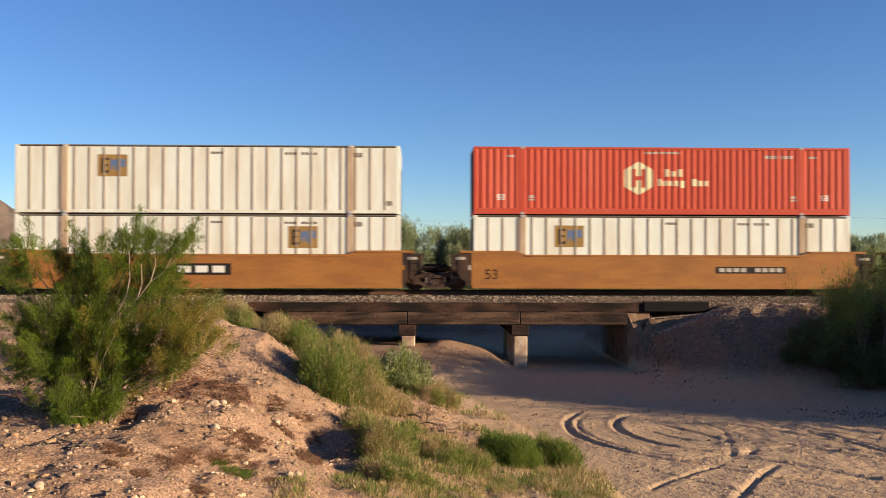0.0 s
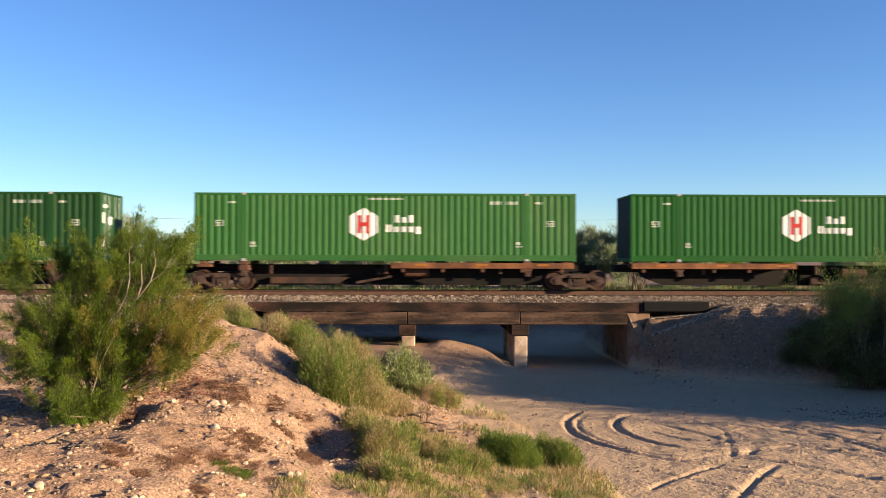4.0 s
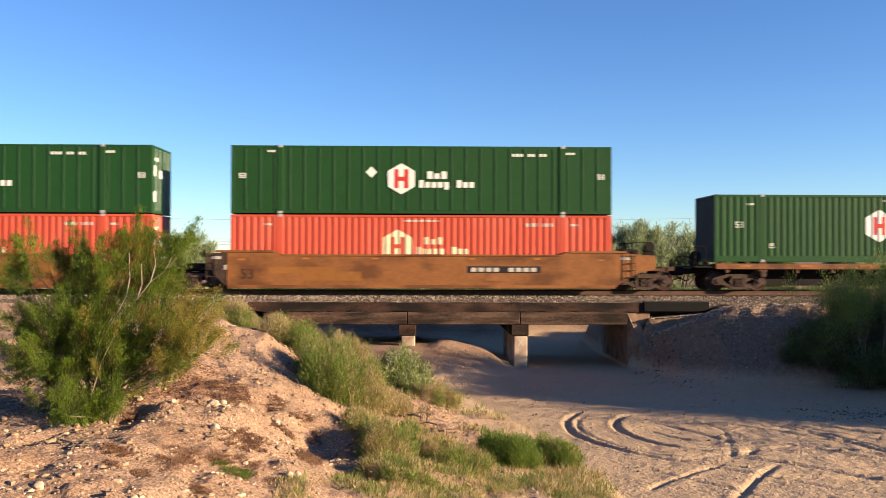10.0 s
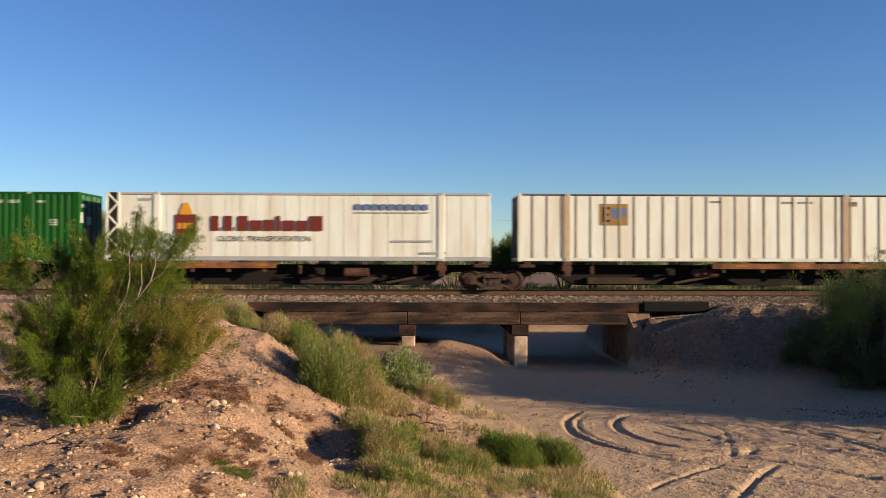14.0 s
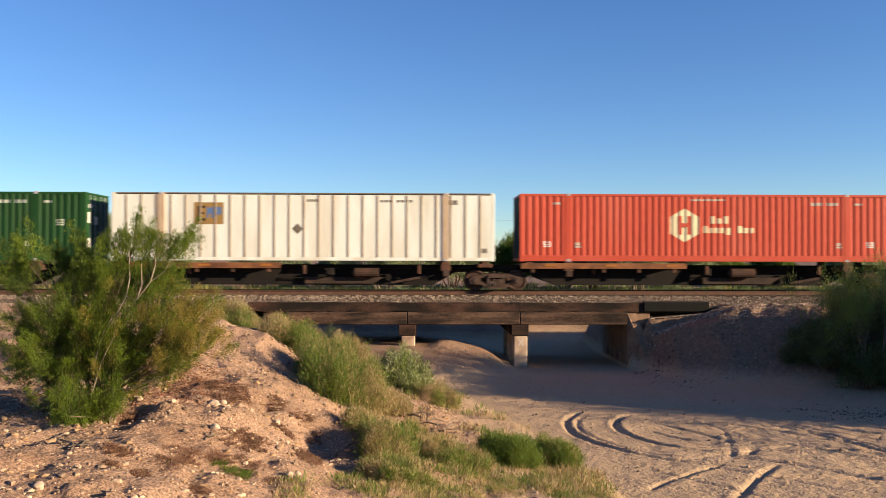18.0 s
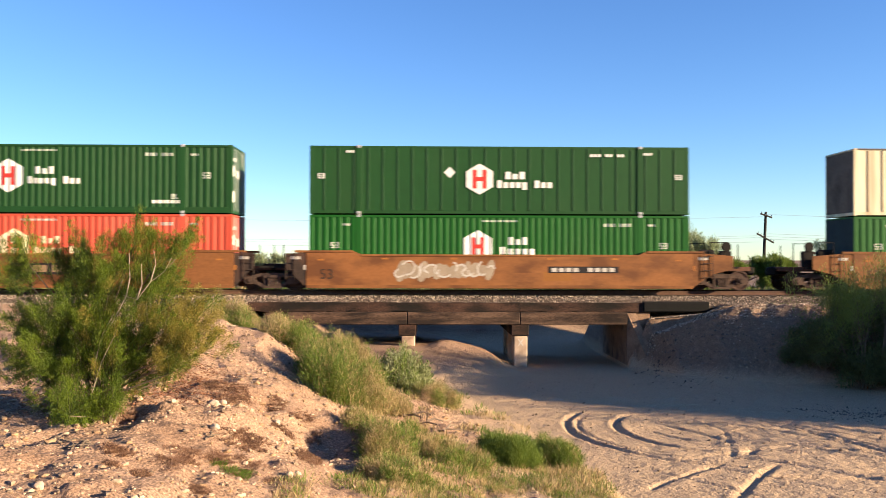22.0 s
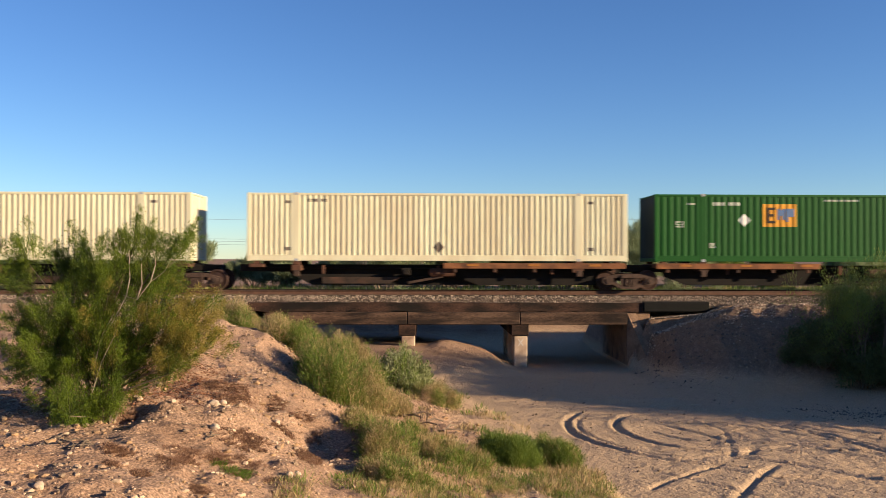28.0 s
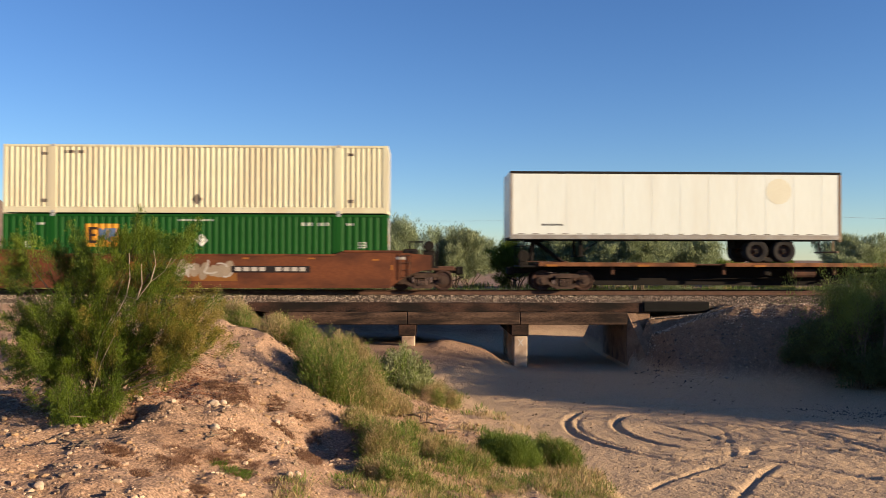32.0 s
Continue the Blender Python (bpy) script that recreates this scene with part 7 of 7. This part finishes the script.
def make_grasses():
    """Grass of the near slope and dry growth beyond the track."""
    rng = np.random.RandomState(41)
    green, dry = [], []
    for k in range(2300):
        x, y = rng.uniform(-1.9, 3.4), rng.uniform(-26.0, -19.5)
        if x < -1.4 + 0.35 * (y + 24):
            continue
        if value_noise(np.array([x * 1.1]), np.array([y * 1.1]), 61)[0] < -0.35:
            continue
        g = tuft_blades(rng, 44, x, y, land_at(x, y) - 0.01, 0.2, rng.uniform(0.07, 0.16 if rng.uniform() < 0.7 else 0.32), 0.007, 0.6, 0.35)
        (green if rng.uniform() < 0.45 else dry).append(g)
    for k in range(150):
        y = rng.uniform(-20, -3)
        x = np.interp(y, [-20.5, -18, -12.8, -9.5, -1], [3.4, 3.2, 2.1, 1.2, -0.8]) - rng.uniform(0.1, 3.2)
        g = tuft_blades(rng, 38, x, y, land_at(x, y) - 0.01, 0.2, rng.uniform(0.12, 0.4), 0.012, 0.5, 0.3)
        (green if rng.uniform() < 0.35 else dry).append(g)
    tagged(new("green_grass", quad_mesh("green_grass", np.concatenate(green), M_BROOM)), "fine green grass on the bank above the wash", "grass", kind="stuff")
    tagged(new("dry_grass", quad_mesh("dry_grass", np.concatenate(dry), M_STRAW)), "dry straw-coloured grass on the bank above the wash", "grass", kind="stuff")
    far_g, far_d = [], []
    for k in range(2200):
        x, y = rng.uniform(-34, 38), rng.uniform(5.5, 30)
        if -7 < x < 13 and y < 14:
            continue
        g = tuft_blades(rng, 26, x, y, land_at(x, y) - 0.02, 0.45, rng.uniform(0.3, 0.8), 0.035, 0.5, 0.3)
        (far_g if rng.uniform() < 0.75 else far_d).append(g)
    # thick low weeds at the foot of the ballast on the far side
    side = []
    for k in range(1500):
        x, y = rng.uniform(-26, 30), rng.uniform(4.3, 7.2)
        if -6.8 < x < 9.4 and y < 4.8:
            continue
        z = land_at(x, y) - 0.02
        top = 0.02 + 0.16 * float(value_noise(np.array([x * 0.5]), np.array([y * 0.7]), 71)[0])
        if top - z < 1.3:
            side.append(tuft_blades(rng, 60, x, y, z, 0.45, top - z, 0.03, 0.4, 0.25))
    for k in range(3000):
        x, y = rng.uniform(-9, 28), rng.uniform(11, 22)
        z = land_at(x, y) - 0.02
        if z > -1.7:
            side.append(tuft_blades(rng, 34, x, y, z, 0.5, rng.uniform(0.35, 0.75), 0.035, 0.5, 0.3))
    # these weeds take a darkened leaf, standing for the train's shadow on them
    tagged(new("trackside_weeds", quad_mesh("trackside_weeds", np.concatenate(side), M_DARKLEAF)), "green weeds along the far foot of the ballast, coloured dark for the train's shade", "weeds", kind="stuff")
    tagged(new("far_scrub", quad_mesh("far_scrub", np.concatenate(far_g), M_BROOM)), "low green scrub beyond the railway track", "scrub", kind="stuff")
    tagged(new("far_dry_grass", quad_mesh("far_dry_grass", np.concatenate(far_d), M_STRAW)), "dry yellow grass beyond the railway track", "grass", kind="stuff")
    weeds, young = [], []
    for cx, cy, rx, ry in ((-2.59, -24.05, 0.38, 0.40), (-3.12, -25.48, 0.27, 0.5), (-2.76, -24.94, 0.14, 0.18), (-2.29, -24.97, 0.50, 0.36), (-3.63, -26.25, 0.12, 0.12), (-3.29, -26.44, 0.08, 0.12), (-2.64, -26.33, 0.11, 0.16), (-2.39, -22.07, 0.17, 0.28), (-2.7, -20.73, 0.14, 0.6), (-3.74, -25.88, 0.18, 0.1), (-1.75, -23.4, 0.2, 0.3), (-4.5, -23.5, 0.35, 0.28), (-5.47, -23.33, 0.2, 0.5), (-3.5, -21.2, 0.5, 0.6), (-2.15, -21.0, 0.3, 0.5)):
        for k in range(int(40 + 900 * rx * ry)):
            a, q = rng.uniform(0, 6.2832), math.sqrt(rng.uniform(0, 1)) * rng.uniform(0.75, 1.1)
            x, y = cx + rx * q * math.cos(a), cy + ry * q * math.sin(a)
            if value_noise(np.array([x * 4.6]), np.array([y * 3.1]), 63)[0] > -0.3:
                fresh = abs(x + 2.46) < 0.34 and abs(y + 25.27) < 0.3 and rng.uniform() < 0.6
                (young if fresh else weeds).append(tuft_blades(rng, 55, x, y, land_at(x, y) - 0.005, 0.075, rng.uniform(0.03, 0.065), 0.0065, 1.1, 0.6))
    tagged(new("green_weeds", quad_mesh("green_weeds", np.concatenate(young), M_BROOM)), "low mat of young green weeds on the sand", "weeds", kind="stuff")
    # dead leaves and twig bits under and around the creosote
    bits = []
    for cx, cy, rx, ry, n in ((-4.35, -20.8, 0.75, 1.2, 5200), (-4.6, -22.6, 0.8, 0.8, 3200), (-5.4, -23.4, 0.6, 0.5, 1800), (-3.6, -21.6, 0.6, 0.7, 1300), (-6.4, -22.6, 0.9, 0.9, 1500)):
        x, y = cx + rng.normal(0, rx * 0.62, n), cy + rng.normal(0, ry * 0.62, n)
        at = np.stack([x, y, land(x, y) + 0.008], 1)
        flat = rng.normal(0, 1, (n, 3)) * np.array([1, 1, 0.12])
        bits.append(leaves_at(rng, at, unit(flat), 1, 0.004, 0.05, 0.016, 0.12))
    tagged(new("leaf_litter", quad_mesh("leaf_litter", np.concatenate(bits), M_LITTER)), "reddish-brown dead leaves and twigs under the creosote bush", "leaf litter", kind="stuff")
    tagged(new("dead_weeds", quad_mesh("dead_weeds", np.concatenate(weeds), M_RUSTLEAF)), "low mats of dead reddish-brown weeds on the sand", "weeds", kind="stuff")


make_grasses()


# ---- stones ----
def make_stones():
    rng = np.random.RandomState(17)
    near, fine = Form(), Form()
    x, y = rng.uniform(-9.5, 2.5, 26000), rng.uniform(-28.8, -12, 26000)
    on = value_noise(x * 0.8, y * 0.8, 33) > rng.uniform(-0.9, 0.6, 26000)
    x, y = x[on], y[on]
    for a, b, c in zip(x, y, land(x, y)):
        r = min(0.006 + rng.exponential(0.0105), 0.05)
        (cobble if r > 0.015 else pebble)(near, rng, a, b, c + r * 0.2, r)
    x, y = rng.uniform(2.5, 14, 2600), rng.uniform(-20.8, -4, 2600)
    for a, b, c in zip(x, y, land(x, y)):
        r = min(0.006 + rng.exponential(0.010), 0.05)
        pebble(fine, rng, a, b, c + r * 0.2, r)
    clods = Form()
    x, y = rng.uniform(-9.5, 1.5, 3600), rng.uniform(-28.8, -15, 3600)
    on = value_noise(x * 1.1, y * 1.1, 35) > rng.uniform(-0.5, 0.7, 3600)
    x, y = x[on], y[on]
    for a, b, c in zip(x, y, land(x, y)):
        r = min(0.015 + rng.exponential(0.016), 0.075)
        cobble(clods, rng, a, b, c + r * 0.1, r)
    tagged(part("earth_clods", clods, M_CLOD), "crumbled clods of brown earth on the bank", "clods", kind="stuff")
    tagged(part("pebbles", near, M_STONE), "scattered pale pebbles on the sandy bank", "pebbles", kind="stuff")
    tagged(part("pebbles", fine, M_STONE), "scattered small stones on the bed of the wash", "pebbles", kind="stuff")


def rock(x, y, r, seed, label):
    """A rounded, slightly angular stone half sunk in the sand."""
    rng = np.random.RandomState(seed)
    bm = bmesh.new()
    bmesh.ops.create_icosphere(bm, subdivisions=3, radius=1.0)
    sc = rng.uniform(0.7, 1.25, 3)
    for v in bm.verts:
        q = noise.noise(v.co * 1.3 + Vector((seed, 0, 0))) * 0.35 + noise.noise(v.co * 3.1 + Vector((0, seed, 0))) * 0.12
        v.co = Vector((v.co.x * sc[0], v.co.y * sc[1], v.co.z * 0.75)) * (1 + q) * r
    me = bpy.data.meshes.new("rock")
    bm.to_mesh(me)
    bm.free()
    me.materials.append(M_ROCK)
    ob = smooth(new("rock", me))
    ob.location = (x, y, land_at(x, y) + r * 0.28)
    tagged(ob, label, "rock", "loose rocks on the bank")


make_stones()
for k, (x, y, r) in enumerate(((-3.47, -22.15, 0.13), (-3.36, -22.0, 0.09), (-3.2, -22.3, 0.09), (-2.96, -24.2, 0.09), (-4.01, -27.4, 0.085), (-2.46, -22.0, 0.09), (-1.8, -24.85, 0.08), (-2.85, -22.2, 0.06), (-4.35, -23.2, 0.07), (-1.72, -24.7, 0.06), (-3.5, -27.6, 0.04), (-2.3, -26.6, 0.05), (-2.0, -26.0, 0.045), (-4.3, -27.6, 0.05), (-3.75, -23.5, 0.06), (-3.9, -23.3, 0.05), (-2.2, -23.6, 0.05))):
    rock(x, y, r * 0.8, 100 + k, "pale rounded rock lying on the sand")


def stick(name, label, x, y, turn, pieces, material, r=0.012):
    """A dead branch lying on the ground; pieces: (along, across, up) points of each bent twig."""
    st = tagged(new(name), label, "dead wood", "dead wood on the bank")
    st.matrix_basis = pose(x, y, land_at(x, y) + 0.012, 0, 0, turn)
    for pts in pieces:
        f = Form()
        for k, (p, q) in enumerate(zip(pts, pts[1:])):
            f.tube(p, q, r * (1 - 0.25 * k), r * (0.75 - 0.25 * k if k < 2 else 0.2), 6)
        part("twig", f, material, st)


FORK = [((0, 0, 0), (0.14, 0.02, 0.03), (0.27, -0.02, 0.02)), ((0.14, 0.02, 0.03), (0.20, 0.09, 0.06), (0.28, 0.12, 0.03)), ((0.05, 0.0, 0.015), (0.09, -0.09, 0.04))]
for x, y, turn in ((-4.38, -25.9, 8), (-4.25, -26.0, 40), (-4.5, -25.75, -25), (-4.9, -25.2, 15), (-3.0, -24.6, 60)):
    stick("dead_stick", "dark dry forked stick lying on the sand", x, y, turn, FORK, M_BARK)
for x, y, turn in ((-0.5, -17.4, -35), (-0.25, -17.6, -20), (0.2, -17.9, 15)):
    stick("dead_stick", "pale dry stick lying on the slope", x, y, turn, [[(2.2 * a, 2.2 * b, 2 * c) for a, b, c in p] for p in FORK], M_TWIG, 0.028)
ROOTS = [((0, 0, 0.12), (0.08 + 0.03 * k, -0.16 * math.cos(k), 0.1 - 0.05 * (k % 3)), (0.2 * math.cos(k * 1.3), -0.3 - 0.05 * (k % 4), -0.12 - 0.03 * (k % 2))) for k in range(9)]
for x, y, turn in ((-1.3, -20.9, 10), (-1.15, -21.2, 60)):
    stick("exposed_roots", "tangle of grey dead roots in the washed-out bank", x, y, turn, [[(0.8 * a, 0.8 * b, 0.6 * c) for a, b, c in p] for p in ROOTS], M_BARK, 0.009)


def make_rubble():
    """Dark stones washed down the right-hand bank and gathered along the edge of the wash."""
    rng = np.random.RandomState(91)
    f = Form()
    for cx, cy, rx, ry, n, size in ((10.9, -4.0, 0.9, 0.35, 130, 0.05), (9.3, -3.0, 0.35, 0.3, 60, 0.055), (12.2, -5.0, 0.7, 0.4, 60, 0.05), (13.2, -11.9, 1.0, 0.55, 260, 0.035), (11.4, -11.0, 0.7, 0.3, 40, 0.03), (9.5, -5.6, 0.8, 0.4, 40, 0.035)):
        xs, ys = cx + rng.normal(0, rx, n), cy + rng.normal(0, ry, n)
        for x, y in zip(xs, ys):
            r = size * rng.uniform(0.35, 1.3)
            pebble(f, rng, x, y, land_at(x, y) + 0.2 * r, r)
    tagged(part("rubble", f, M_RUBBLE), "dark stones scattered below the embankment", "stones", kind="stuff")


make_rubble()


# ---- the line of poles ----
def make_pole(x, y, lean):
    z = land_at(x, y)
    pole = tagged(new("telegraph_pole"), "leaning dark wooden telegraph pole with two tilted crossarms", "utility pole")
    pole.matrix_basis = pose(x, y, z, 0, lean, 0)
    part("pole", Form().tube((0, 0, -0.3), (0, 0, 5.30 - z), 0.14, 0.10, 10), M_WOODPOLE, pole)
    for dz, half, tilt, n in ((5.0 - z, 0.50, 16, 1), (3.15 - z, 0.80, 26, 2)):
        arm = part("crossarm", Form().box(-half, half, -0.16, -0.05, -0.06, 0.06, 0.01), M_WOODPOLE, pole, at=pose(0, 0, dz, 0, tilt, 0))
        for s in (-1, 1):
            for k in range(n):
                part("insulator", shared("insul", "insulator", M_WIRE, lambda fm: fm.tube((0, -0.1, 0.05), (0, -0.1, 0.2), 0.045, 0.03, 8)), M_WIRE, arm, at=pose(s * (half - 0.08 - 0.26 * k), 0, 0))


make_pole(27.75, 33.5, 2.5)
make_pole(-41.0, 34.5, -1.5)


def make_wires():
    w = tagged(new("overhead_wires"), "thin overhead wires strung between telegraph poles", "wires")
    for y, za, zb in ((33.4, 4.9, 5.1), (33.0, 3.35, 3.5), (33.9, 2.85, 3.1), (33.6, 3.2, 3.3)):
        for x0, x1 in ((-41.0, 27.75), (27.75, 95.0), (-110.0, -41.0)):
            f = Form()
            n = 14
            pts = []
            for k in range(n + 1):
                q = k / n
                pts.append((x0 + (x1 - x0) * q, y, zb + (za - zb) * q - 0.55 * 4 * q * (1 - q)))
            for p, q in zip(pts, pts[1:]):
                f.tube(p, q, 0.011, n=4)
            part("wire", f, M_WIRE, w)


make_wires()


# ---- what moves ----
RUN = [(0, -0.02), (1, 22.62), (2, 45.11), (3, 67.53), (3.5, 78.57), (5.5, 122.86), (6, 133.94), (7, 156.21), (8, 178.41), (9, 200.65), (10, 222.95), (11, 245.26), (12, 267.48), (13, 289.91), (14, 312.40), (16.5, 367.97), (17, 378.95), (18, 401.19), (19, 423.28), (20, 445.39), (21, 467.50), (22, 489.49), (23, 511.53), (24, 533.58), (25, 555.58), (25.5, 566.69), (27.5, 610.46), (28, 621.52), (29, 643.44), (30, 664.80), (31, 686.75), (32, 708.46)]


def motions():
    """The whole train rolls to the right along the straight track."""
    for thing, u, y, z in MOVING:
        walk(thing, [(t, Matrix.Translation((s - u, TRACK_Y + y, z))) for t, s in RUN])


motions()
